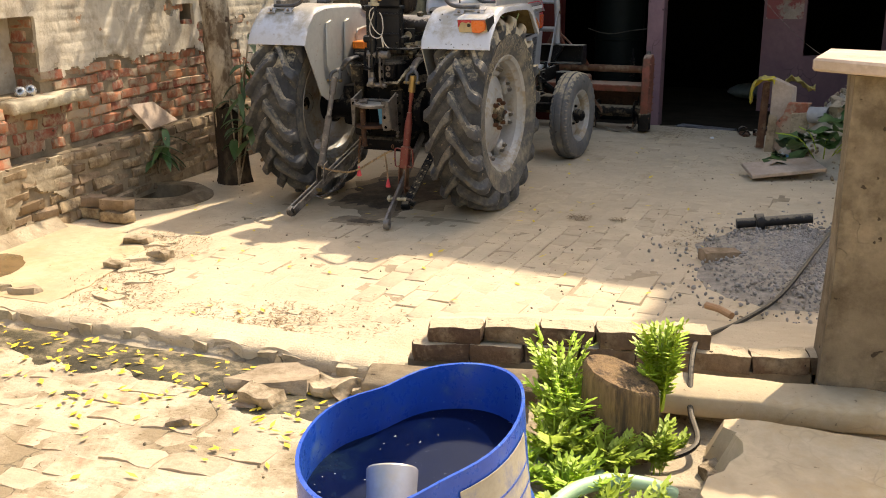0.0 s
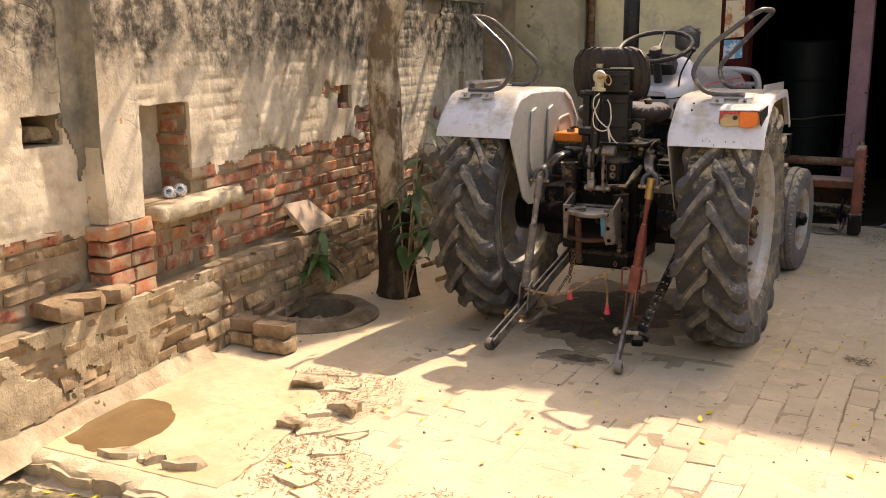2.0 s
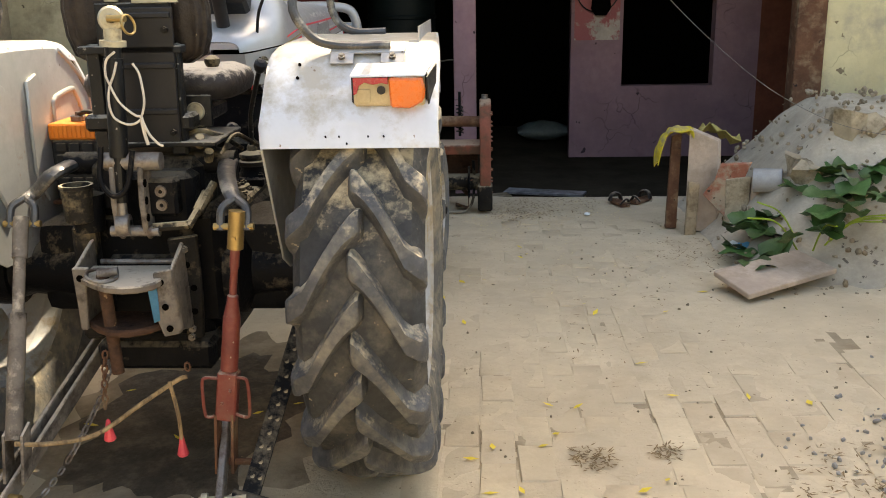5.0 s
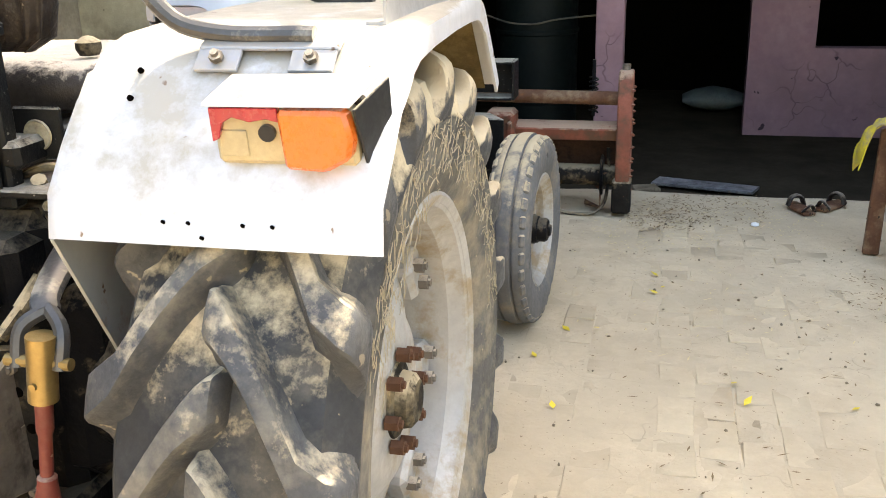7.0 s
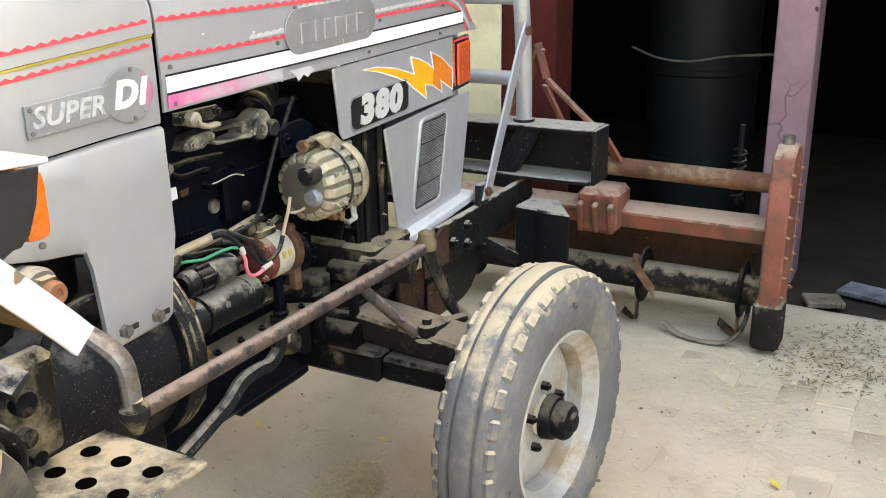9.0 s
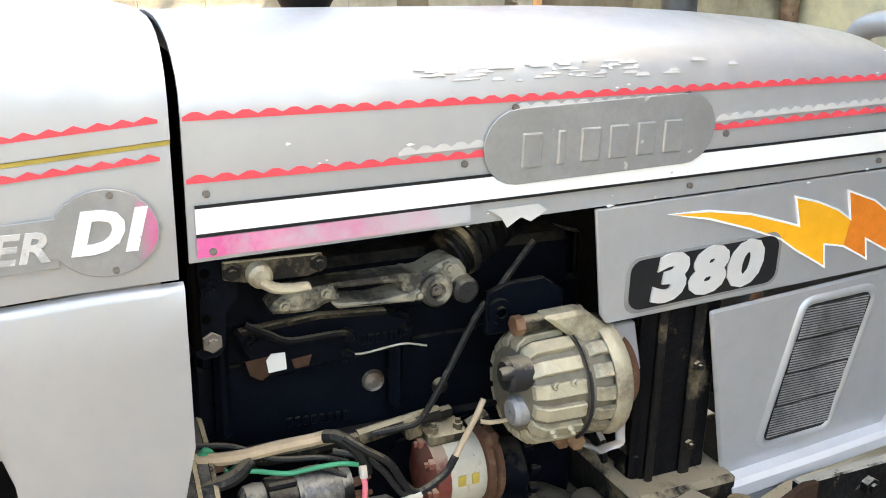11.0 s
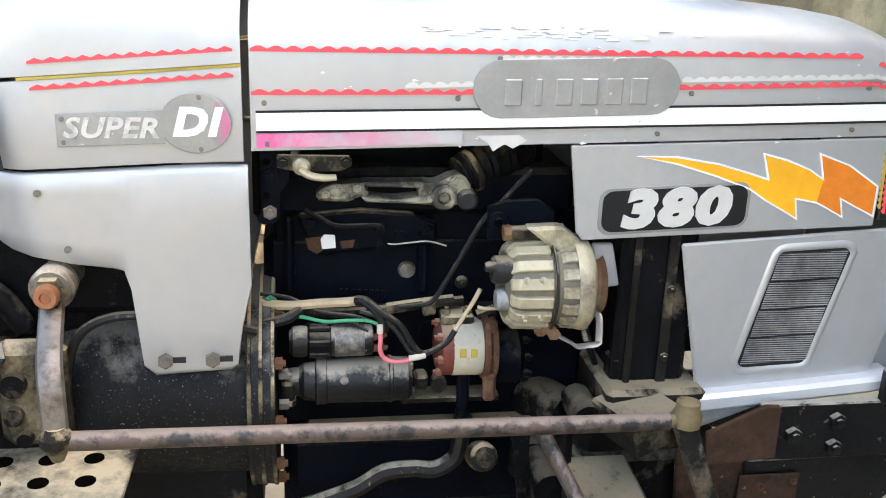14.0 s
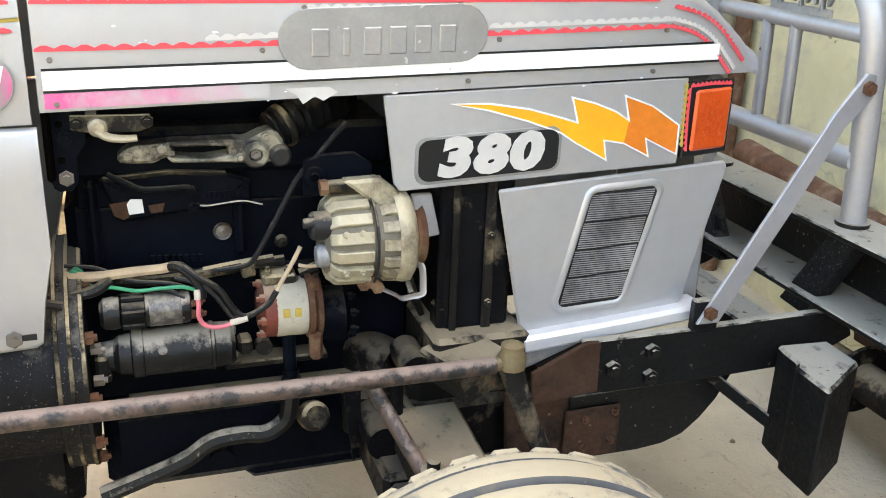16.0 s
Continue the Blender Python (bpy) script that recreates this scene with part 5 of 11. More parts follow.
        box(bm, (s * 0.2135, y + 0.017, 1.2735 + i * 0.001), (0.0050, 0.030 if i != 1 else 0.012, 0.046), bev=0.0018)
        part("raised_bar", bm, m_badge, bd, "raised worn bar of the maker's mark")
    for y, z in ((1.366, 1.252), (1.37, 1.183), (1.69, 1.262), (2.105, 1.275), (2.44, 1.288), (2.42, 1.212), (2.05, 1.203), (1.76, 1.33), (2.03, 1.335)):
        fixings("screw", m_steel, hood, [((s * 0.2105, y, z), (s, 0, 0))], 0.0045, 0.004, plain=True)

# cowl with the dashboard: flat flanks, then a straight facet that carries the key switch
COWL = [(0.2075, 1.330), (0.209, 1.20), (0.209, 1.05), (0.2065, 0.980), (0.199, 0.950), (0.160, 0.862), (0.120, 0.778), (0.096, 0.745), (0.070, 0.736)]


def cowl_seam(y):
    """Height of the seam between the upper and the lower cowl."""
    return 1.314 - 0.080 * (1.33 - y)


def cowl_foot(y):
    return 1.152 - 0.052 * max(0.0, 1.25 - y) + 0.075 * max(0.0, 0.96 - y)


bm, grid = B(), []
for f, k in ((0.0, 0.994), (0.05, 1.0), (0.5, 1.004), (0.95, 1.0), (1.0, 0.994)):
    row = []
    for x, y in COWL:
        lean = 0.045 * (1 - f) * max(0.0, (0.97 - y) / 0.23)
        row.append((x * k, y + lean, cowl_foot(y) + (cowl_seam(y) - 0.004 - cowl_foot(y)) * f))
    grid.append(row + [(-x, y, z) for x, y, z in row[::-1]])
sheet(bm, grid, 0.005)
cowl = part("cowl", bm, m_silver, tractor, "silver dashboard cowl", sharp=24)
bm, grid = B(), []
TOPS = [(1.330, 0.208, 1.436), (1.20, 0.209, 1.468), (1.09, 0.208, 1.500), (1.02, 0.206, 1.522), (0.985, 0.204, 1.500), (0.940, 0.197, 1.425), (0.905, 0.183, 1.386), (0.862, 0.162, 1.372), (0.80, 0.132, 1.350), (0.755, 0.104, 1.330), (0.737, 0.078, 1.308)]
for y, wx, zt in TOPS:
    row = []
    for k in range(17):
        a = math.pi * k / 16
        c = math.cos(a)
        z0 = cowl_seam(y) + 0.003
        row.append((wx * math.copysign(abs(c) ** 0.55, c), y, z0 + (zt - z0) * math.sin(a) ** 0.66))
    grid.append(row)
sheet(bm, grid, 0.005)
part("upper_cowl", bm, m_silver, cowl, sharp=30)
bm = B()
plate(bm, [(0.078, 0.737, 1.282), (0.06, 0.737, 1.306), (-0.06, 0.737, 1.306), (-0.078, 0.737, 1.282)], (0, 0.004, 0))
part("end_cap", bm, m_silver, cowl)
for s in (1, -1):
    bm = B()
    ring = [(s * x * 1.001, y, cowl_seam(y) - 0.003) for x, y in COWL[:4]]
    for a, b in zip(ring, ring[1:]):
        plate(bm, [a, b, (b[0], b[1], b[2] + 0.005), (a[0], a[1], a[2] + 0.005)], (s * 0.002, 0, 0))
    part("seam_strip", bm, m_yline, cowl, "thin yellow seam strip")
for s in (1, -1):
    for y0, y1, dz, kx in ((1.00, 1.318, 0.026, 0.2128), (1.00, 1.318, -0.016, 0.2110)):
        bm, n = B(), 13
        for i in range(n):
            a, b = y0 + (y1 - y0) * i / n, y0 + (y1 - y0) * (i + 1) / n
            za, zb = cowl_seam(a) + dz, cowl_seam(b) + dz
            plate(bm, [(s * kx, a, za - 0.003), (s * kx, b, zb - 0.003), (s * kx, b, zb + 0.001), (s * kx, (a + b) / 2, (za + zb) / 2 + 0.006), (s * kx, a, za + 0.001)], (s * 0.0012, 0, 0))
        part("red_scallop_trim", bm, m_redline, cowl)

# black plates added to keep the gap behind the cowl dark
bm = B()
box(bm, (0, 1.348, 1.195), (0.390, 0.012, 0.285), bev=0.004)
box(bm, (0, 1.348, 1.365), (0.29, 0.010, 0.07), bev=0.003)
part("bulkhead", bm, m_black, cowl, "black filler closing the gap between cowl and bonnet")
# lower skirt of the cowl
for s in (1, -1):
    bm = B()
    rear = lambda y: 0.207 if y > 0.975 else 0.207 - (0.975 - y) * 0.50
    low = [(0.838, 1.142), (0.860, 1.085), (0.899, 1.017), (0.915, 1.004), (0.939, 0.994), (1.038, 0.971), (1.105, 0.962), (1.122, 0.957), (1.130, 0.944), (1.144, 0.775), (1.150, 0.763), (1.163, 0.757), (1.295, 0.764), (1.308, 0.772), (1.313, 0.84), (1.318, 0.885), (1.330, 0.925), (1.337, 0.96), (1.340, 1.0), (1.334, 1.148)]
    foot_at = lambda y: cowl_foot(y) - 0.006
    rows = []
    steps = [0.838, 0.86, 0.899, 0.939, 0.975, 1.0, 1.038, 1.075, 1.105, 1.122, 1.132, 1.144, 1.163, 1.20, 1.25, 1.295, 1.308, 1.318, 1.330, 1.336]
    for y in steps:
        zl = 0.0
        for (ya, za), (yb, zb) in zip(low[:14], low[1:14]):
            if ya <= y <= yb:
                zl = za + (zb - za) * (y - ya) / max(1e-6, yb - ya)
        if y > 1.308:
            zl = 0.80 + (y - 1.308) * 4.5
        zt = foot_at(y)
        rows.append([(s * (rear(y) - e), y, zl + (zt - zl) * f) for f, e in ((0.0, 0.010), (0.012, 0.003), (0.03, 0.0), (0.25, 0.0), (0.5, -0.001), (0.75, 0.0), (0.965, 0.0), (0.985, 0.003), (1.0, 0.010))])
    sheet(bm, rows, 0.004)
    sk = part("skirt", bm, m_silver, cowl, "silver side skirt with two slotted bolts", sharp=50)
    fixings("slot_bolt", m_steel, sk, [((s * 0.208, y - 0.008, 0.79), (s, 0, 0)) for y in (1.19, 1.272)], 0.014, 0.009)
    for y in (1.19, 1.272):
        bm = B()
        box(bm, (s * 0.2075, y + 0.012, 0.79), (0.002, 0.03, 0.012), bev=0.0008)
        part("slot", bm, m_blackplastic, sk)
    fixings("screw", m_steel, sk, [((s * 0.209, y, z), (s, 0, 0)) for y, z in ((0.994, 1.099), (1.034, 1.001))], 0.006, 0.006, plain=True)

# plates: badge with letters
def text_mesh(name, body, size, depth, shear=0.0, spacing=1.0, bold=0.0):
    cu = bpy.data.curves.new(name, "FONT")
    cu.body, cu.size, cu.extrude, cu.shear, cu.space_character = body, size, depth, shear, spacing
    cu.align_x, cu.align_y, cu.resolution_u = "CENTER", "CENTER", 3
    cu.offset = bold
    ob = bpy.data.objects.new(name, cu)
    scene.collection.objects.link(ob)
    me = bpy.data.meshes.new_from_object(ob.evaluated_get(bpy.context.evaluated_depsgraph_get()))
    bpy.data.objects.remove(ob)
    me.name = name
    return me


def text_part(name, body, size, mat, parent, y, z, x, depth=0.0015, shear=0.0, bold=0.0, wide=1.0, tilt=0.0, spacing=1.0):
    me = text_mesh(name, body, size, depth, shear, spacing, bold)
    me.materials.clear()
    me.materials.append(mat)
    # letters stand on the right side: local x runs along +y
    m = Matrix.Translation((x, y, z)) @ Matrix(((0, 0, 1, 0), (wide, 0, 0, 0), (0, 1, 0, 0), (0, 0, 0, 1))) @ Matrix.Rotation(radians(tilt), 4, "Z")
    return part(name, me, None, parent, m=m)


bm = B()
ring = [(1.035, 1.178), (1.035, 1.232), (1.205, 1.240)] + [(1.255 + 0.058 * math.cos(a), 1.218 + 0.050 * math.sin(a)) for a in [radians(150 - 15 * i) for i in range(21)]] + [(1.205, 1.184)]
plate(bm, [(0.2128, y, z) for y, z in ring], (0.002, 0, 0), bev=0.0006)
bd = part("badge", bm, m_badge, cowl, "dull badge reading super DI")
text_part("lettering", "SUPER", 0.046, m_wornletter, bd, 1.119, 1.2085, 0.2155, shear=0.25, wide=1.13, bold=0.0012, spacing=1.05)
text_part("lettering", "DI", 0.064, m_white, bd, 1.253, 1.218, 0.2155, shear=0.25, wide=1.1, bold=0.003, spacing=1.1)
bm = B()
arc = [(1.255 + 0.055 * math.cos(a), 1.218 + 0.047 * math.sin(a)) for a in [radians(52 - 10.4 * i) for i in range(11)]]
plate(bm, [(0.2149, y, z) for y, z in arc + [(1.282, 1.19), (1.278, 1.218), (1.284, 1.245)]], (0.0006, 0, 0))
part("pink_smear", bm, m_pinkspot, bd)
fixings("screw", m_steel, bd, [((0.2148, y, z), (1, 0, 0)) for y, z in ((1.045, 1.186), (1.045, 1.224), (1.262, 1.261), (1.262, 1.175))], 0.004, 0.004, plain=True)

# side panels under the bonnet: model panel, head lamp, louvred panel
for s in (1, -1):
    bm = B()
    plate(bm, [(s * 0.198, y, z) for y, z in ((1.897, 1.180), (1.918, 1.02), (1.93, 1.004), (2.50, 1.026), (2.505, 1.196))], (s * 0.007, 0, 0), bev=0.002)
    mp = part("model_panel", bm, m_silver, hood, "silver side panel with a model number and flame decal")
    bm = B()
    rr = []
    for cy, cz, a0 in ((2.222, 1.048, -90), (2.222, 1.092, 0), (1.978, 1.080, 90), (1.978, 1.036, 180)):
        rr += [(cy + 0.022 * math.cos(radians(a0 + 22.5 * i)), cz + 0.022 * math.sin(radians(a0 + 22.5 * i))) for i in range(5)]
    plate(bm, [(s * 0.2052, y, z) for y, z in rr], (s * 0.002, 0, 0), bev=0.0006)
    nb = part("number_plate", bm, m_badge, mp, "rounded badge with the number 380")
    bm = B()
    cyy, czz = 2.10, 1.064
    plate(bm, [(s * 0.2074, cyy + (y - cyy) * 0.955, czz + (z - czz) * 0.88) for y, z in rr], (s * 0.001, 0, 0))
    part("black_field", bm, m_blackvinyl, nb)
    if s == 1:
        text_part("lettering", "380", 0.092, m_letter, nb, 2.098, 1.063, 0.209, shear=0.16, wide=1.34, tilt=2, bold=0.0058, spacing=1.13)
    flame = [(2.024, 1.161), (2.094, 1.159), (2.175, 1.146), (2.242, 1.127), (2.275, 1.117), (2.260, 1.165), (2.307, 1.153), (2.352, 1.136), (2.383, 1.117), (2.370, 1.165), (2.430, 1.144), (2.493, 1.104), (2.494, 1.047), (2.458, 1.064), (2.422, 1.082), (2.431, 1.046), (2.376, 1.074), (2.332, 1.082), (2.340, 1.043), (2.272, 1.080), (2.240, 1.101), (2.173, 1.125), (2.095, 1.148)]
    bm = B()
    rim_in, rim_out = [], []
    for k, (y, z) in enumerate(flame):
        p = Vector((y, z))
        u = (p - Vector(flame[k - 1])).normalized()
        v = (Vector(flame[(k + 1) % len(flame)]) - p).normalized()
        n_ = Vector((-(u + v).y, (u + v).x))
        n_ = n_.normalized() * min(0.005, 0.0022 / max(0.3, n_.length / 2)) if n_.length > 0.05 else Vector((-u.y, u.x)) * 0.004
        rim_in.append(p - n_ * 0.4)
        rim_out.append(p + n_)
    loft(bm, [[(s * x_, q.x, q.y) for q in line] for x_, line in ((0.2052, rim_in), (0.2079, rim_in), (0.2079, rim_out), (0.2052, rim_out))], cap=False)
    part("flame_outline", bm, m_white, mp)
    bm = B()
    plate(bm, [(s * 0.2055, y, z) for y, z in flame[:9] + flame[16:]], (s * 0.0016, 0, 0))
    part("flame_decal", bm, m_bolt_y, mp, "yellow flame decal")
    bm = B()
    plate(bm, [(s * 0.2055, y, z) for y, z in flame[8:17]], (s * 0.0016, 0, 0))
    part("flame_decal", bm, m_flame, mp, "scratched orange flame tip")
    bm = B()
    plate(bm, [(s * 0.19, y, z) for y, z in ((2.508, 1.186), (2.508, 1.035), (2.612, 1.045), (2.612, 1.192))], (s * 0.014, 0, 0), bev=0.003)
    hb = part("lamp_housing", bm, m_blackvinyl, hood, "side lamp in a black housing with red trim")
    bm = B()
    plate(bm, [(s * 0.204, y, z) for y, z in ((2.522, 1.172), (2.522, 1.050), (2.603, 1.056), (2.603, 1.178))], (s * 0.010, 0, 0), bev=0.005)
    part("side_lens", bm, m_lamp_o, hb, "deep orange side lamp lens")
    for pts_, mt_, nm in (([(0, 2.517, 1.050), (0, 2.512, 1.11), (0, 2.510, 1.176)], m_redline, "red_scallop_trim"), ([(0, 2.512, 1.180), (0, 2.56, 1.184), (0, 2.604, 1.184)], m_redline, "red_scallop_trim"), ([(0, 2.506, 1.06), (0, 2.503, 1.12), (0, 2.502, 1.186)], m_yline, "cream_scallop_trim")):
        bm = B()
        line = smooth_line(pts_, 5)
        for p, q in zip(line, line[1:]):
            d = (q - p).normalized()
            nn = Vector((0, -d.z, d.y))
            plate(bm, [(s * 0.2045, v.y, v.z) for v in (p - nn * 0.003, q - nn * 0.003, q + nn * 0.001, (p + q) / 2 + nn * 0.006, p + nn * 0.001)], (s * 0.001, 0, 0))
        part(nm, bm, mt_, hb)
    # louvred panel with an embossed grille
    bm = B()
    plate(bm, [(s * 0.190, y, z) for y, z in ((2.126, 0.992), (2.618, 1.024), (2.625, 1.010), (2.56, 0.73), (2.545, 0.705), (2.19, 0.682))], (s * 0.010, 0, 0), bev=0.004)
    gp = part("grille_panel", bm, m_silver, hood, "silver radiator side panel with a meshed opening", sharp=25)
    bm = B()
    def grille_edge(grow):
        pts = []
        for cy, cz, a0 in ((2.452, 0.966, 10), (2.335, 0.960, 95), (2.284, 0.750, 185), (2.396, 0.755, 280)):
            pts += [(cy + (0.016 + grow) * math.cos(radians(a0 + k)), cz + (0.016 + grow) * math.sin(radians(a0 + k))) for k in (0, 28, 56, 84)]
        return pts
    loft(bm, [[(s * x, y, z) for y, z in grille_edge(g)] for x, g in ((0.1985, 0.016), (0.2035, 0.012), (0.2050, 0.006), (0.2035, 0.001), (0.1985, -0.002))], cap=False)
    part("grille_rim", bm, m_silver, gp, "pressed silver rim", sharp=60)
    bm = B()
    plate(bm, [(s * 0.1995, y, z) for y, z in grille_edge(0.001)], (s * 0.001, 0, 0))
    part("grille_back", bm, m_blackplastic, gp)
    for i in range(4):
        bm = B()
        f0, f1 = i / 4 + 0.01, (i + 1) / 4 - 0.015
        row = lambda f: ((2.323 - 0.052 * f, 0.972 - 0.232 * f), (2.462 - 0.055 * f, 0.978 - 0.232 * f))
        (a, b), (c, d) = row(f0), row(f1)
        plate(bm, [(s * 0.2012, *a), (s * 0.2012, *b), (s * 0.2042, *d), (s * 0.2042, *c)], (s * 0.001, 0, 0))
        part("mesh_slat", bm, m_mesh, gp, "fine grey wire mesh louvre", sharp=20)
    bm = B()
    plate(bm, [(s * 0.16, y, z) for y, z in ((2.178, 0.690), (2.36, 0.702), (2.54, 0.716), (2.60, 0.720), (2.61, 0.692), (2.545, 0.682), (2.325, 0.664), (2.186, 0.652))], (s * 0.072, 0, 0), bev=0.008)
    part("footing", bm, m_silverfoot, gp, "pale silver footing strip")
    bm = B()
    plate(bm, [(s * 0.17, y, z) for y, z in ((2.180, 0.655), (2.33, 0.668), (2.195, 0.618))], (s * 0.055, 0, 0), bev=0.003)
    part("footing_gusset", bm, m_hoodgrey, gp)

# ---- tractor: driveline, engine and chassis ----
bm = B()
box(bm, (0, 0.42, 0.595), (0.32, 1.16, 0.31), bev=0.03)
box(bm, (0, 0.02, 0.68), (0.44, 0.34, 0.40), bev=0.04)
for s in (1, -1):
    lathe(bm, [(0.001, 0.20), (0.15, 0.20), (0.15, 0.25), (0.10, 0.28), (0.085, 0.45), (0.10, 0.50), (0.12, 0.50), (0.12, 0.56), (0.001, 0.56)], (0, 0, RZ), (s, 0, 0), n=24)
gearbox = part("gearbox", bm, m_iron, tractor, "dusty gearbox and axle housing")
bm = B()
box(bm, (0, 0.60, 0.757), (0.30, 0.56, 0.035), bev=0.01)
box(bm, (0, 0.27, 0.80), (0.26, 0.20, 0.10), bev=0.02)
box(bm, (0.06, 0.565, 0.785), (0.12, 0.06, 0.025), bev=0.006)
for y in (0.55, 0.58):
    bolt(bm, (0.10, y, 0.797), (0, 0, 1), 0.011, 0.010)
for x in (-0.13, 0.13):
    for y in (0.36, 0.46, 0.56, 0.66, 0.76, 0.85):
        bolt(bm, (x, y, 0.774), (0, 0, 1), 0.011, 0.010)
lathe(bm, [(0.036, 0.77), (0.036, 0.785), (0.030, 0.788), (0.030, 0.80), (0.018, 0.803), (0.001, 0.803)], (0.095, 0.50, 0), (0, 0, 1), n=18)
bolt(bm, (0.095, 0.50, 0.803), (0, 0, 1), 0.014, 0.012)
part("gearbox_cover", bm, m_castdust, gearbox, "bolted cover thick with dust")
for s in (1, -1):
    bm = B()
    box(bm, (s * 0.31, 0.10, 0.66), (0.20, 0.34, 0.30), bev=0.05, seg=2)
    part("brake_housing", bm, m_iron, gearbox, "greasy black brake housing")
bm = B()
box(bm, (0, 0.02, 0.43), (0.36, 0.52, 0.09), bev=0.015)
box(bm, (0, 0.60, 0.46), (0.24, 0.60, 0.10), bev=0.02)
part("drawbar_frame", bm, m_iron, gearbox, "black drawbar frame under the axle")
# gear levers
bm = B()
box(bm, (0.10, 0.69, 0.790), (0.13, 0.13, 0.035), bev=0.008)
lathe(bm, [(0.060, 0.80), (0.054, 0.815), (0.048, 0.835), (0.050, 0.850), (0.001, 0.850)], (0.113, 0.69, 0), (0, 0, 1), n=24)
for y in (0.645, 0.735):
    bolt(bm, (0.15, y, 0.807), (0, 0, 1), 0.012, 0.012)
tower = part("lever_tower", bm, m_iron, gearbox, "greasy black lever tower")
bm = B()
lathe(bm, [(0.050, 0.846), (0.057, 0.850), (0.057, 0.864), (0.046, 0.868), (0.046, 0.876), (0.052, 0.880), (0.050, 0.892), (0.030, 0.900), (0.020, 0.904), (0.020, 0.918), (0.016, 0.926), (0.001, 0.926)], (0.113, 0.69, 0), (0, 0, 1), n=24)
part("lever_boot", bm, m_castdust, tower, "dust-covered rubber lever boot")
for pts, nm in (([(0.113, 0.69, 0.915), (0.118, 0.675, 0.99), (0.135, 0.625, 1.06), (0.18, 0.55, 1.17), (0.205, 0.51, 1.225)], "gear_lever"), ([(0.10, 0.76, 0.77), (0.105, 0.74, 0.91), (0.105, 0.66, 0.95), (0.10, 0.56, 0.985), (0.10, 0.50, 1.01)], "range_lever")):
    bm = B()
    pipe(bm, pts, 0.0095)
    lv = part(nm, bm, m_blackpaint, gearbox, "black bent lever with a ball knob")
    bm = B()
    d = (Vector(pts[-1]) - Vector(pts[-2])).normalized()
    lathe(bm, [(0.010, -0.012), (0.018, 0.0), (0.024, 0.018), (0.022, 0.034), (0.012, 0.044), (0.001, 0.046)], pts[-1], d, n=16)
    part("knob", bm, m_blackplastic, lv)
# foot plates with holes, brake pedals
for s in (1, -1):
    bm = B()
    box(bm, (s * 0.31, 0.86, 0.606), (0.26, 0.52, 0.010), bev=0.002)
    fp_ = part("footplate", bm, m_plate, tractor, "perforated steel footplate, dusty")
    fixings("hole", m_black, fp_, [((s * (0.23 + i * 0.075), 0.66 + k * 0.078, 0.6115), (0, 0, 1)) for i in range(3) for k in range(6)], 0.018, 0.002, plain=True)
    bm = B()
    box(bm, (s * 0.27, 0.66, 0.650), (0.11, 0.13, 0.05), rot=(0, 0, s * 6), bev=0.006)
    part("step_block", bm, m_castdust, fp_)
    bm = B()
    pipe(bm, [(s * 0.27, 0.751, 0.802), (s * 0.272, 0.80, 0.797), (s * 0.275, 0.845, 0.772), (s * 0.278, 0.874, 0.728), (s * 0.275, 0.870, 0.685), (s * 0.27, 0.845, 0.640)], 0.025, flat=0.45)
    pedal = part("pedal", bm, m_blackpaint, tractor, "worn black pedal")
    bm = B()
    plate(bm, [(s * 0.285, 0.752, 0.812), (s * 0.205, 0.80, 0.882), (s * 0.18, 0.845, 0.872), (s * 0.262, 0.838, 0.805)], (0, 0, 0.010), bev=0.002)
    plate(bm, [(s * 0.205, 0.80, 0.882), (s * 0.18, 0.845, 0.872), (s * 0.18, 0.868, 0.82), (s * 0.215, 0.85, 0.80)], (s * 0.008, 0, 0.004), bev=0.002)
    part("pedal_plate", bm, m_blackpaint, pedal)
    bm = B()
    box(bm, (s * 0.25, 0.900, 0.822), (0.055, 0.055, 0.014), rot=(30, s * 20, 20), bev=0.006)
    pipe(bm, [(s * 0.245, 0.895, 0.815), (s * 0.25, 0.875, 0.785)], 0.009, n=8)
    part("small_pad", bm, m_blackpaint, pedal)
    bm = B()
    cyl(bm, (s * 0.262, 0.826, 0.785), (s * 0.300, 0.826, 0.785), 0.012, n=10)
    part("pivot_pin", bm, m_iron, pedal)
    bm = B()
    pipe(bm, [(s * 0.15, 0.818, 0.990), (s * 0.15, 0.855, 0.934), (s * 0.15, 0.905, 0.885), (s * 0.15, 0.938, 0.835)], 0.022, n=12)
    part("pedal_shaft", bm, m_iron, tractor, "greasy black slanting pedal shaft")
    bm = B()
    box(bm, (s * 0.205, 0.955, 0.735), (0.05, 0.12, 0.20), bev=0.018)
    part("cover", bm, m_castdust, gearbox)
    for y, z, r in ((0.93, 0.765, 0.022), (0.925, 0.705, 0.017), (0.94, 0.66, 0.014)):
        bm = B()
        cyl(bm, (s * 0.222, y, z), (s * 0.246, y, z), r, n=14)
        part("plug", bm, m_iron, gearbox)
# brake rod beside the footplate
bm = B()
pipe(bm, [(0.36, 0.68, 0.825), (0.40, 0.70, 0.82), (0.415, 0.72, 0.79), (0.41, 0.76, 0.70), (0.40, 0.80, 0.62)], 0.009, n=8)
box(bm, (0.37, 0.675, 0.83), (0.05, 0.03, 0.025), bev=0.004)
part("brake_rod", bm, m_iron, tractor, "bent black brake rod")

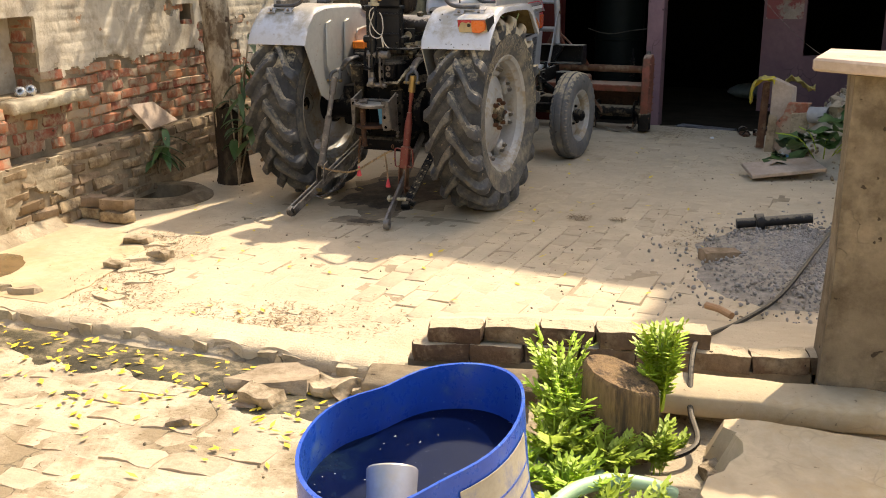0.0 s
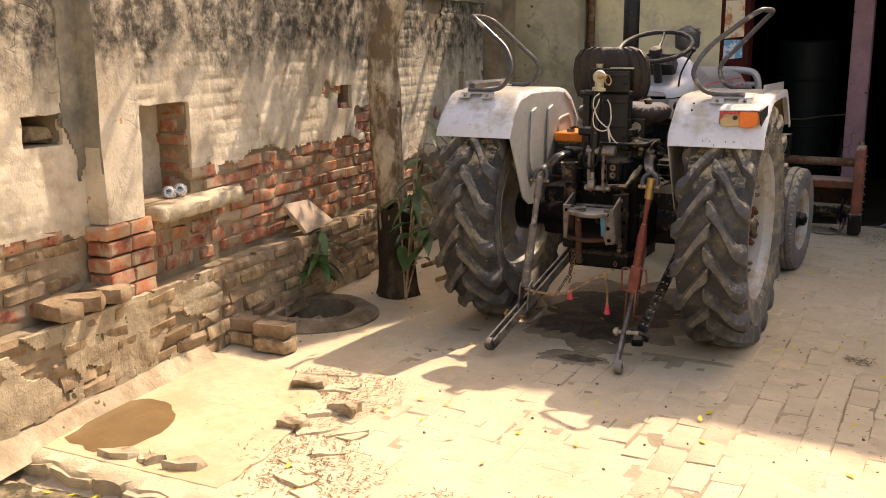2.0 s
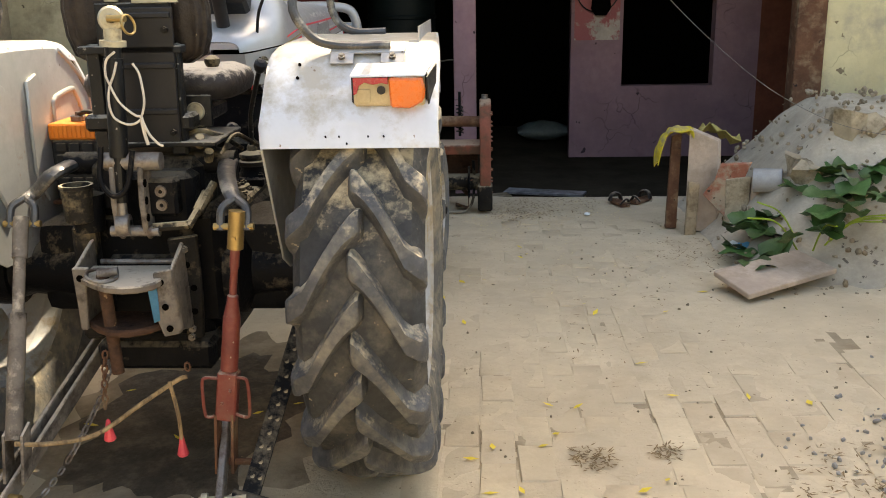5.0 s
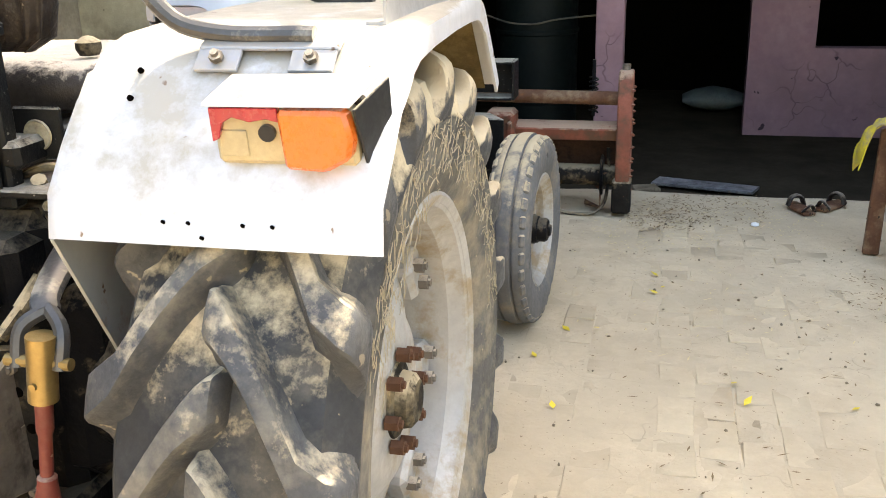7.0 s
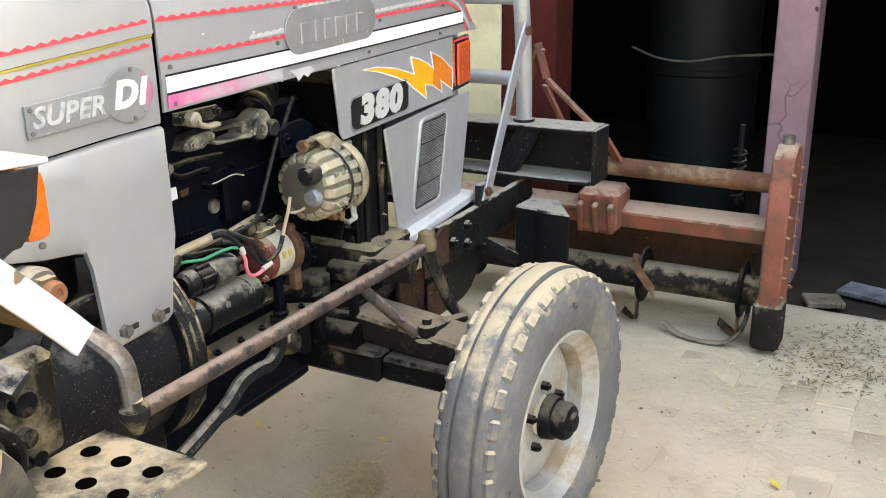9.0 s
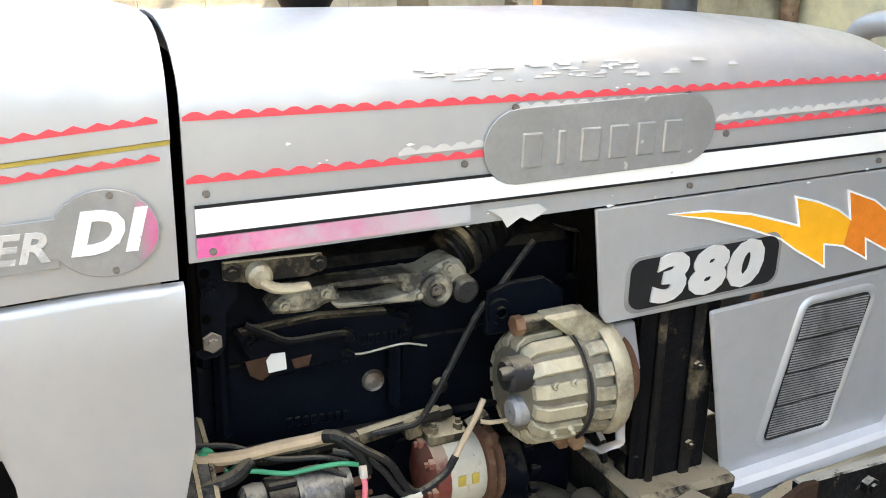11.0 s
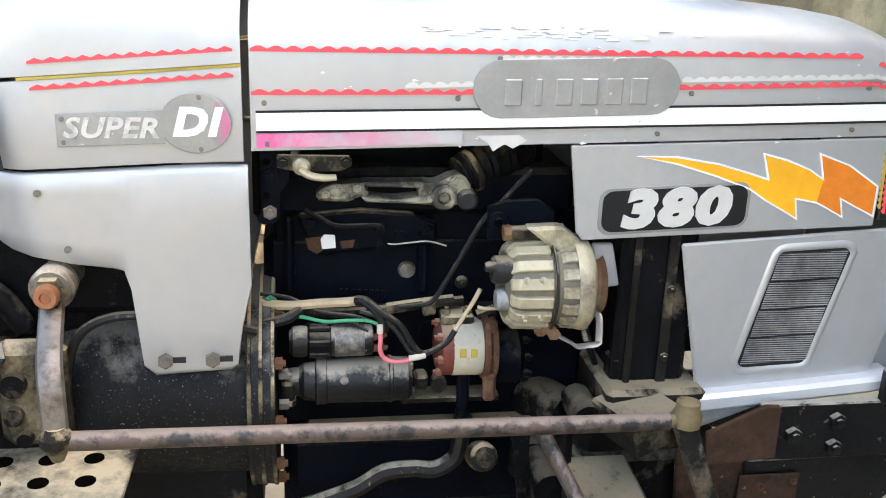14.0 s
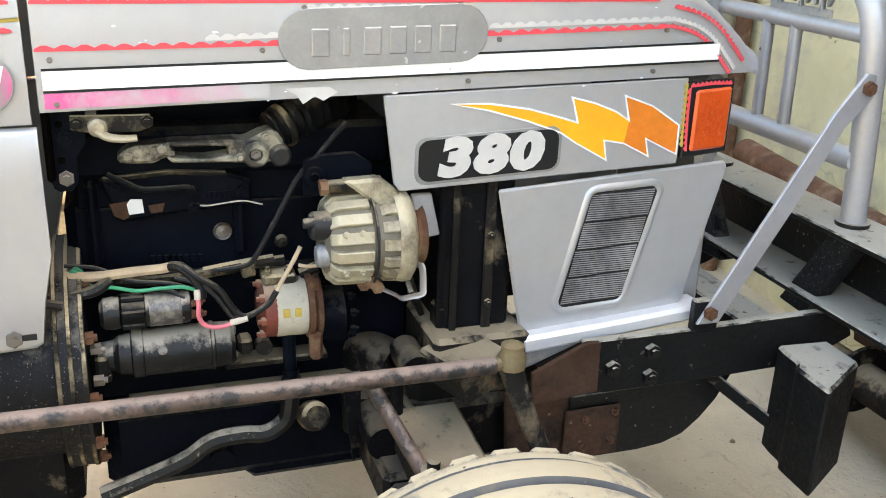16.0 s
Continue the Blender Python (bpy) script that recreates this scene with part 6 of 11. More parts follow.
# bell housing and flange
bm = B()
lathe(bm, [(0.001, 0.98), (0.165, 0.98), (0.185, 1.02), (0.198, 1.12), (0.200, 1.33), (0.001, 1.33)], (0, 0, 0.66), (0, 1, 0), n=48)
bell = part("bell_housing", bm, m_bell, tractor, "black bell housing speckled with dust")
bm = B()
lathe(bm, [(0.195, 1.318), (0.222, 1.320), (0.224, 1.342), (0.218, 1.346), (0.222, 1.350), (0.224, 1.372), (0.14, 1.374)], (0, 0, 0.66), (0, 1, 0), n=48)
fl = part("flange", bm, m_bell, bell, "dusty black bolted flange with ochre seams")
for y in (1.325, 1.346, 1.368):
    bm = B()
    lathe(bm, [(0.2235, y - 0.004), (0.2252, y - 0.003), (0.2252, y + 0.003), (0.2235, y + 0.004)], (0, 0, 0.66), (0, 1, 0), n=48)
    part("ochre_seam", bm, m_castdust, fl)
fixings("flange_bolt", m_rust, fl, [((0.21 * math.cos(0.5236 * i), 1.372, 0.66 + 0.21 * math.sin(0.5236 * i)), (0, 1, 0)) for i in range(12)], 0.013, 0.014)

# dark boxes added to block the bright ground seen past the bell housing
bm = B()
box(bm, (0, 1.02, 0.98), (0.24, 0.34, 0.30), bev=0.03)
box(bm, (0, 0.93, 0.86), (0.20, 0.24, 0.14), bev=0.02)
part("steering_housing", bm, m_iron, tractor, "greasy black filler box behind the cowl skirt")
bm = B()
box(bm, (0, 1.16, 0.47), (0.28, 0.36, 0.20), bev=0.03)
part("clutch_pan", bm, m_iron, tractor, "black filler box under the bell housing")
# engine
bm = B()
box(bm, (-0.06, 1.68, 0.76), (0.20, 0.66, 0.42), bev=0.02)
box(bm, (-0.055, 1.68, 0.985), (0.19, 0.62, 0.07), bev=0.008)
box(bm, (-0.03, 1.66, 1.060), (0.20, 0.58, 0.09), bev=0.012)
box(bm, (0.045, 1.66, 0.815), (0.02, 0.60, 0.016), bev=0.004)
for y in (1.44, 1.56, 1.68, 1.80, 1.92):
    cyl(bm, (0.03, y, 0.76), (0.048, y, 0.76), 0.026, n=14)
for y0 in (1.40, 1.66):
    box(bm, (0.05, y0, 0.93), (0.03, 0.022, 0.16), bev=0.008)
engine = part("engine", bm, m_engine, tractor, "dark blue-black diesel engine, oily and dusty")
bm = B()
box(bm, (-0.04, 1.68, 0.455), (0.22, 0.60, 0.20), bev=0.03)
box(bm, (-0.04, 1.80, 0.36), (0.18, 0.30, 0.06), bev=0.02)
cyl(bm, (0.06, 1.60, 0.42), (0.088, 1.60, 0.42), 0.022, n=12)
sump = part("sump", bm, m_engine, engine)
bm = B()
box(bm, (0.0, 1.70, 0.563), (0.22, 0.54, 0.012), bev=0.003)
part("sump_flange", bm, m_castdark, sump)
fixings("bolt", m_iron, sump, [((0.095, 1.46 + 0.08 * i, 0.569), (0, 0, 1)) for i in range(7)], 0.009, 0.008)
bm = B()
box(bm, (0.085, 1.715, 0.640), (0.05, 0.20, 0.014), bev=0.003)
part("ledge", bm, m_castdark, engine)
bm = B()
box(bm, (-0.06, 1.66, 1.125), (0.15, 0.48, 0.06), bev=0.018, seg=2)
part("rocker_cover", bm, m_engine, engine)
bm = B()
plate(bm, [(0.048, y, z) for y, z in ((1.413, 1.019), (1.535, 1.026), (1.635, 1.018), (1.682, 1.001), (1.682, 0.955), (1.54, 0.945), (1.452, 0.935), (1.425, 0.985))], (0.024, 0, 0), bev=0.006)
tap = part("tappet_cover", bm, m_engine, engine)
bm = B()
plate(bm, [(0.066, y, z) for y, z in ((1.42, 1.022), (1.535, 1.031), (1.635, 1.023), (1.638, 1.015), (1.535, 1.022), (1.425, 1.013))], (0.014, 0, 0), bev=0.002)
part("cover_lip", bm, m_castdark, tap)
bm = B()
plate(bm, [(0.0722, y, z) for y, z in ((1.430, 0.972), (1.462, 0.975), (1.465, 0.948), (1.452, 0.94), (1.436, 0.95))], (0.001, 0, 0))
part("rust_patch", bm, m_darkrust, tap)
bm = B()
plate(bm, [(0.0722, y, z) for y, z in ((1.495, 0.965), (1.525, 0.968), (1.52, 0.952), (1.50, 0.95))], (0.001, 0, 0))
part("rust_patch", bm, m_darkrust, tap)
bm = B()
plate(bm, [(0.0725, y, z) for y, z in ((1.459, 0.970), (1.466, 0.979), (1.486, 0.978), (1.488, 0.952), (1.462, 0.950))], (0.0018, 0, 0), bev=0.0005)
part("white_sticker", bm, m_white, engine, "small white tag")
fixings("bolt", m_engine, tap, [((0.072, y, z), (1, 0, 0)) for y, z in ((1.575, 0.992), (1.576, 0.958), (1.44, 1.0), (1.665, 0.985))], 0.011, 0.012)
bm = B()
box(bm, (0, 0, 0), (0.005, 0.0085, 0.014), bev=0.0015)
MARK = mesh_of("cast_mark", bm, m_engine)
for i in range(8):
    part("cast_mark", MARK, None, engine, m=pose(0.042, 1.498 + 0.0122 * i, 0.850 - 0.0007 * i))
for i in range(6):
    part("cast_mark", MARK, None, tap, m=pose(0.073, 1.603 + 0.0105 * i, 0.978))
bm = B()
lathe(bm, [(0.001, 0.004), (0.013, 0.002), (0.016, 0.006), (0.018, 0.0)], (0.042, 1.628, 0.895), (1, 0, 0), n=18)
part("core_plug", bm, m_steel, engine)
bm = B()
lathe(bm, [(0.001, 0.012), (0.010, 0.010), (0.014, 0.0)], (0.042, 1.739, 0.866), (1, 0, 0), n=14)
part("core_plug", bm, m_castdark, engine)
# aluminium intake manifold with an open slot, its boss and rubber elbow
bm = B()
ZI = -0.004
plate(bm, [(0.095, y, z + ZI) for y, z in ((1.453, 1.084), (1.449, 1.070), (1.470, 1.067), (1.513, 1.066), (1.526, 1.076), (1.546, 1.074), (1.542, 1.098), (1.533, 1.101), (1.50, 1.098), (1.476, 1.097))], (0.05, 0, 0), bev=0.006)
plate(bm, [(0.10, y, z + ZI) for y, z in ((1.530, 1.102), (1.540, 1.094), (1.638, 1.091), (1.652, 1.090), (1.646, 1.102))], (0.044, 0, 0), bev=0.003)
plate(bm, [(0.10, y, z + ZI) for y, z in ((1.530, 1.078), (1.549, 1.075), (1.590, 1.071), (1.631, 1.075), (1.652, 1.078), (1.651, 1.062), (1.631, 1.064), (1.539, 1.068))], (0.052, 0, 0), bev=0.003)
plate(bm, [(0.09, y, z + ZI) for y, z in ((1.640, 1.103), (1.634, 1.088), (1.640, 1.063), (1.655, 1.058), (1.711, 1.058), (1.728, 1.070), (1.735, 1.092), (1.718, 1.116), (1.700, 1.115), (1.664, 1.098))], (0.056, 0, 0), bev=0.007)
cast = part("intake_manifold", bm, m_intake, engine, "flaking aluminium-painted intake manifold with an open slot")
bm = B()
lathe(bm, [(0.012, 0.0), (0.024, 0.0), (0.024, 0.008), (0.020, 0.012), (0.012, 0.012), (0.010, 0.004), (0.001, 0.004)], (0.146, 1.681, 1.072), (1, 0, 0), n=24)
part("boss", bm, m_intake, cast)
fixings("bolt", m_intake, cast, [((0.145, 1.468, 1.078), (1, 0, 0)), ((0.145, 1.524, 1.088), (1, 0, 0)), ((0.145, 1.700, 1.102), (1, 0, 0)), ((0.145, 1.655, 1.068), (1, 0, 0))], 0.008, 0.006)
fixings("bolt", m_steel, cast, [((0.150, 1.681, 1.072), (1, 0, 0))], 0.009, 0.004)
bm = B()
lathe(bm, [(0.001, 0.012), (0.014, 0.012), (0.019, 0.008), (0.020, -0.02)], (0.150, 1.724, 1.068), (1, 0, 0), n=20)
part("sender_cap", bm, m_blackplastic, cast)
bm = B()
pipe(bm, [(0.105, 1.715, 1.100), (0.095, 1.745, 1.112), (0.075, 1.79, 1.126), (0.03, 1.85, 1.135)], lambda t: 0.036 + 0.0025 * math.sin(t * 60), n=20, step=8)
elbow = part("elbow", bm, m_iron, cast, "dirty ribbed rubber elbow")
bm = B()
lathe(bm, [(0.037, -0.006), (0.041, -0.005), (0.041, 0.005), (0.037, 0.006)], (0.098, 1.738, 1.109), (-0.3, 0.85, 0.35), n=24)
part("hose_clamp", bm, m_castdust, elbow)
# mounting bracket and bonnet latch
bm = B()
plate(bm, [(0.162, y, z) for y, z in ((1.347, 1.165), (1.341, 1.065), (1.349, 1.034), (1.358, 1.028), (1.378, 1.030), (1.388, 1.044), (1.389, 1.085), (1.405, 1.108), (1.408, 1.165))], (0.006, 0, 0), bev=0.0015)
br = part("bracket", bm, m_engine, tractor, "blue-black mounting bracket")
fixings("bolt", m_hitchdust, br, [((0.168, 1.370, 1.052), (1, 0, 0))], 0.013, 0.007)
fixings("bolt", m_engine, br, [((0.168, 1.371, 1.118), (1, 0, 0))], 0.014, 0.007)
fixings("hole", m_black, br, [((0.1685, 1.365, 1.082), (1, 0, 0)), ((0.1685, 1.366, 1.142), (1, 0, 0))], 0.006, 0.0015, plain=True)
bm = B()
plate(bm, [(0.182, y, z) for y, z in ((1.384, 1.160), (1.508, 1.158), (1.507, 1.136), (1.490, 1.130), (1.415, 1.130), (1.384, 1.137))], (0.007, 0, 0), bev=0.0015)
latch = part("latch_plate", bm, m_castdust, br, "dusty latch plate under the bonnet")
fixings("bolt", m_castdark, latch, [((0.189, y, 1.147), (1, 0, 0)) for y in (1.394, 1.502)], 0.011, 0.006)
bm = B()
lathe(bm, [(0.001, 0.022), (0.010, 0.022), (0.015, 0.016), (0.016, 0.0)], (0.189, 1.426, 1.142), (1, 0, 0), n=18)
pipe(bm, [(0.205, 1.424, 1.138), (0.208, 1.440, 1.128), (0.208, 1.462, 1.124), (0.206, 1.484, 1.124)], lambda t: 0.0125 - 0.003 * t, n=12, flat=0.55)
part("latch_handle", bm, m_alu, latch, "bare aluminium bonnet latch")

# alternator
AX, AY, AZ = 0.172, 1.790, 0.910
bm = B()
lathe(bm, [(0.001, 0.0), (0.05, 0.0), (0.070, 0.010), (0.076, 0.03), (0.078, 0.084), (0.072, 0.086), (0.072, 0.092), (0.078, 0.094), (0.078, 0.135), (0.070, 0.145), (0.03, 0.15), (0.001, 0.15)], (AX, AY, AZ), (0, 1, 0), n=40)
alt = part("alternator", bm, m_altcore, tractor, "finned aluminium alternator, yellowed with dust")
for y0, ln, n_, kk in ((0.006, 0.076, 15, 0.0), (0.095, 0.040, 15, 0.5)):
    bm = B()
    plate(bm, [(-0.0115, y0, 0.050), (-0.0115, y0, 0.072), (-0.0115, y0 + 0.014, 0.084), (-0.0115, y0 + ln, 0.0865), (-0.0115, y0 + ln, 0.055)], (0.021, 0, 0), bev=0.0016)
    FIN = mesh_of("fin", bm, m_alu)
    for i in range(n_):
        part("fin", FIN, None, alt, m=Matrix.Translation((AX, AY, AZ)) @ Matrix.Rotation(2 * math.pi * (i + kk) / n_, 4, "Y"))
bm = B()
pipe(bm, [(AX + 0.088 * math.sin(a), AY + 0.088, AZ + 0.088 * math.cos(a)) for a in [-1.2 + 0.2 * i for i in range(21)]], 0.003, n=6, smooth=False)
part("clamp_wire", bm, m_blackplastic, alt)
for y in (0.03, 0.06):
    fixings("bolt", m_alu, alt, [((AX + 0.087 * math.sin(a), AY + y, AZ + 0.087 * math.cos(a)), (math.sin(a), 0, math.cos(a))) for a in (1.15, 2.0)], 0.006, 0.006)
bm = B()
sheet(bm, [[(AX + r * math.sin(a), AY + y, AZ + r * math.cos(a)) for y, r in ((0.128, 0.091), (0.140, 0.094), (0.155, 0.092), (0.164, 0.080), (0.166, 0.055))] for a in [-2.2 + 0.22 * i for i in range(22)]], 0.005)
part("front_bracket", bm, m_alu, alt, "smooth aluminium end bracket", sharp=50)
bm = B()
plate(bm, [(AX - 0.004, AY + y, AZ + z) for y, z in ((0.035, 0.118), (0.105, 0.120), (0.150, 0.085), (0.158, 0.06), (0.135, 0.055), (0.098, 0.068))], (0.034, 0, 0), bev=0.006)
part("top_mount", bm, m_alu, alt)
for dx, y0, y1, dz, r, mt in ((0.032, -0.026, 0.01, 0.040, 0.026, m_blackplastic), (0.045, -0.040, -0.02, 0.050, 0.010, m_blackplastic), (0.036, -0.016, 0.01, -0.016, 0.022, m_hoodgrey)):
    bm = B()
    lathe(bm, [(0.001, y0), (r * 0.8, y0), (r, y0 + 0.006), (r, y1)], (AX + dx, AY, AZ + dz), (0, 1, 0), n=18)
    part("end_cap", bm, mt, alt)
bm = B()
lathe(bm, [(0.03, 0.166), (0.056, 0.167), (0.050, 0.175), (0.050, 0.181), (0.058, 0.190), (0.03, 0.192)], (AX, AY, AZ), (0, 1, 0), n=32)
part("pulley", bm, m_rust, alt, "rusty pulley")
bm = B()
plate(bm, [(0.128, y, z) for y, z in ((1.766, 1.05), (1.80, 1.062), (1.86, 1.064), (1.895, 1.040), (1.893, 1.005), (1.80, 0.985), (1.767, 0.985))], (0.012, 0, 0), bev=0.002)
part("bracket", bm, m_engine, alt)
bm = B()
lathe(bm, [(0.008, 0.012), (0.009, 0.006), (0.018, 0.005), (0.020, 0.0)], (0.140, 1.786, 1.022), (1, 0, 0), n=18)
part("bracket_washer", bm, m_engine, alt)
bm = B()
cyl(bm, (0.180, 1.800, 1.013), (0.180, 1.900, 1.017), 0.0125, n=14)
part("pivot_bolt", bm, m_castdark, alt)
bm = B()
cyl(bm, (0.180, 1.788, 1.0125), (0.180, 1.802, 1.013), 0.015, n=6)
part("pivot_nut", bm, m_rust, alt)
bm = B()
pipe(bm, [(0.20, 1.872, 0.828), (0.20, 1.925, 0.800), (0.195, 1.940, 0.788), (0.19, 1.960, 0.787), (0.19, 1.982, 0.790), (0.185, 1.986, 0.800), (0.18, 1.984, 0.842), (0.16, 1.975, 0.846)], 0.008, n=8, flat=0.45, step=4)
part("strap", bm, m_tube, alt, "bent steel adjuster strap")
for p in ((0.205, 1.862, 0.832), (0.205, 1.888, 0.824), (0.215, 1.875, 0.84)):
    bm = B()
    cyl(bm, (p[0] - 0.03, p[1], p[2]), (p[0] + 0.012, p[1], p[2]), 0.013, n=6)
    part("adjuster_bolt", bm, m_rust, alt)
bm = B()
plate(bm, [(0.172, 1.958, 0.990), (0.172, 1.998, 0.990), (0.172, 2.018, 0.905), (0.172, 1.975, 0.900)], (0.010, 0, 0), bev=0.003)
part("fan_guard_arm", bm, m_tube, alt, "bent grey guard strap")
bm = B()
for k in range(3):
    a0 = k * 2.1
    vs = box(bm, (0.0, 1.985, 0.12), (0.09, 0.012, 0.20), rot=(0, 0, 25), bev=0.003)
    bmesh.ops.transform(bm, matrix=Matrix.Translation((-0.04, 0, 0.86)) @ Matrix.Rotation(a0, 4, "Y"), verts=vs)
lathe(bm, [(0.001, 1.95), (0.05, 1.95), (0.05, 2.0), (0.001, 2.0)], (-0.04, 0, 0.86), (0, 1, 0), n=20)
part("fan", bm, m_blackpaint, engine)

bm = B()
pipe(bm, [(0.17, 1.00, 0.74), (0.19, 1.03, 0.83), (0.185, 1.09, 0.865), (0.18, 1.18, 0.862), (0.18, 1.28, 0.845), (0.17, 1.34, 0.825)], 0.009, n=8)
part("cable", bm, m_wire, tractor, "black cable looped over the bell housing")
# starter motor with its solenoid on top
bm = B()
lathe(bm, [(0.001, 1.384), (0.020, 1.384), (0.026, 1.392), (0.028, 1.415), (0.036, 1.425), (0.038, 1.445), (0.045, 1.448), (0.045, 1.466), (0.043, 1.468), (0.044, 1.585), (0.046, 1.587), (0.046, 1.592), (0.043, 1.594), (0.042, 1.622), (0.036, 1.630), (0.001, 1.632)], (0.135, 0, 0.704), (0, 1, 0), n=36)
st = part("starter_motor", bm, m_blackpaint, tractor, "black starter motor with worn paint")
bm = B()
lathe(bm, [(0.001, 1.398), (0.020, 1.398), (0.028, 1.405), (0.030, 1.42), (0.028, 1.432), (0.024, 1.434), (0.025, 1.474), (0.029, 1.476), (0.030, 1.54), (0.028, 1.553), (0.018, 1.556), (0.001, 1.557)], (0.145, 0, 0.792), (0, 1, 0), n=28)
sol = part("solenoid", bm, m_blackpaint, st)
bm = B()
lathe(bm, [(0.024, 1.434), (0.027, 1.436), (0.027, 1.474), (0.024, 1.476)], (0.145, 0, 0.792), (0, 1, 0), n=24)
part("ribbed_collar", bm, m_iron, sol)
bm = B()
box(bm, (0, 1.455, 0.028), (0.012, 0.042, 0.010), bev=0.003)
RIB = mesh_of("rib", bm, m_iron)
for k in range(6):
    part("rib", RIB, None, sol, m=Matrix.Translation((0.145, 0, 0.792)) @ Matrix.Rotation(k * math.pi / 3 + 0.3, 4, "Y"))
bm = B()
lathe(bm, [(0.0301, 1.482), (0.0305, 1.484), (0.0305, 1.536), (0.0301, 1.538)], (0.145, 0, 0.792), (0, 1, 0), n=28)
part("bare_sleeve", bm, m_darktube, sol)
bm = B()
box(bm, (0.13, 1.395, 0.69), (0.07, 0.025, 0.05), bev=0.006)
box(bm, (0.150, 1.398, 0.672), (0.03, 0.022, 0.012), bev=0.002)
part("mount", bm, m_castdark, st)
fixings("terminal", m_rust, st, [((0.160, 1.557, 0.803), (0, 1, 0.2)), ((0.165, 1.557, 0.785), (0, 1, 0)), ((0.150, 1.557, 0.775), (0, 1, 0))], 0.007, 0.018)
fixings("mount_bolt", m_steel, st, [((0.165, 1.380, 0.735), (0, 1, 0)), ((0.165, 1.380, 0.672), (0, 1, 0))], 0.011, 0.016)
fixings("screw", m_steel, st, [((0.174, 1.50, 0.722), (1, 0, 0.3)), ((0.135, 1.632, 0.73), (0, 1, 0)), ((0.15, 1.632, 0.685), (0, 1, 0))], 0.008, 0.004, plain=True)
bm = B()
box(bm, (0.115, 1.652, 0.69), (0.04, 0.026, 0.03), bev=0.005)
part("spacer", bm, m_castdark, st)
bm = B()
cyl(bm, (0.10, 1.688, 0.68), (0.125, 1.688, 0.68), 0.016, n=14)
part("blanking_plug", bm, m_castdark, st)
# fuel pump, cream body between a red end and a rusty flange
FX_, FZ = 0.100, 0.752
bm = B()
lathe(bm, [(0.001, 1.680), (0.036, 1.680), (0.046, 1.686), (0.055, 1.690), (0.056, 1.713)], (FX_, 0, FZ), (0, 1, 0), n=28)
fpump = part("fuel_pump", bm, m_redpaint, tractor, "red and cream injection pump with a rusty flange")
fixings("bolt", m_rotred, fpump, [((FX_ + 0.05 * math.cos(a), 1.688, FZ + 0.05 * math.sin(a)), (0, -1, 0)) for a in (-0.9, -0.1, 0.8, 1.7)], 0.009, 0.008)
bm = B()
lathe(bm, [(0.055, 1.710), (0.057, 1.714), (0.0575, 1.765), (0.055, 1.772)], (FX_, 0, FZ), (0, 1, 0), n=32)
part("cream_band", bm, M("cream_paint", (0.50, 0.46, 0.36), 0.5, var=0.2, scale=12, bump=0.08, dirt=0.22, dcol=(0.3, 0.2, 0.12), dscale=14, spots=0.08, spotcol=(0.2, 0.15, 0.1), spotscale=50), fpump)
bm = B()
lathe(bm, [(0.048, 1.770), (0.064, 1.772), (0.066, 1.782), (0.058, 1.786), (0.064, 1.790), (0.064, 1.798), (0.05, 1.800)], (FX_, 0, FZ), (0, 1, 0), n=32)
box(bm, (FX_ + 0.04, 1.785, FZ - 0.068), (0.03, 0.024, 0.06), bev=0.006)
box(bm, (FX_ + 0.03, 1.785, FZ + 0.055), (0.03, 0.024, 0.03), bev=0.006)
part("rusty_flange", bm, m_rust, fpump)
bm = B()
lathe(bm, [(0.001, 1.80), (0.052, 1.80), (0.055, 1.812), (0.055, 1.845), (0.04, 1.858), (0.001, 1.86)], (FX_ - 0.005, 0, FZ - 0.025), (0, 1, 0), n=24)
part("drive_case", bm, m_engine, fpump)
fixings("bolt", m_engine, fpump, [((FX_ + 0.045 * math.cos(a), 1.856, FZ - 0.025 + 0.045 * math.sin(a)), (0.2, 1, 0)) for a in (-1.2, -0.4, 0.4, 1.2)], 0.008, 0.008)
bm = B()
cyl(bm, (0.125, 1.735, 0.705), (0.125, 1.737, 0.63), 0.013, n=10)
lathe(bm, [(0.001, 0.0), (0.018, 0.0), (0.020, 0.008), (0.016, 0.014), (0.016, 0.03)], (0.125, 1.738, 0.600), (0, 0, 1), n=12)
part("outlet", bm, m_engine, fpump)
bm = B()
box(bm, (FX_ - 0.005, 1.722, FZ + 0.064), (0.05, 0.065, 0.022), bev=0.005)
for y in (1.70, 1.74):
    bolt(bm, (FX_ + 0.01, y, FZ + 0.075), (0, 0, 1), 0.008, 0.008)
cyl(bm, (FX_ - 0.01, 1.765, FZ + 0.06), (FX_ - 0.01, 1.80, FZ + 0.072), 0.012, n=10)
part("top_block", bm, m_castdust, fpump)
bm = B()
for y in (1.728, 1.750):
    box(bm, (FX_ + 0.0565, y, FZ + 0.010), (0.003, 0.013, 0.018), bev=0.001)
part("plate_mark", bm, m_yline, fpump)
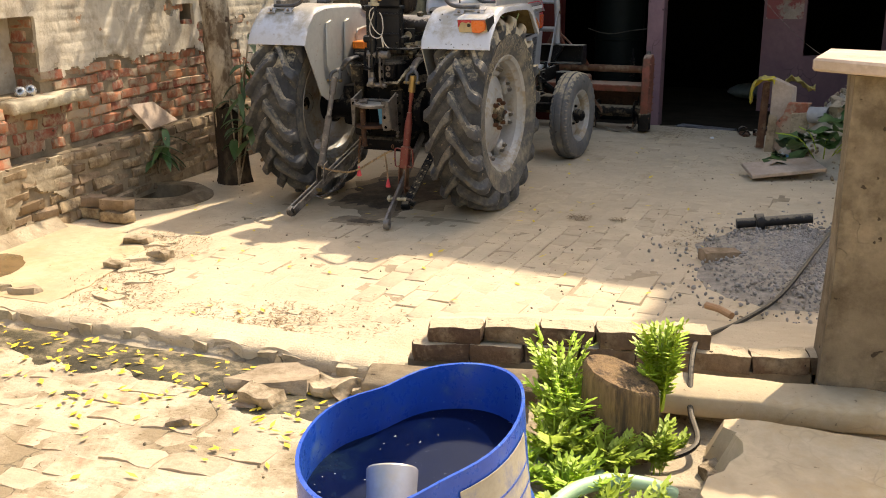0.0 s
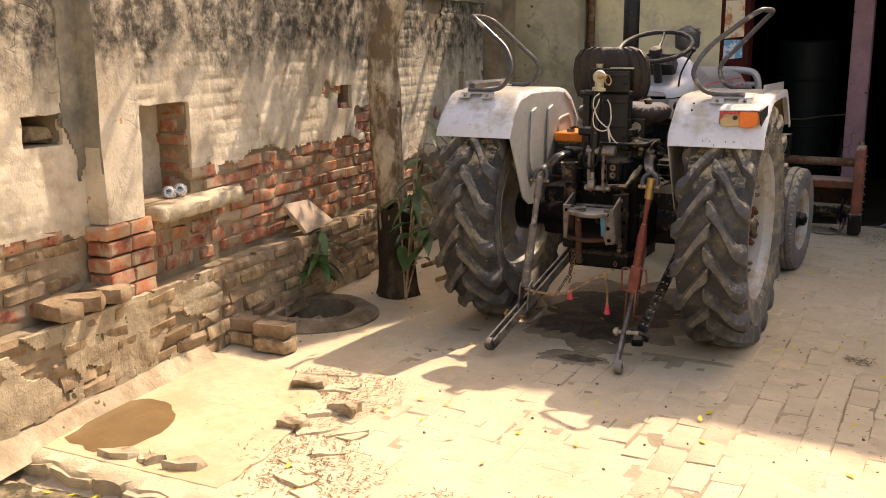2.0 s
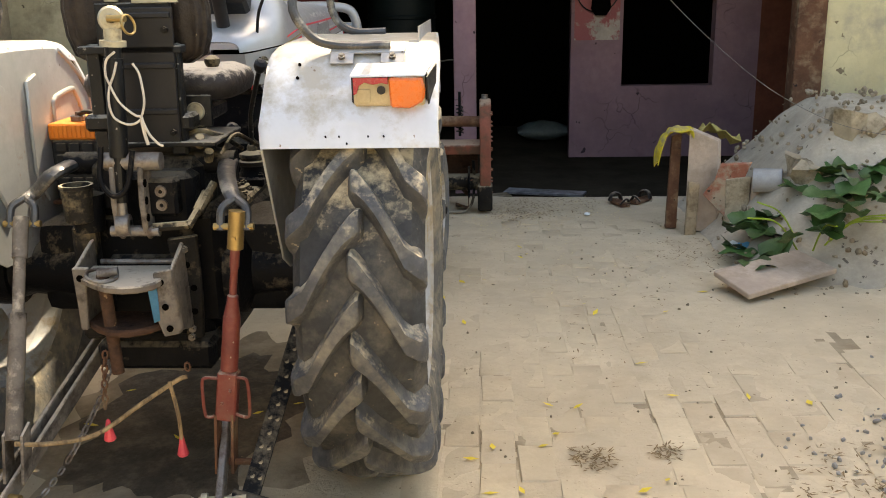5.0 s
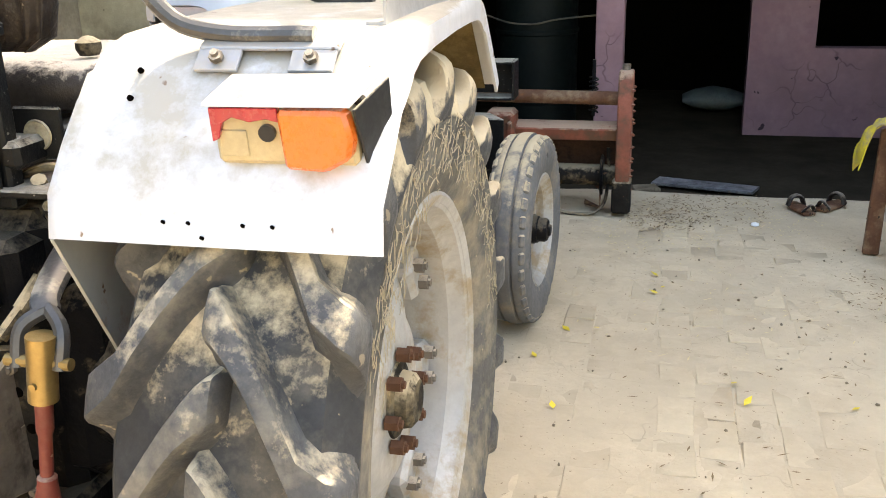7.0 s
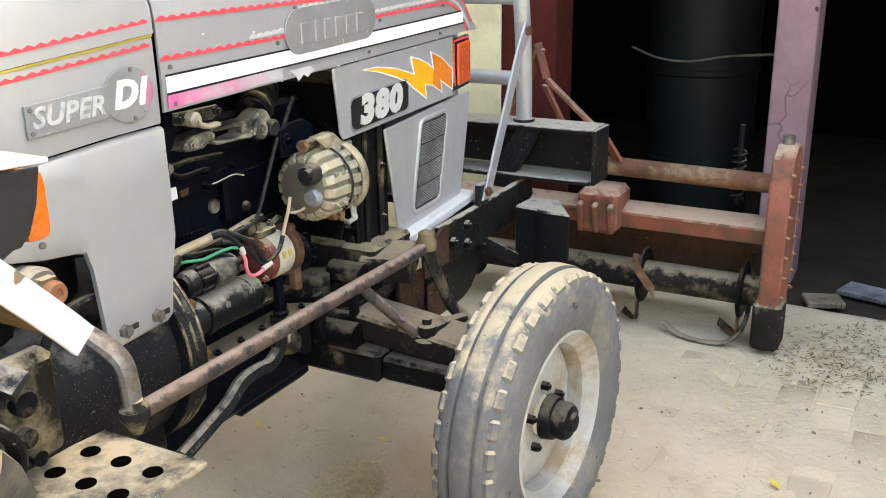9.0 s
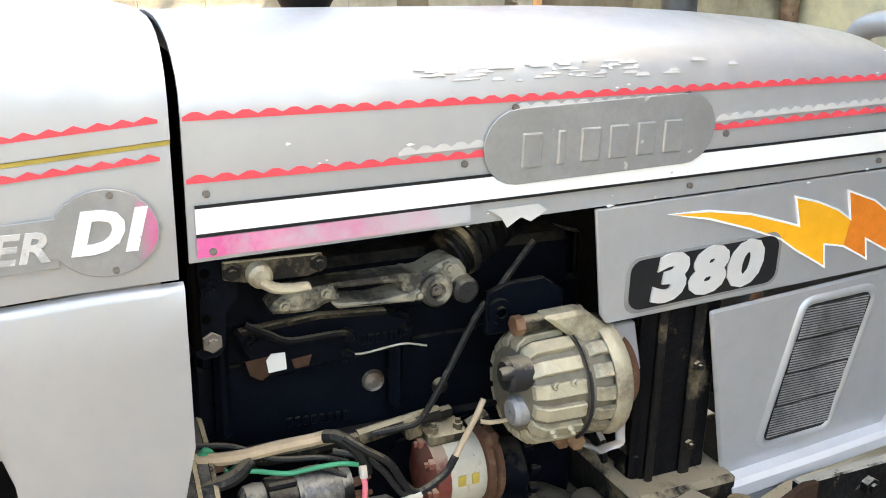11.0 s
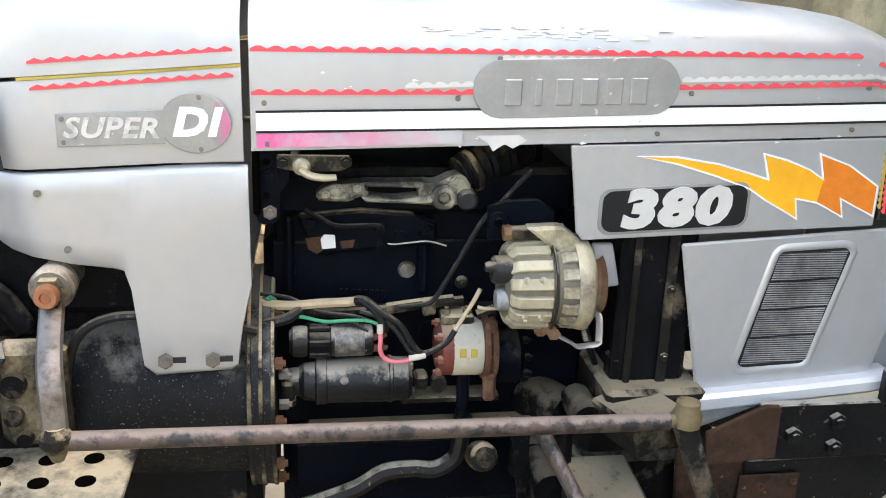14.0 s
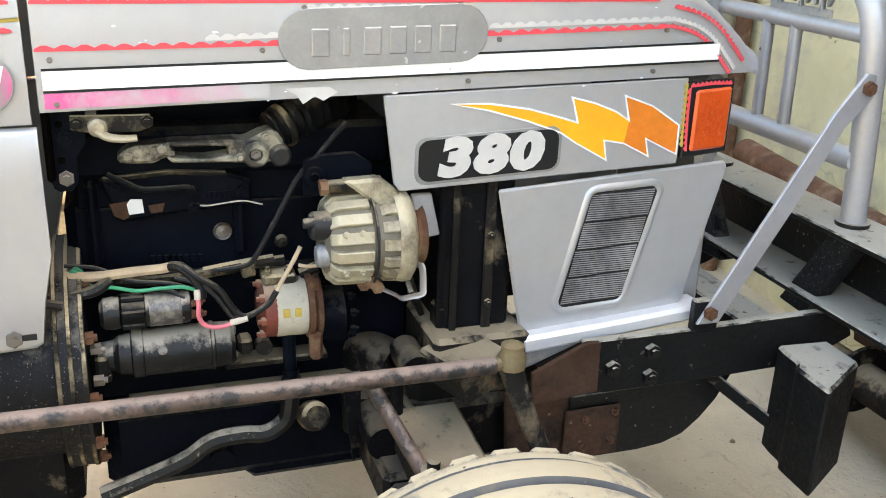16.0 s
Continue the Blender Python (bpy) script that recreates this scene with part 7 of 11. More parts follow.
# pipes, hoses and wires on the engine
for nm, mt, r, pts in (("cable_sleeve", m_beige, 0.0095, [(0.10, 1.345, 0.852), (0.11, 1.38, 0.852), (0.115, 1.412, 0.853), (0.115, 1.46, 0.856), (0.117, 1.506, 0.858), (0.125, 1.530, 0.864)]),
                       ("wire", m_wire, 0.010, [(0.125, 1.526, 0.864), (0.14, 1.54, 0.868), (0.15, 1.559, 0.854), (0.155, 1.572, 0.832), (0.158, 1.574, 0.812)]),
                       ("fuel_pipe", m_castdark, 0.010, [(0.09, 1.35, 0.846), (0.095, 1.452, 0.829), (0.095, 1.548, 0.829), (0.095, 1.655, 0.841), (0.09, 1.735, 0.846)]),
                       ("fuel_pipe", m_castdust, 0.012, [(0.095, 1.585, 0.834), (0.095, 1.655, 0.843), (0.092, 1.715, 0.848)]),
                       ("hose", m_wire, 0.011, [(0.125, 1.290, 0.826), (0.13, 1.338, 0.824), (0.135, 1.39, 0.833), (0.12, 1.42, 0.845)]),
                       ("wire", m_green, 0.0035, [(0.10, 1.352, 0.853), (0.102, 1.364, 0.866), (0.10, 1.375, 0.852), (0.10, 1.363, 0.839), (0.10, 1.353, 0.850), (0.105, 1.36, 0.862), (0.108, 1.380, 0.842), (0.11, 1.392, 0.830), (0.115, 1.403, 0.838), (0.118, 1.402, 0.824), (0.13, 1.418, 0.836), (0.15, 1.464, 0.833), (0.155, 1.504, 0.836), (0.16, 1.540, 0.837), (0.16, 1.562, 0.830)]),
                       ("wire", m_wire, 0.0058, [(0.15, 1.545, 0.872), (0.165, 1.57, 0.855), (0.17, 1.605, 0.829), (0.172, 1.629, 0.789), (0.174, 1.650, 0.773), (0.174, 1.689, 0.792), (0.172, 1.708, 0.818)]),
                       ("wire", m_wire, 0.0050, [(0.145, 1.53, 0.850), (0.155, 1.57, 0.838), (0.162, 1.60, 0.812), (0.17, 1.625, 0.775), (0.172, 1.645, 0.768)]),
                       ("wire", m_beige, 0.0045, [(0.172, 1.706, 0.815), (0.170, 1.722, 0.842), (0.168, 1.740, 0.872), (0.165, 1.754, 0.898)]),
                       ("wire", m_wire, 0.0050, [(0.10, 1.60, 0.838), (0.115, 1.645, 0.848), (0.125, 1.668, 0.858), (0.13, 1.687, 0.889), (0.13, 1.723, 0.955), (0.13, 1.758, 1.020), (0.13, 1.786, 1.048), (0.125, 1.82, 1.085), (0.12, 1.85, 1.115)]),
                       ("wire", m_pinkwire, 0.0042, [(0.165, 1.566, 0.822), (0.176, 1.567, 0.805), (0.178, 1.566, 0.785), (0.178, 1.574, 0.768), (0.178, 1.590, 0.760), (0.178, 1.610, 0.760), (0.178, 1.626, 0.765)]),
                       ("wire_joint", m_cord, 0.0062, [(0.178, 1.621, 0.765), (0.178, 1.638, 0.768), (0.177, 1.652, 0.771)]),
                       ("wire_joint", m_cord, 0.0058, [(0.168, 1.566, 0.832), (0.172, 1.566, 0.824), (0.174, 1.566, 0.816)]),
                       ("wire", m_wire, 0.0042, [(0.09, 1.345, 0.868), (0.10, 1.40, 0.862), (0.12, 1.452, 0.842), (0.13, 1.52, 0.834), (0.14, 1.555, 0.825)]),
                       ("wire", m_wire, 0.0042, [(0.14, 1.47, 0.826), (0.15, 1.51, 0.832), (0.16, 1.545, 0.815)]),
                       ("wire", m_iron, 0.0055, [(0.080, 1.43, 1.030), (0.085, 1.460, 1.014), (0.088, 1.492, 1.000), (0.086, 1.567, 0.999), (0.084, 1.58, 0.985)]),
                       ("wire", m_cord, 0.0016, [(0.078, 1.578, 0.962), (0.080, 1.60, 0.960), (0.080, 1.63, 0.963), (0.080, 1.665, 0.965), (0.078, 1.70, 0.955)]),
                       ("wire", m_beige, 0.0035, [(0.165, 1.75, 0.862), (0.17, 1.765, 0.86), (0.175, 1.785, 0.862), (0.18, 1.80, 0.868)]),
                       ("radiator_hose", m_blackpaint, 0.018, [(0.12, 1.37, 0.40), (0.12, 1.45, 0.425), (0.12, 1.528, 0.453), (0.12, 1.581, 0.486), (0.12, 1.64, 0.492), (0.12, 1.686, 0.488), (0.12, 1.725, 0.512), (0.12, 1.736, 0.55), (0.11, 1.74, 0.60)])):
    bm = B()
    pipe(bm, pts, r, n=8)
    part(nm, bm, mt, tractor)
bm = B()
box(bm, (0.105, 1.664, 0.840), (0.035, 0.026, 0.026), rot=(10, 0, 0), bev=0.004)
part("pipe_clamp", bm, m_castdust, tractor, "small ochre pipe clamp")
bm = B()
lathe(bm, [(0.001, 0.03), (0.022, 0.03), (0.030, 0.022), (0.032, 0.0), (0.028, -0.03)], (0.10, 1.785, 0.502), (0.9, 0.1, 0.4), n=18)
part("drain_cover", bm, m_castdust, sump)

# radiator shroud
bm = B()
box(bm, (0, 2.10, 0.90), (0.36, 0.14, 0.46), bev=0.01)
box(bm, (0.165, 2.03, 0.88), (0.015, 0.02, 0.40), bev=0.004)
box(bm, (0.15, 2.045, 0.70), (0.05, 0.05, 0.10), bev=0.006)
radiator = part("radiator", bm, m_iron, tractor, "dark radiator and shroud")
for y, w in ((2.048, 0.014), (2.118, 0.020)):
    bm = B()
    box(bm, (0.186, y, 0.90), (0.010, w, 0.42), bev=0.003)
    part("shroud_channel", bm, m_castdark, radiator, "dusty upright channel of the shroud")
fixings("bolt", m_castdust, radiator, [((0.191, 2.118, z), (1, 0, 0)) for z in (0.76, 0.90, 1.04)], 0.008, 0.006)

# chassis rails and front end
for s in (1, -1):
    bm = B()
    plate(bm, [(s * 0.245, y, z) for y, z in ((2.30, 0.684), (2.55, 0.684), (2.78, 0.688), (2.942, 0.688), (2.968, 0.62), (2.93, 0.602), (2.80, 0.566), (2.61, 0.562), (2.36, 0.562), (2.31, 0.565))], (s * 0.022, 0, 0), bev=0.003)
    rl = part("chassis_rail", bm, m_dustblack, tractor, "chipped black side rail")
    fixings("bolt", m_blackpaint, rl, [((s * 0.267, y, z), (s, 0, 0)) for y, z in ((2.368, 0.620), (2.456, 0.648), (2.457, 0.590))], 0.017, 0.014)
    bm = B()
    plate(bm, [(s * 0.262, y, z) for y, z in ((2.19, 0.632), (2.305, 0.686), (2.335, 0.684), (2.338, 0.572), (2.195, 0.562))], (s * 0.012, 0, 0), bev=0.002)
    part("rusty_gusset", bm, m_darkrust, rl)
bm = B()
box(bm, (0, 2.10, 0.66), (0.46, 0.20, 0.09), bev=0.01)
box(bm, (0, 2.10, 0.55), (0.30, 0.24, 0.14), bev=0.02)
part("front_support", bm, m_castdark, tractor, "dusty cast front support")
# black mass added to hide the bright ground between engine and axle
bm = B()
box(bm, (0, 2.14, 0.455), (0.34, 0.34, 0.15), bev=0.015)
cyl(bm, (0.02, 1.90, 0.60), (0.12, 1.96, 0.60), 0.05, n=20)
part("front_bolster", bm, m_iron, tractor, "greasy black filler block over the front axle")
for s in (1, -1):
    bm = B()
    plate(bm, [(s * 0.190, y, z) for y, z in ((2.165, 0.555), (2.315, 0.548), (2.32, 0.375), (2.215, 0.368), (2.175, 0.40))], (s * 0.014, 0, 0), bev=0.003)
    part("rusty_side_plate", bm, m_darkrust, tractor, "rusty plate behind the steering arm")
bm = B()
box(bm, (0, 1.93, 0.43), (0.62, 0.10, 0.085), bev=0.012)
box(bm, (0, 1.93, 0.49), (0.22, 0.16, 0.12), bev=0.02)
for s in (1, -1):
    box(bm, (s * 0.44, 1.93, 0.43), (0.26, 0.085, 0.065), bev=0.01)
    cyl(bm, (s * 0.575, 1.93, 0.36), (s * 0.565, 1.93, 0.53), 0.033, n=16)
    cyl(bm, (s * 0.57, 1.92, 0.368), (s * 0.70, 1.91, 0.368), 0.026, n=14)
part("front_axle", bm, m_iron, tractor, "greasy black front axle beam")
bm = B()
cyl(bm, (-0.42, 1.975, 0.515), (0.42, 1.975, 0.515), 0.014, n=12)
part("tie_rod", bm, m_castdark, tractor, "dusty tie rod")
# steering drag link and arms
bm = B()
cyl(bm, (0.375, 1.05, 0.730), (0.325, 2.085, 0.692), 0.0165, n=14)
dl = part("drag_link", bm, m_rod, tractor, "worn brownish steering drag link")
bm = B()
cyl(bm, (0.325, 2.085, 0.692), (0.322, 2.10, 0.693), 0.013, n=10)
lathe(bm, [(0.001, -0.035), (0.012, -0.035), (0.014, -0.015), (0.026, -0.012), (0.028, 0.010), (0.022, 0.022), (0.022, 0.035), (0.008, 0.042), (0.001, 0.043)], (0.320, 2.122, 0.693), (0, 0, 1), n=18)
part("ball_joint", bm, M("dusty_brass_joint", (0.17, 0.125, 0.06), 0.6, var=0.25, scale=14, bump=0.15), dl, "dusty ochre ball joint")
bm = B()
lathe(bm, [(0.001, -0.03), (0.010, -0.03), (0.018, -0.012), (0.026, 0.0), (0.026, 0.015), (0.016, 0.03), (0.001, 0.032)], (0.378, 1.030, 0.728), (0, 0, 1), n=16)
cyl(bm, (0.377, 1.03, 0.728), (0.375, 1.07, 0.728), 0.013, n=10)
part("ball_joint", bm, m_castdust, dl)
bm = B()
lathe(bm, [(0.001, 0.10), (0.034, 0.10), (0.030, 0.165), (0.034, 0.170), (0.036, 0.185), (0.030, 0.189), (0.030, 0.194), (0.037, 0.198), (0.038, 0.222), (0.033, 0.226), (0.033, 0.231), (0.001, 0.231)], (0, 1.005, 0.935), (1, 0, 0), n=28)
sb = part("steering_box", bm, m_hitchdust, tractor, "dusty steering shaft end with a copper-coloured nut")
bm = B()
pipe(bm, [(0.225, 1.005, 0.915), (0.27, 1.01, 0.885), (0.335, 1.02, 0.855), (0.37, 1.028, 0.82), (0.378, 1.03, 0.74)], 0.021, n=10, flat=0.6)
part("drop_arm", bm, m_steel, sb)
bm = B()
cyl(bm, (0.231, 1.005, 0.935), (0.250, 1.005, 0.935), 0.028, n=6)
part("hex_nut", bm, m_castdust, sb)
bm = B()
lathe(bm, [(0.001, 0.264), (0.008, 0.264), (0.010, 0.268), (0.018, 0.268), (0.021, 0.262), (0.021, 0.249)], (0, 1.005, 0.935), (1, 0, 0), n=18)
part("copper_cap", bm, M("copper_cap", (0.36, 0.15, 0.075), 0.5, metal=0.4, var=0.2, scale=20, bump=0.1), sb, "copper-coloured end cap")
bm = B()
pipe(bm, [(0.322, 2.122, 0.680), (0.328, 2.128, 0.655), (0.342, 2.150, 0.590), (0.362, 2.182, 0.505), (0.40, 2.19, 0.470), (0.48, 2.10, 0.455), (0.56, 1.98, 0.46)], lambda t: 0.026 - 0.006 * math.sin(3 * t), n=10, flat=0.6)
pipe(bm, [(0.42, 2.13, 0.500), (0.42, 2.04, 0.520), (0.42, 1.945, 0.535)], 0.019, n=10, flat=0.7)
lathe(bm, [(0.001, -0.045), (0.030, -0.042), (0.032, -0.020), (0.020, -0.012), (0.024, 0.0), (0.024, 0.018), (0.012, 0.022), (0.012, 0.036), (0.001, 0.038)], (0.42, 1.940, 0.533), (0, 0, 1), n=16)
part("steering_arm", bm, m_castdark, tractor, "dusty steering arm and knuckle")
bm = B()
for p, q in (((0.21, 1.93, 0.62), (0.21, 1.93, 0.46)),):
    cyl(bm, p, q, 0.014, n=10)
cyl(bm, (0.12, 1.90, 0.50), (0.24, 1.90, 0.50), 0.035, n=18)
cyl(bm, (0.12, 1.97, 0.64), (0.22, 1.97, 0.64), 0.032, n=18)
plate(bm, [(0.15, 1.83, 0.62), (0.15, 1.87, 0.62), (0.15, 1.87, 0.44), (0.15, 1.855, 0.42)], (0.012, 0, 0))
part("front_pivot", bm, m_iron, tractor)
bm = B()
cyl(bm, (0.27, 1.855, 0.668), (0.412, 1.945, 0.50), 0.0145, n=12)
part("track_rod", bm, m_rod, tractor, "worn rod down to the steering knuckle")

# front weights
for s in (1, -1):
    bm = B()
    plate(bm, [(s * x, y, 0.64) for x, y in ((0.297, 2.745), (0.306, 2.865), (0.409, 2.862), (0.500, 2.712), (0.396, 2.716), (0.375, 2.735), (0.335, 2.737))], (0, 0, -0.245), bev=0.006)
    part("front_weight", bm, m_dustblack, tractor, "black block-shaped front weight")
    bm = B()
    plate(bm, [(s * 0.118, 2.875, 0.660), (s * 0.205, 2.875, 0.655), (s * 0.325, 2.875, 0.865), (s * 0.245, 2.875, 0.865)], (0, 0.045, 0), bev=0.004)
    part("bumper_strut", bm, m_bell, tractor, "slanting dust-speckled black strut")
    bm = B()
    plate(bm, [(s * 0.2, y, z) for y, z in ((2.31, 0.53), (2.71, 0.535), (2.675, 0.470), (2.640, 0.428), (2.60, 0.394), (2.55, 0.376), (2.487, 0.370), (2.31, 0.372))], (s * 0.012, 0, 0), bev=0.003)
    part("under_plate", bm, m_blackpaint, tractor, "curved black plate under the chassis rail")
    bm = B()
    plate(bm, [(s * 0.214, y, z) for y, z in ((2.30, 0.50), (2.43, 0.50), (2.43, 0.38), (2.30, 0.38))], (s * 0.006, 0, 0), bev=0.002)
    rp_ = part("rusty_plate", bm, m_darkrust, tractor, "rusty bolted plate")
    fixings("bolt", m_rust, rp_, [((s * 0.22, y, z), (s, 0, 0)) for y, z in ((2.345, 0.475), (2.415, 0.485), (2.345, 0.405), (2.41, 0.415))], 0.009, 0.006)
    bm = B()
    plate(bm, [(s * 0.16, 2.62, 0.54), (s * 0.22, 2.62, 0.54), (s * 0.33, 2.76, 0.43), (s * 0.27, 2.76, 0.43)], (0, 0, 0.035), bev=0.004)
    part("weight_bracket", bm, m_dustblack, tractor)
    bm = B()
    box(bm, (s * 0.24, 2.06, 0.655), (0.14, 0.12, 0.07), rot=(10, 0, s * 20), bev=0.006)
    part("cast_block", bm, m_castdark, tractor, "dusty cast block above the axle")
    bm = B()
    box(bm, (s * 0.36, 1.99, 0.50), (0.34, 0.14, 0.07), rot=(0, s * 6, 0), bev=0.008)
    part("axle_beam", bm, m_castdark, tractor, "dusty outer axle beam")
bm = B()
box(bm, (0.0, 2.79, 0.615), (0.52, 0.10, 0.045), bev=0.005)
part("cross_beam", bm, m_dustblack, tractor, "dusty black cross beam behind the bumper")
# bumper: black channel and silver tubes
bm = B()
box(bm, (0, 2.990, 0.79), (1.02, 0.012, 0.15), bev=0.003)
bumper = part("bumper", bm, m_blackpaint, tractor, "black channel bumper carrying silver tubes")
for z in (0.872, 0.705):
    bm = B()
    box(bm, (0, 2.925, z), (1.02, 0.142, 0.014), bev=0.003)
    part("flange", bm, m_dustblack, bumper)
for s in (1, -1):
    bm = B()
    plate(bm, [(s * 0.511, 2.86, 0.70), (s * 0.511, 2.99, 0.70), (s * 0.511, 2.99, 0.878), (s * 0.511, 2.86, 0.878)], (s * 0.012, 0, 0), bev=0.002)
    part("end_plate", bm, m_blackpaint, bumper)
bm = B()
pipe(bm, [(0.248, 2.925, 0.885), (0.252, 2.91, 1.05), (0.252, 2.895, 1.20), (0.245, 2.885, 1.30), (0.21, 2.875, 1.365), (0.12, 2.87, 1.385), (0.0, 2.87, 1.39), (-0.17, 2.87, 1.385), (-0.27, 2.875, 1.365), (-0.305, 2.885, 1.30), (-0.312, 2.895, 1.20), (-0.312, 2.91, 1.05), (-0.308, 2.925, 0.885)], 0.027, n=14, step=5)
hoop = part("tube_hoop", bm, m_tube, bumper, "bent silver-painted bumper tube")
for z, r in ((1.022, 0.024), (1.275, 0.019)):
    bm = B()
    cyl(bm, (-0.31, 2.902, z), (0.25, 2.902, z), r, n=16)
    part("cross_tube", bm, m_tube, hoop)
for x in (-0.102, -0.003):
    bm = B()
    cyl(bm, (x + 0.004, 2.905, 1.03), (x, 2.90, 1.28), 0.0145, n=14)
    part("upright_tube", bm, m_tube, hoop)
bm = B()
box(bm, (0.0, 2.900, 1.300), (0.21, 0.005, 0.020), bev=0.002)
panel = part("scroll_panel", bm, m_hoodgrey, hoop, "grey ornamental sheet cut into scrolls")
for i in range(6):
    bm = B()
    x, k = -0.088 + 0.035 * i, 1 if i % 2 else -1
    pipe(bm, [(x - 0.012 * k, 2.900, 1.305), (x - 0.016 * k, 2.900, 1.325), (x - 0.004 * k, 2.900, 1.338), (x + 0.010 * k, 2.900, 1.330), (x + 0.002 * k, 2.900, 1.318), (x + 0.008 * k, 2.900, 1.350), (x + 0.016 * k, 2.900, 1.365), (x + 0.006 * k, 2.900, 1.376)], 0.0062, n=8, flat=0.5)
    part("scroll", bm, m_hoodgrey, panel)
for s in (1, -1):
    bm = B()
    plate(bm, [(s * 0.272, y, z) for y, z in ((2.548, 0.70), (2.60, 0.70), (2.745, 0.945), (2.83, 1.10), (2.888, 1.165), (2.885, 1.205), (2.862, 1.21), (2.80, 1.13), (2.70, 0.96))], (s * 0.008, 0, 0), bev=0.0015)
    bs = part("flat_brace", bm, m_tube, bumper, "silver flat-bar brace")
    fixings("bolt", m_rust, bs, [((s * 0.28, 2.575, 0.725), (s, 0, 0)), ((s * 0.28, 2.868, 1.18), (s, 0, 0))], 0.015, 0.01)
    bm = B()
    box(bm, (s * 0.262, 2.575, 0.715), (0.02, 0.06, 0.07), bev=0.003)
    part("foot", bm, m_blackpaint, bs)
    bm = B()
    cyl(bm, (s * 0.248, 2.925, 0.878), (s * 0.248, 2.925, 0.888), 0.036, n=16)
    part("foot", bm, m_blackpaint, bs)

# exhaust and air cleaner
bm = B()
lathe(bm, [(0.001, 1.40), (0.04, 1.40), (0.056, 1.43), (0.057, 1.95), (0.050, 1.972), (0.030, 1.975), (0.028, 2.75), (0.022, 2.75), (0.022, 1.98)], (-0.45, 1.68, 0), (0, 0, 1), n=24)
pipe(bm, [(-0.45, 1.68, 1.42), (-0.45, 1.68, 1.25), (-0.42, 1.68, 1.12), (-0.30, 1.68, 1.05), (-0.12, 1.68, 1.03)], 0.030, n=12)
part("exhaust", bm, m_blackpaint, tractor, "black upright exhaust with a silencer")
bm = B()
lathe(bm, [(0.001, 1.30), (0.033, 1.30), (0.033, 1.54), (0.055, 1.55), (0.088, 1.57), (0.094, 1.60), (0.094, 1.665), (0.098, 1.67), (0.098, 1.685), (0.085, 1.70), (0.03, 1.725), (0.02, 1.735), (0.001, 1.736)], (-0.20, 2.32, 0), (0, 0, 1), n=28)
part("air_cleaner", bm, m_darktube, tractor, "round grey air pre-cleaner on a stem")

# steering wheel and column
SW = pose(0, 0.735, 1.585, 24, 0, 0)
bm = B()
ring = [(0.222 * math.cos(2 * math.pi * i / 40), 0.222 * math.sin(2 * math.pi * i / 40), 0) for i in range(40)]
lathe(bm, [(0.222 + 0.014 * math.cos(a), 0.014 * math.sin(a)) for a in [2 * math.pi * i / 10 for i in range(10)]], (0, 0, 0), (0, 0, 1), n=48, closed=True)
wheel = part("steering_wheel", bm, m_blackplastic, tractor, "thin black three-spoke steering wheel", m=SW)
for k in range(3):
    a = radians(90 + 120 * k)
    bm = B()
    pipe(bm, [(0.03 * math.cos(a), 0.03 * math.sin(a), -0.045), (0.12 * math.cos(a), 0.12 * math.sin(a), -0.03), (0.215 * math.cos(a), 0.215 * math.sin(a), -0.002)], 0.010, n=8)
    part("spoke", bm, m_blackplastic, wheel)
bm = B()
lathe(bm, [(0.001, 0.0), (0.035, -0.01), (0.042, -0.03), (0.040, -0.06), (0.026, -0.07), (0.026, -0.26), (0.001, -0.26)], (0, 0, 0), (0, 0, 1), n=20)
part("steering_column", bm, m_blackplastic, wheel)
bm = B()
box(bm, (0.0, 0.885, 1.47), (0.19, 0.10, 0.10), rot=(-38, 0, 0), bev=0.015)
part("instrument_panel", bm, m_blackplastic, cowl, "black instrument panel")
bm = B()
pipe(bm, [(0.13, 0.83, 1.34), (0.15, 0.80, 1.42), (0.20, 0.74, 1.50), (0.25, 0.68, 1.56)], 0.006, n=8)
cyl(bm, (0.25, 0.68, 1.56), (0.258, 0.668, 1.575), 0.012, n=8)
part("throttle_lever", bm, m_blackplastic, cowl)
bm = B()
lathe(bm, [(0.001, 0.012), (0.009, 0.012), (0.012, 0.008), (0.018, 0.007), (0.020, 0.0)], (0.148, 0.836, 1.230), (0.905, -0.425, 0), n=18)
part("ignition_switch", bm, m_castdark, cowl, "key switch with the key in it")
bm = B()
box(bm, (0.157, 0.822, 1.228), (0.016, 0.020, 0.007), rot=(0, 0, -25), bev=0.001)
part("key", bm, m_silverfoot, cowl)
bm = B()
box(bm, (0.138, 0.815, 1.240), (0.005, 0.020, 0.016), rot=(0, 0, 25), bev=0.001)
part("switch_hole", bm, m_black, cowl)
bm = B()
box(bm, (0.152, 0.842, 1.190), (0.010, 0.036, 0.024), rot=(0, 0, 25), bev=0.003)
part("socket", bm, m_blackplastic, cowl)
bm = B()
plate(bm, [(0.188, 0.902, 1.262), (0.203, 0.935, 1.266), (0.216, 0.950, 1.140), (0.207, 0.928, 1.136)], (0.006, -0.003, 0), bev=0.002)
flap = part("handle_strap", bm, m_blackplastic, cowl, "black rubber strap handle")
bm = B()
box(bm, (0.192, 0.893, 1.266), (0.016, 0.058, 0.010), rot=(0, 0, 25), bev=0.003)
part("strap_clip", bm, m_castdust, flap)
fixings("screw", m_steel, flap, [((0.216, 0.936, 1.143), (0.905, -0.42, 0))], 0.006, 0.004, plain=True)
bm = B()
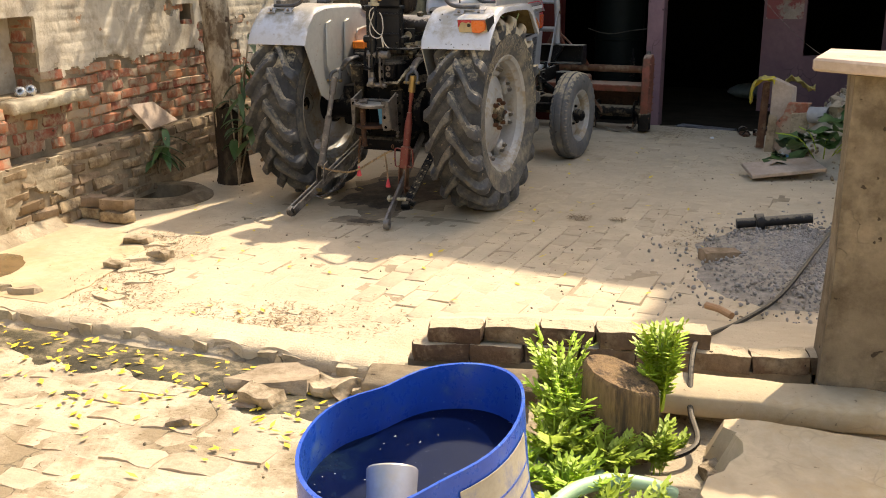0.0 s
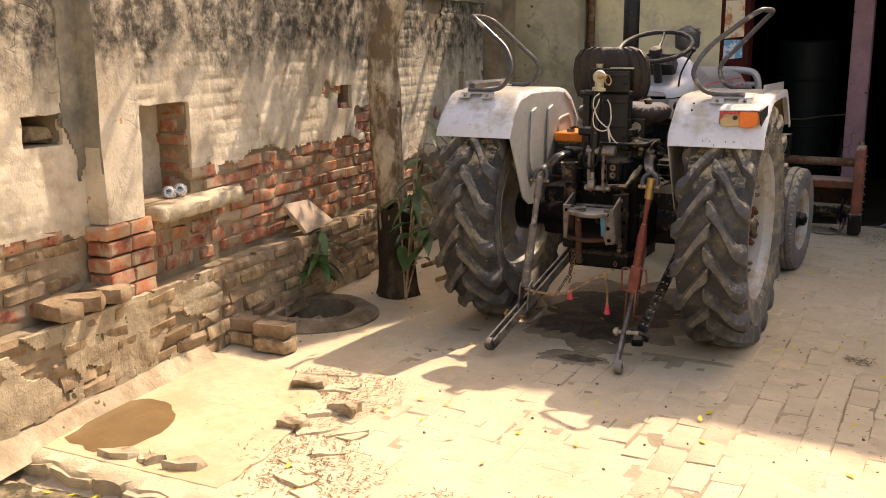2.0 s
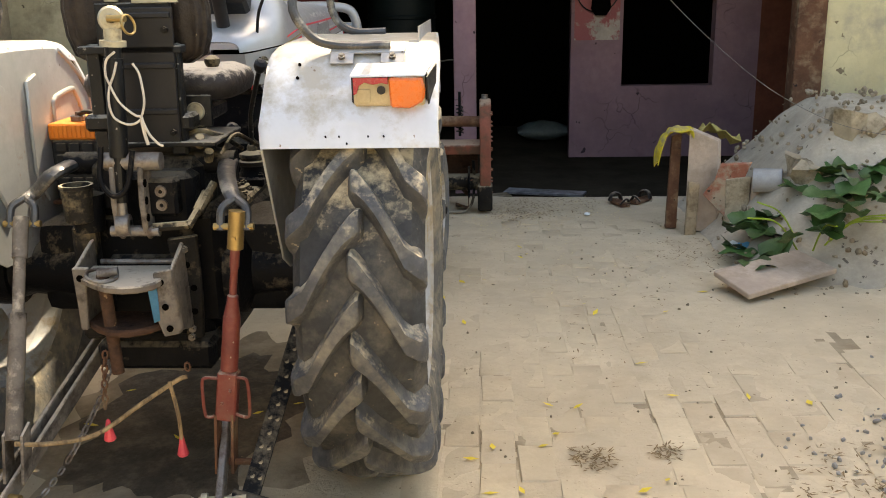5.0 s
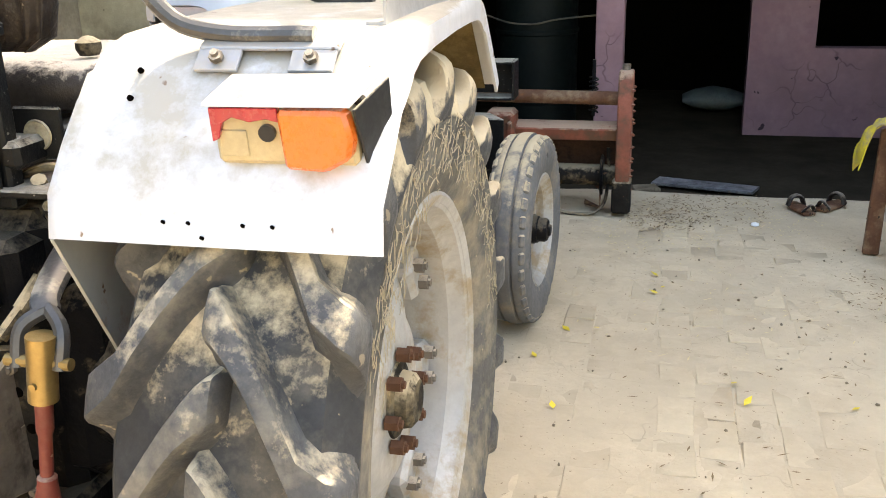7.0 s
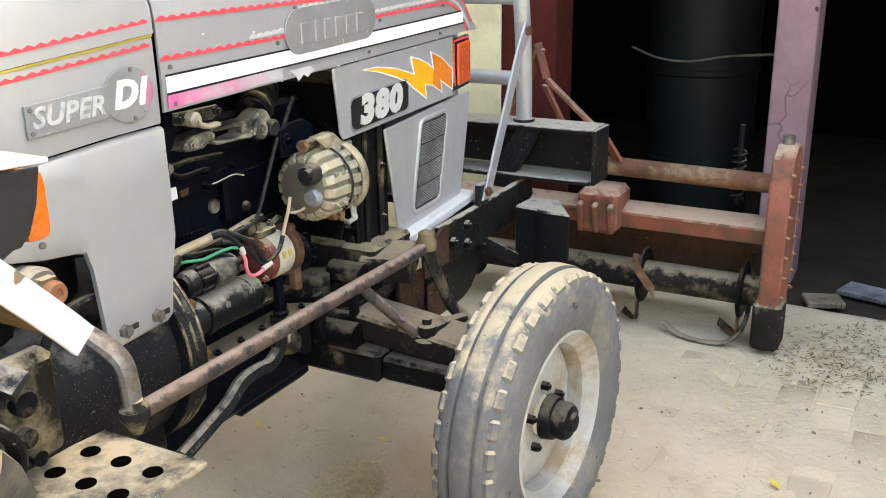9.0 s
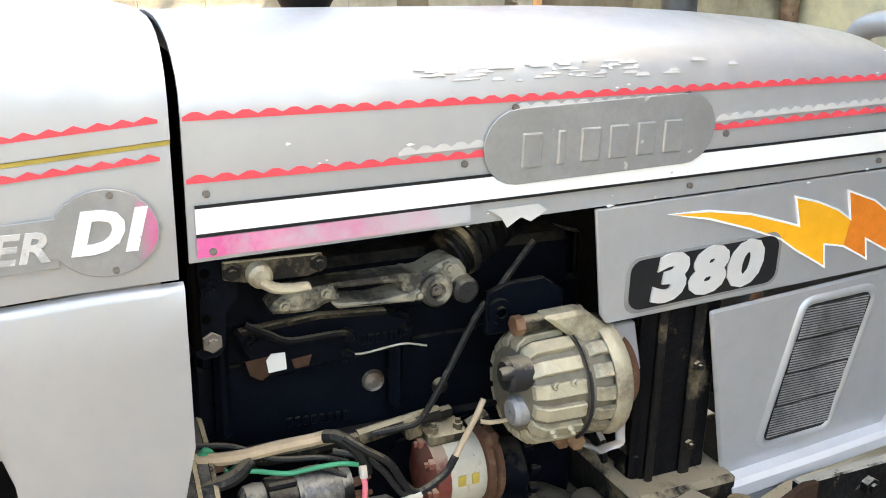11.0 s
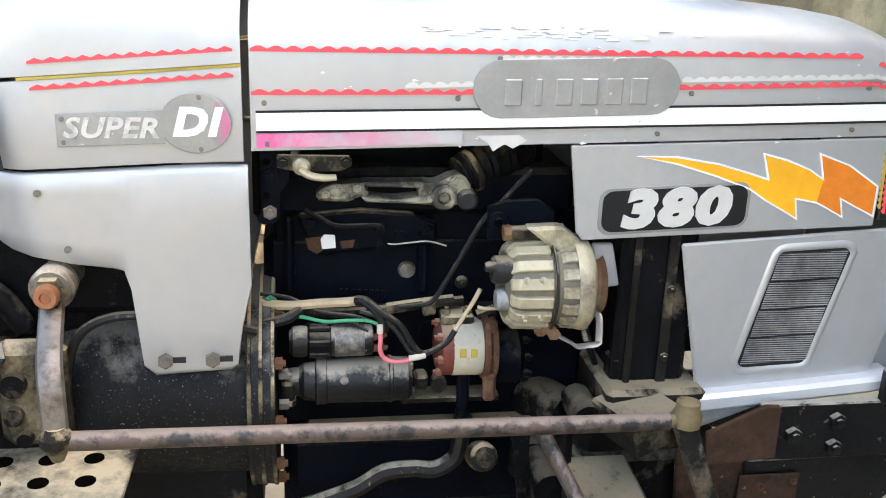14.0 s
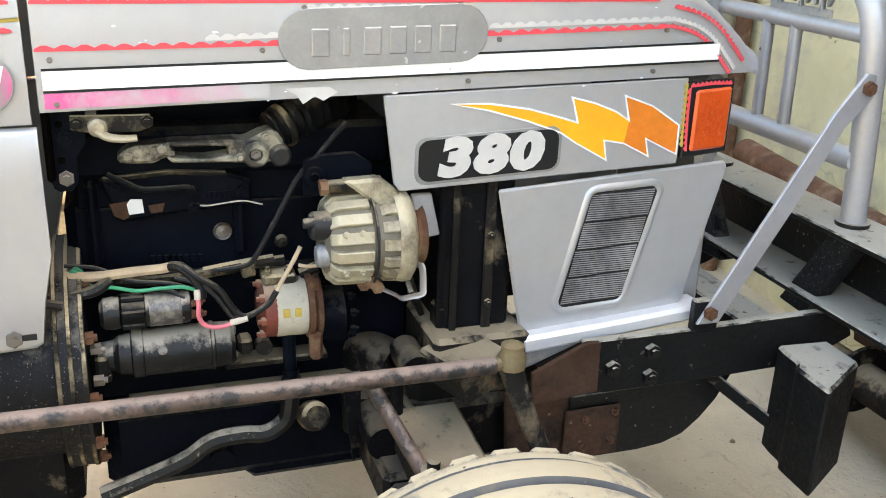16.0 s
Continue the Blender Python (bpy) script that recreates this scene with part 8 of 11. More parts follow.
pipe(bm, [(0.090, 0.748, 1.300), (0.094, 0.760, 1.26), (0.098, 0.79, 1.21), (0.105, 0.812, 1.175)], 0.0022, n=6)
part("hanging_chain", bm, m_castdark, cowl)
bm = B()
rows = [[(0.105 + (0.010 + 0.005 * math.sin(3 * a + z * 90)) * math.cos(a), 0.815 + 0.10 * (1.17 - z) + 0.012 * math.sin(a), z) for a in [2 * math.pi * i / 10 for i in range(10)]] for z in (1.178, 1.160, 1.140, 1.120)]
loft(bm, rows)
part("red_rag", bm, m_redline, cowl, "small knotted red rag")

# seat
bm = B()
rows = []
for z, w, d in ((1.300, 0.150, 0.02), (1.325, 0.196, 0.034), (1.38, 0.214, 0.042), (1.46, 0.218, 0.042), (1.53, 0.205, 0.040), (1.570, 0.172, 0.032), (1.588, 0.120, 0.015)):
    y0 = -0.085 - (z - 1.3) * 0.12
    rows.append([(w * math.copysign(abs(math.cos(a)) ** 0.55, math.cos(a)), y0 + d * math.copysign(abs(math.sin(a)) ** 0.7, math.sin(a)) + 0.004 * noise.noise((a * 4, z * 30, 0)) + 0.0055 * math.sin(17 * a + 3 * z) * min(1.0, abs(z - 1.44) / 0.09), z + 0.006 * noise.noise((a * 3, z * 9, 2))) for a in [2 * math.pi * i / 96 for i in range(96)]])
loft(bm, rows)
seat_b = part("backrest", bm, m_vinyl, tractor, "wrinkled brown vinyl backrest", sharp=60)
bm = B()
rows = []
for z, k in ((1.175, 0.86), (1.19, 0.96), (1.225, 1.0), (1.255, 0.96), (1.272, 0.82)):
    rows.append([(0.25 * k * math.copysign(abs(math.cos(a)) ** 0.5, math.cos(a)), 0.16 + 0.20 * k * math.copysign(abs(math.sin(a)) ** 0.5, math.sin(a)), z + 0.006 * noise.noise((a * 3, z * 20, 4))) for a in [2 * math.pi * i / 36 for i in range(36)]])
loft(bm, rows)
part("seat_cushion", bm, m_seat, tractor, "dusty brown seat cushion", sharp=60)
bm = B()
box(bm, (0.01, -0.155, 1.40), (0.22, 0.02, 0.15), bev=0.004)
box(bm, (0.0, -0.17, 1.345), (0.30, 0.05, 0.022), bev=0.003)
box(bm, (0.115, -0.16, 1.20), (0.045, 0.04, 0.32), bev=0.006)
box(bm, (-0.115, -0.15, 1.20), (0.045, 0.04, 0.32), bev=0.006)
box(bm, (0.0, 0.02, 1.135), (0.32, 0.40, 0.05), bev=0.01)
box(bm, (0.150, -0.10, 1.160), (0.098, 0.006, 0.094), bev=0.004)
box(bm, (0.08, -0.05, 1.075), (0.30, 0.30, 0.014), bev=0.003)
seat_frame = part("seat_frame", bm, m_blackpaint, tractor, "black seat bracket and posts")
bm = B()
plate(bm, [(x, -0.195, z) for x, z in ((-0.072, 1.065), (0.126, 1.068), (0.128, 1.24), (0.134, 1.462), (-0.070, 1.462), (-0.076, 1.25))], (0, 0.010, 0), bev=0.002)
bp_ = part("bracket_plate", bm, m_blackvinyl, seat_frame, "black steel plate behind the seat")
for z in (1.17, 1.30, 1.44):
    bm = B()
    box(bm, (0.03, -0.198, z), (0.196, 0.010, 0.016), bev=0.003)
    part("rib", bm, m_blackvinyl, bp_)
fixings("bolt", m_castdark, bp_, [((x, -0.200, z), (0, -1, 0)) for x, z in ((-0.05, 1.40), (0.11, 1.40), (-0.05, 1.11), (0.11, 1.11))], 0.010, 0.008)
bm = B()
lathe(bm, [(0.001, 0.0), (0.022, 0.0), (0.026, -0.004), (0.028, -0.001)], (0.150, -0.105, 1.158), (0, 1, 0), n=24)
part("socket_disc", bm, m_alu, seat_frame, "pale round socket disc")
bm = B()
lathe(bm, [(0.001, 0.0), (0.018, 0.0), (0.024, 0.012), (0.024, 0.024), (0.010, 0.034), (0.001, 0.036)], (0.165, 0.06, 1.275), (0, 0, 1), n=16)
part("lever_knob", bm, m_castdust, seat_frame)
bm = B()
cyl(bm, (-0.05, -0.155, 1.478), (-0.05, -0.155, 1.50), 0.02, n=12)
box(bm, (0.08, -0.168, 1.478), (0.13, 0.012, 0.008))
part("seat_edge", bm, m_alu, seat_b)

# hydraulic lift cover, top link and its bracket
bm = B()
box(bm, (0, 0.06, 0.94), (0.34, 0.46, 0.18), bev=0.03)
box(bm, (0.05, -0.18, 0.92), (0.22, 0.12, 0.16), bev=0.02)
box(bm, (0.085, -0.262, 0.935), (0.09, 0.05, 0.11), bev=0.01)
cyl(bm, (-0.26, -0.10, 1.005), (0.26, -0.10, 1.005), 0.034, n=18)
cyl(bm, (-0.17, -0.2, 0.93), (-0.17, -0.2, 0.82), 0.05, 0.045, n=18)
lift = part("hydraulic_lift", bm, m_iron, tractor, "greasy black hydraulic lift housing")
bm = B()
for z in (0.915, 0.955):
    lathe(bm, [(0.006, 0.0), (0.018, 0.0), (0.016, 0.006), (0.006, 0.006)], (0.085, -0.287, z), (0, -1, 0), n=14)
part("port", bm, m_steel, lift)
bm = B()
for x in (-0.045, 0.035):
    plate(bm, [(x, y, z) for y, z in ((-0.25, 1.06), (-0.29, 1.065), (-0.325, 1.03), (-0.335, 0.93), (-0.325, 0.84), (-0.29, 0.815), (-0.26, 0.84), (-0.255, 0.95))], (0.016, 0, 0), bev=0.004)
tb = part("top_link_bracket", bm, m_hitchdust, tractor, "drilled cast top-link bracket")
fixings("hole", m_black, tb, [((0.0515, -0.315, z), (1, 0, 0)) for z in (0.985, 0.935, 0.885)], 0.012, 0.003, plain=True)
bm = B()
cyl(bm, (-0.06, -0.30, 1.045), (0.10, -0.30, 1.045), 0.026, n=16)
part("pin", bm, m_steel, tb)
bm = B()
cyl(bm, (-0.06, -0.31, 0.845), (0.08, -0.31, 0.845), 0.016, n=12)
part("pin", bm, m_steel, tb)
bm = B()
pipe(bm, [(-0.02, -0.315, 0.93), (-0.015, -0.31, 1.08)], 0.017, smooth=False)
cyl(bm, (-0.015, -0.31, 1.06), (-0.005, -0.30, 1.33), 0.026, n=16)
cyl(bm, (-0.005, -0.30, 1.33), (-0.003, -0.298, 1.38), 0.022, n=16)
top = part("top_link", bm, m_blackpaint, tractor, "black top link stowed upright")
bm = B()
cyl(bm, (-0.003, -0.298, 1.362), (-0.002, -0.298, 1.378), 0.036, n=18)
cyl(bm, (-0.002, -0.298, 1.37), (0.0, -0.298, 1.41), 0.024, n=14)
lathe(bm, [(0.012, -0.018), (0.030, -0.016), (0.036, 0.0), (0.030, 0.016), (0.012, 0.018)], (0.0, -0.298, 1.435), (0.25, -0.95, 0), n=22)
part("ball_end", bm, m_alu, top, "pale steel ball end with a ring pin")
bm = B()
lathe(bm, [(0.026 + 0.0035 * math.cos(a), 0.0035 * math.sin(a)) for a in [2 * math.pi * i / 8 for i in range(8)]], (0.055, -0.325, 1.42), (0.9, -0.3, 0.2), n=24, closed=True)
cyl(bm, (0.0, -0.325, 1.437), (0.05, -0.33, 1.437), 0.010, n=10)
part("ring_pin", bm, m_brass, top)
bm = B()
lathe(bm, [(0.014, -0.02), (0.030, -0.018), (0.034, 0.0), (0.030, 0.018), (0.014, 0.02)], (-0.02, -0.318, 0.865), (1, 0.1, 0), n=20)
cyl(bm, (-0.02, -0.318, 0.88), (-0.02, -0.315, 0.94), 0.014, n=12)
part("lower_ball_end", bm, m_steel, top)
bm = B()
pipe(bm, [(0.015, -0.338, 1.35), (-0.01, -0.338, 1.329), (-0.017, -0.338, 1.294), (-0.009, -0.338, 1.264), (0.013, -0.338, 1.215), (0.052, -0.338, 1.18), (0.071, -0.338, 1.177)], 0.0034, n=8)
pipe(bm, [(0.06, -0.338, 1.319), (0.075, -0.338, 1.293), (0.081, -0.338, 1.251), (0.082, -0.338, 1.215), (0.075, -0.338, 1.187), (0.067, -0.338, 1.172)], 0.0034, n=8)
pipe(bm, [(0.017, -0.338, 1.323), (0.005, -0.338, 1.288), (-0.011, -0.338, 1.252), (-0.016, -0.338, 1.209), (-0.006, -0.338, 1.174), (0.023, -0.338, 1.156), (0.049, -0.338, 1.156), (0.07, -0.338, 1.169)], 0.0034, n=8)
pipe(bm, [(0.07, -0.338, 1.174), (0.076, -0.338, 1.153), (0.089, -0.338, 1.124), (0.111, -0.338, 1.099), (0.123, -0.338, 1.094)], 0.0036, n=8)
pipe(bm, [(0.07, -0.338, 1.174), (0.071, -0.338, 1.153), (0.075, -0.338, 1.124), (0.081, -0.338, 1.097)], 0.005, n=8)
part("cord", bm, m_cord, top, "frayed white cord tied round the top link")
bm = B()
pipe(bm, [(-0.06, -0.32, 1.09), (-0.065, -0.335, 1.0), (-0.03, -0.345, 0.955), (0.01, -0.34, 0.98), (0.03, -0.325, 1.08)], 0.008, n=8)
part("lock_wire", bm, m_iron, top)
bm = B()
lathe(bm, [(0.036, -0.10), (0.040, -0.095), (0.045, 0.0), (0.048, 0.002), (0.048, 0.012), (0.040, 0.012), (0.036, -0.09), (0.001, -0.09)], (-0.18, -0.24, 0.955), (0, 0, 1), n=24)
part("cup_socket", bm, m_castdust, tractor, "open round cast socket")
# control valve linkage and clutter round the lift
bm = B()
cyl(bm, (0.06, -0.31, 0.855), (0.16, -0.30, 0.86), 0.013, n=6)
cyl(bm, (0.16, -0.30, 0.855), (0.215, -0.20, 0.96), 0.012, n=10)
cyl(bm, (0.18, -0.26, 0.89), (0.20, -0.22, 0.935), 0.018, n=10)
part("check_rod", bm, m_castdust, tractor)
bm = B()
for p in ((0.16, -0.13, 1.06), (0.20, -0.05, 1.05), (0.13, 0.0, 1.08), (0.19, -0.15, 1.02)):
    cyl(bm, p, (p[0] + 0.01, p[1] - 0.02, p[2] + 0.03), 0.014, n=8)
pipe(bm, [(0.10, -0.12, 1.08), (0.16, -0.10, 1.10), (0.22, -0.06, 1.07), (0.24, 0.05, 1.02)], 0.008)
pipe(bm, [(0.22, -0.12, 1.03), (0.25, -0.05, 1.08), (0.28, 0.1, 1.02)], 0.006)
part("hydraulic_pipe", bm, m_castdust, tractor)

# lift arms and rods
for s in (1, -1):
    end = Vector((0.325, -0.415, 0.935)) if s == 1 else Vector((-0.346, -0.25, 0.905))
    bm = B()
    pipe(bm, [(s * 0.235, -0.10, 1.005), (s * 0.26, -0.22, 0.99), (end.x - s * 0.02, end.y + 0.06, end.z + 0.03), (end.x, end.y + 0.03, end.z + 0.015)], lambda t: 0.030 - 0.010 * t, n=12, flat=0.65)
    for d in (-1, 1):
        pipe(bm, [(end.x, end.y + 0.035, end.z + 0.02), (end.x + d * 0.034, end.y + 0.01, end.z - 0.005), (end.x + d * 0.036, end.y - 0.01, end.z - 0.06)], 0.012, n=8)
    arm = part("lift_arm", bm, m_darktube, tractor, "forged lift arm with a forked end")
    bm = B()
    cyl(bm, (end.x - 0.055, end.y - 0.008, end.z - 0.05), (end.x + 0.055, end.y - 0.008, end.z - 0.05), 0.010, n=10)
    part("pin", bm, m_brass, arm)
top_r, low_r = Vector((0.338, -0.425, 0.930)), Vector((0.250, -0.44, 0.20))
at = lambda k: top_r.lerp(low_r, k)
bm = B()
cyl(bm, at(0.0), at(0.145), 0.0225, n=20)
cyl(bm, at(0.10), at(0.10) + Vector((0, -0.027, 0)), 0.006, n=8)
rod = part("brass_sleeve", bm, m_brass, tractor, "brass-coloured sleeve on the lift rod")
bm = B()
lathe(bm, [(0.001, 0.0), (0.0135, 0.0), (0.0135, 0.055), (0.0105, 0.065), (0.0105, 0.135), (0.0155, 0.140), (0.0155, 0.150), (0.0225, 0.195), (0.0245, 0.205), (0.0245, 0.36), (0.001, 0.36)], at(0.14), low_r - top_r, n=18)
box(bm, at(0.735), (0.058, 0.046, 0.15), rot=(0, 7, 0), bev=0.005)
for k in (-0.012, 0.014):
    bolt(bm, at(0.735) + Vector((k, -0.023, k * 1.5)), (0, -1, 0), 0.006, 0.004)
red = part("lift_rod", bm, m_redpaint, tractor, "red levelling lift rod with loop handles")
for d in (-1, 1):
    bm = B()
    c = at(0.735)
    pipe(bm, [(c.x + d * 0.02, c.y - 0.01, c.z + 0.055), (c.x + d * 0.055, c.y - 0.02, c.z + 0.06), (c.x + d * 0.065, c.y - 0.02, c.z + 0.04), (c.x + d * 0.065, c.y - 0.02, c.z - 0.04), (c.x + d * 0.055, c.y - 0.02, c.z - 0.06), (c.x + d * 0.02, c.y - 0.01, c.z - 0.055)], 0.005, n=6)
    part("loop_handle", bm, m_redpaint, red)
bm = B()
for d in (-1, 1):
    plate(bm, [(at(0.9).x + d * 0.024, -0.46, 0.34), (at(0.9).x + d * 0.024, -0.41, 0.34), (at(1).x + d * 0.024, -0.42, 0.16), (at(1).x + d * 0.024, -0.47, 0.16)], (0.008, 0, 0))
cyl(bm, (0.24, -0.45, 0.19), (0.35, -0.45, 0.19), 0.010, n=10)
part("clevis", bm, m_rust, red)
tl, ll = Vector((-0.345, -0.262, 0.875)), Vector((-0.300, -0.575, 0.28))
bm = B()
cyl(bm, tl, tl.lerp(ll, 0.18), 0.022, n=14)
cyl(bm, tl.lerp(ll, 0.18), tl.lerp(ll, 0.42), 0.017, n=14)
cyl(bm, tl.lerp(ll, 0.42), tl.lerp(ll, 0.95), 0.024, n=14)
for d in (-1, 1):
    a = tl.lerp(ll, 0.92)
    plate(bm, [(a.x + d * 0.026, a.y - 0.02, a.z), (a.x + d * 0.026, a.y + 0.03, a.z + 0.02), (ll.x + d * 0.026, ll.y + 0.03, ll.z - 0.06), (ll.x + d * 0.026, ll.y - 0.03, ll.z - 0.08)], (0.008, 0, 0))
part("lift_rod", bm, m_hitchdust, tractor, "dusty brown lift rod")
# lower links
for s, tip, root in ((1, Vector((0.311, -0.794, 0.028)), Vector((0.20, 0.02, 0.47))), (-1, Vector((-0.381, -0.828, 0.055)), Vector((-0.20, 0.02, 0.47)))):
    d = (tip - root).normalized()
    side = d.cross(Vector((0, 0, 1))).normalized()
    up = side.cross(d)
    bm = B()
    if s == 1:
        plate(bm, [root + up * 0.03, root - up * 0.03, tip - up * 0.028 + d * 0.0, tip + up * 0.028], side * 0.022, bev=0.004)
    else:
        for k in (0.024, -0.046):
            plate(bm, [root.lerp(tip, 0.0) + up * 0.026 + side * k * 0.5, root - up * 0.026 + side * k * 0.5, tip - up * 0.026 + side * k * 0.6, tip + up * 0.026 + side * k * 0.6], side * 0.014, bev=0.003)
    lathe(bm, [(0.012, -0.02), (0.032, -0.018), (0.036, 0.0), (0.032, 0.018), (0.012, 0.02)], tip, side, n=20)
    link = part("lower_link", bm, m_steel if s == 1 else m_hitchdust, tractor, "worn steel lower link with a ball eye")
    bm = B()
    c = root.lerp(tip, 0.74)
    cyl(bm, c - side * 0.06, c + side * 0.07, 0.012, n=12)
    cyl(bm, c + side * 0.045, c + side * 0.062, 0.022, n=14)
    part("pin", bm, m_brass if s == -1 else m_alu, link)
# perforated stabiliser
a, b = Vector((0.463, -0.20, 0.56)), Vector((0.345, -0.56, 0.13))
d = (b - a).normalized()
side = d.cross(Vector((0, 1, 0.3))).normalized()
out = side.cross(d)
bm = B()
plate(bm, [a + side * 0.026, a - side * 0.026, b - side * 0.026, b + side * 0.026], out * 0.012, bev=0.002)
sb = part("stabiliser", bm, m_iron, tractor, "black stabiliser bar with rows of holes")
fixings("hole", m_castdust, sb, [(a.lerp(b, 0.06 + i * 0.075) + side * k + out * o, out) for i in range(12) for k in ((-0.011, 0.011) if i % 2 else (0.0,)) for o in (0.0128, -0.0008)], 0.007, 0.002, plain=True)
bm = B()
cyl(bm, b + side * 0.05, b - side * 0.05, 0.02, n=12)
box(bm, b + d * 0.03, (0.06, 0.06, 0.05), rot=(30, 0, 20), bev=0.01)
part("shackle", bm, m_iron, sb)

# clevis hitch
bm = B()
plate(bm, [(-0.155, -0.25, 0.703), (0.095, -0.25, 0.703), (0.100, -0.365, 0.703), (0.090, -0.425, 0.703), (0.055, -0.455, 0.703), (0.010, -0.465, 0.703), (-0.045, -0.452, 0.703), (-0.095, -0.415, 0.703), (-0.150, -0.365, 0.703)], (0, 0, 0.022), bev=0.005)
hitch = part("hitch", bm, m_hitchdust, tractor, "rusty clevis hitch with a drop pin")
bm = B()
plate(bm, [(-0.150, -0.25, 0.560), (0.095, -0.25, 0.560), (0.085, -0.345, 0.560), (0.050, -0.395, 0.560), (0.0, -0.425, 0.560), (-0.06, -0.420, 0.560), (-0.11, -0.385, 0.560), (-0.150, -0.34, 0.560)], (0, 0, 0.022), bev=0.006)
part("lower_plate", bm, m_darkrust, hitch)
for pts, dep in (([(-0.165, -0.372, 0.752), (-0.118, -0.372, 0.752), (-0.128, -0.372, 0.70), (-0.138, -0.372, 0.565), (-0.156, -0.372, 0.565)], (0, 0.016, 0)), ([(0.072, -0.385, 0.742), (0.118, -0.375, 0.748), (0.136, -0.372, 0.570), (0.128, -0.372, 0.553), (0.086, -0.382, 0.548), (0.072, -0.385, 0.60)], (0.004, 0.016, 0)),
                 ([(-0.165, -0.22, 0.80), (-0.165, -0.36, 0.75), (-0.165, -0.36, 0.565), (-0.165, -0.22, 0.52)], (0.012, 0, 0)), ([(0.108, -0.22, 0.80), (0.108, -0.36, 0.74), (0.118, -0.36, 0.56), (0.118, -0.22, 0.52)], (0.012, 0, 0))):
    bm = B()
    plate(bm, pts, dep, bev=0.003)
    part("side_plate", bm, m_hitchdust, hitch)
bm = B()
plate(bm, [(0.070, -0.240, 0.800), (0.160, -0.240, 0.812), (0.163, -0.240, 0.62), (0.156, -0.240, 0.492), (0.106, -0.240, 0.482), (0.10, -0.240, 0.60)], (0, 0.02, 0), bev=0.004)
part("hanger", bm, m_castdark, hitch, "drilled black hanger plate")
bm = B()
box(bm, (-0.185, -0.20, 0.66), (0.07, 0.06, 0.36), bev=0.012)
part("hanger", bm, m_castdark, hitch)
bm = B()
cyl(bm, (-0.13, -0.245, 0.735), (0.10, -0.245, 0.735), 0.008, n=10)
part("cross_rod", bm, m_steel, hitch)
fixings("hole", m_black, hitch, [((x, -0.3855, z), (0, -1, 0)) for x, z in ((0.092, 0.713), (0.100, 0.640), (0.107, 0.575))] + [((-0.143, -0.3725, 0.722), (0, -1, 0))] + [((x, -0.2405, z), (0, -1, 0)) for x, z in ((0.125, 0.722), (0.140, 0.650), (0.137, 0.576))], 0.010, 0.003, plain=True)
fixings("bolt", m_hitchdust, hitch, [((x, -0.240, z), (0, -1, 0)) for x, z in ((0.122, 0.770), (0.116, 0.650), (0.126, 0.522), (0.122, 0.495))], 0.012, 0.010)
bm = B()
cyl(bm, (-0.075, -0.375, 0.735), (-0.062, -0.375, 0.435), 0.018, n=16)
part("drop_pin", bm, m_darkrust, hitch)
bm = B()
lathe(bm, [(0.042 + 0.005 * math.cos(a), 0.005 * math.sin(a)) for a in [2 * math.pi * i / 8 for i in range(8)]], (-0.07, -0.395, 0.738), (0.2, -0.1, 1), n=24, closed=True)
cyl(bm, (-0.085, -0.385, 0.740), (-0.03, -0.375, 0.744), 0.013, n=12)
part("ring", bm, m_steel, hitch)
bm = B()
plate(bm, [(0.060, -0.405, 0.705), (0.080, -0.389, 0.712), (0.080, -0.388, 0.60), (0.066, -0.395, 0.595)], (0.002, 0.004, 0), bev=0.001)
part("blue_smear", bm, M("faded_blue_paint", (0.05, 0.20, 0.33), 0.6, var=0.3, scale=12, bump=0.1), hitch)

# chains, rope and tassels
def chain(bm, pts, link=0.024):
    line = smooth_line(pts, 10)
    run = 0.0
    k = 0
    for p, q in zip(line, line[1:]):
        run += (q - p).length
        if run >= link * 0.8:
            run = 0.0
            u, v, d = frame_of(q - p)
            w = u if k % 2 else v
            c = (p + q) / 2
            ring = [c + d * link * 0.55 * math.cos(a) + w * link * 0.34 * math.sin(a) for a in [2 * math.pi * i / 8 for i in range(9)]]
            pipe(bm, ring, 0.0035, n=5, smooth=False)
            k += 1


bm = B()
chain(bm, [(-0.33, -0.66, 0.14), (-0.27, -0.60, 0.12), (-0.20, -0.48, 0.20), (-0.13, -0.34, 0.36), (-0.12, -0.28, 0.46)])
part("check_chain", bm, m_steel, tractor, "sagging steel check chain")
bm = B()
chain(bm, [(-0.10, -0.36, 0.50), (-0.11, -0.37, 0.40), (-0.12, -0.36, 0.32)])
part("hitch_chain", bm, m_rust, tractor)
bm = B()
chain(bm, [(0.13, -0.34, 0.48), (0.135, -0.345, 0.40)])
part("hitch_chain", bm, m_rust, tractor)
bm = B()
pipe(bm, [(-0.29, -0.58, 0.31), (-0.22, -0.52, 0.28), (-0.12, -0.44, 0.27), (0.0, -0.38, 0.34), (0.10, -0.35, 0.40), (0.13, -0.345, 0.41)], 0.007, n=7)
pipe(bm, [(0.08, -0.36, 0.40), (0.10, -0.37, 0.30), (0.10, -0.36, 0.20)], 0.006, n=7)
part("rope", bm, m_wood, tractor, "brown rope slung between the links")
for x, y, z in ((-0.10, -0.40, 0.25), (0.10, -0.36, 0.18)):
    bm = B()
    lathe(bm, [(0.001, 0.05), (0.006, 0.045), (0.010, 0.02), (0.018, -0.015), (0.014, -0.02), (0.001, -0.018)], (x, y, z), (0, 0, 1), n=10)
    part("red_tassel", bm, m_redline, tractor, "small red tassel")

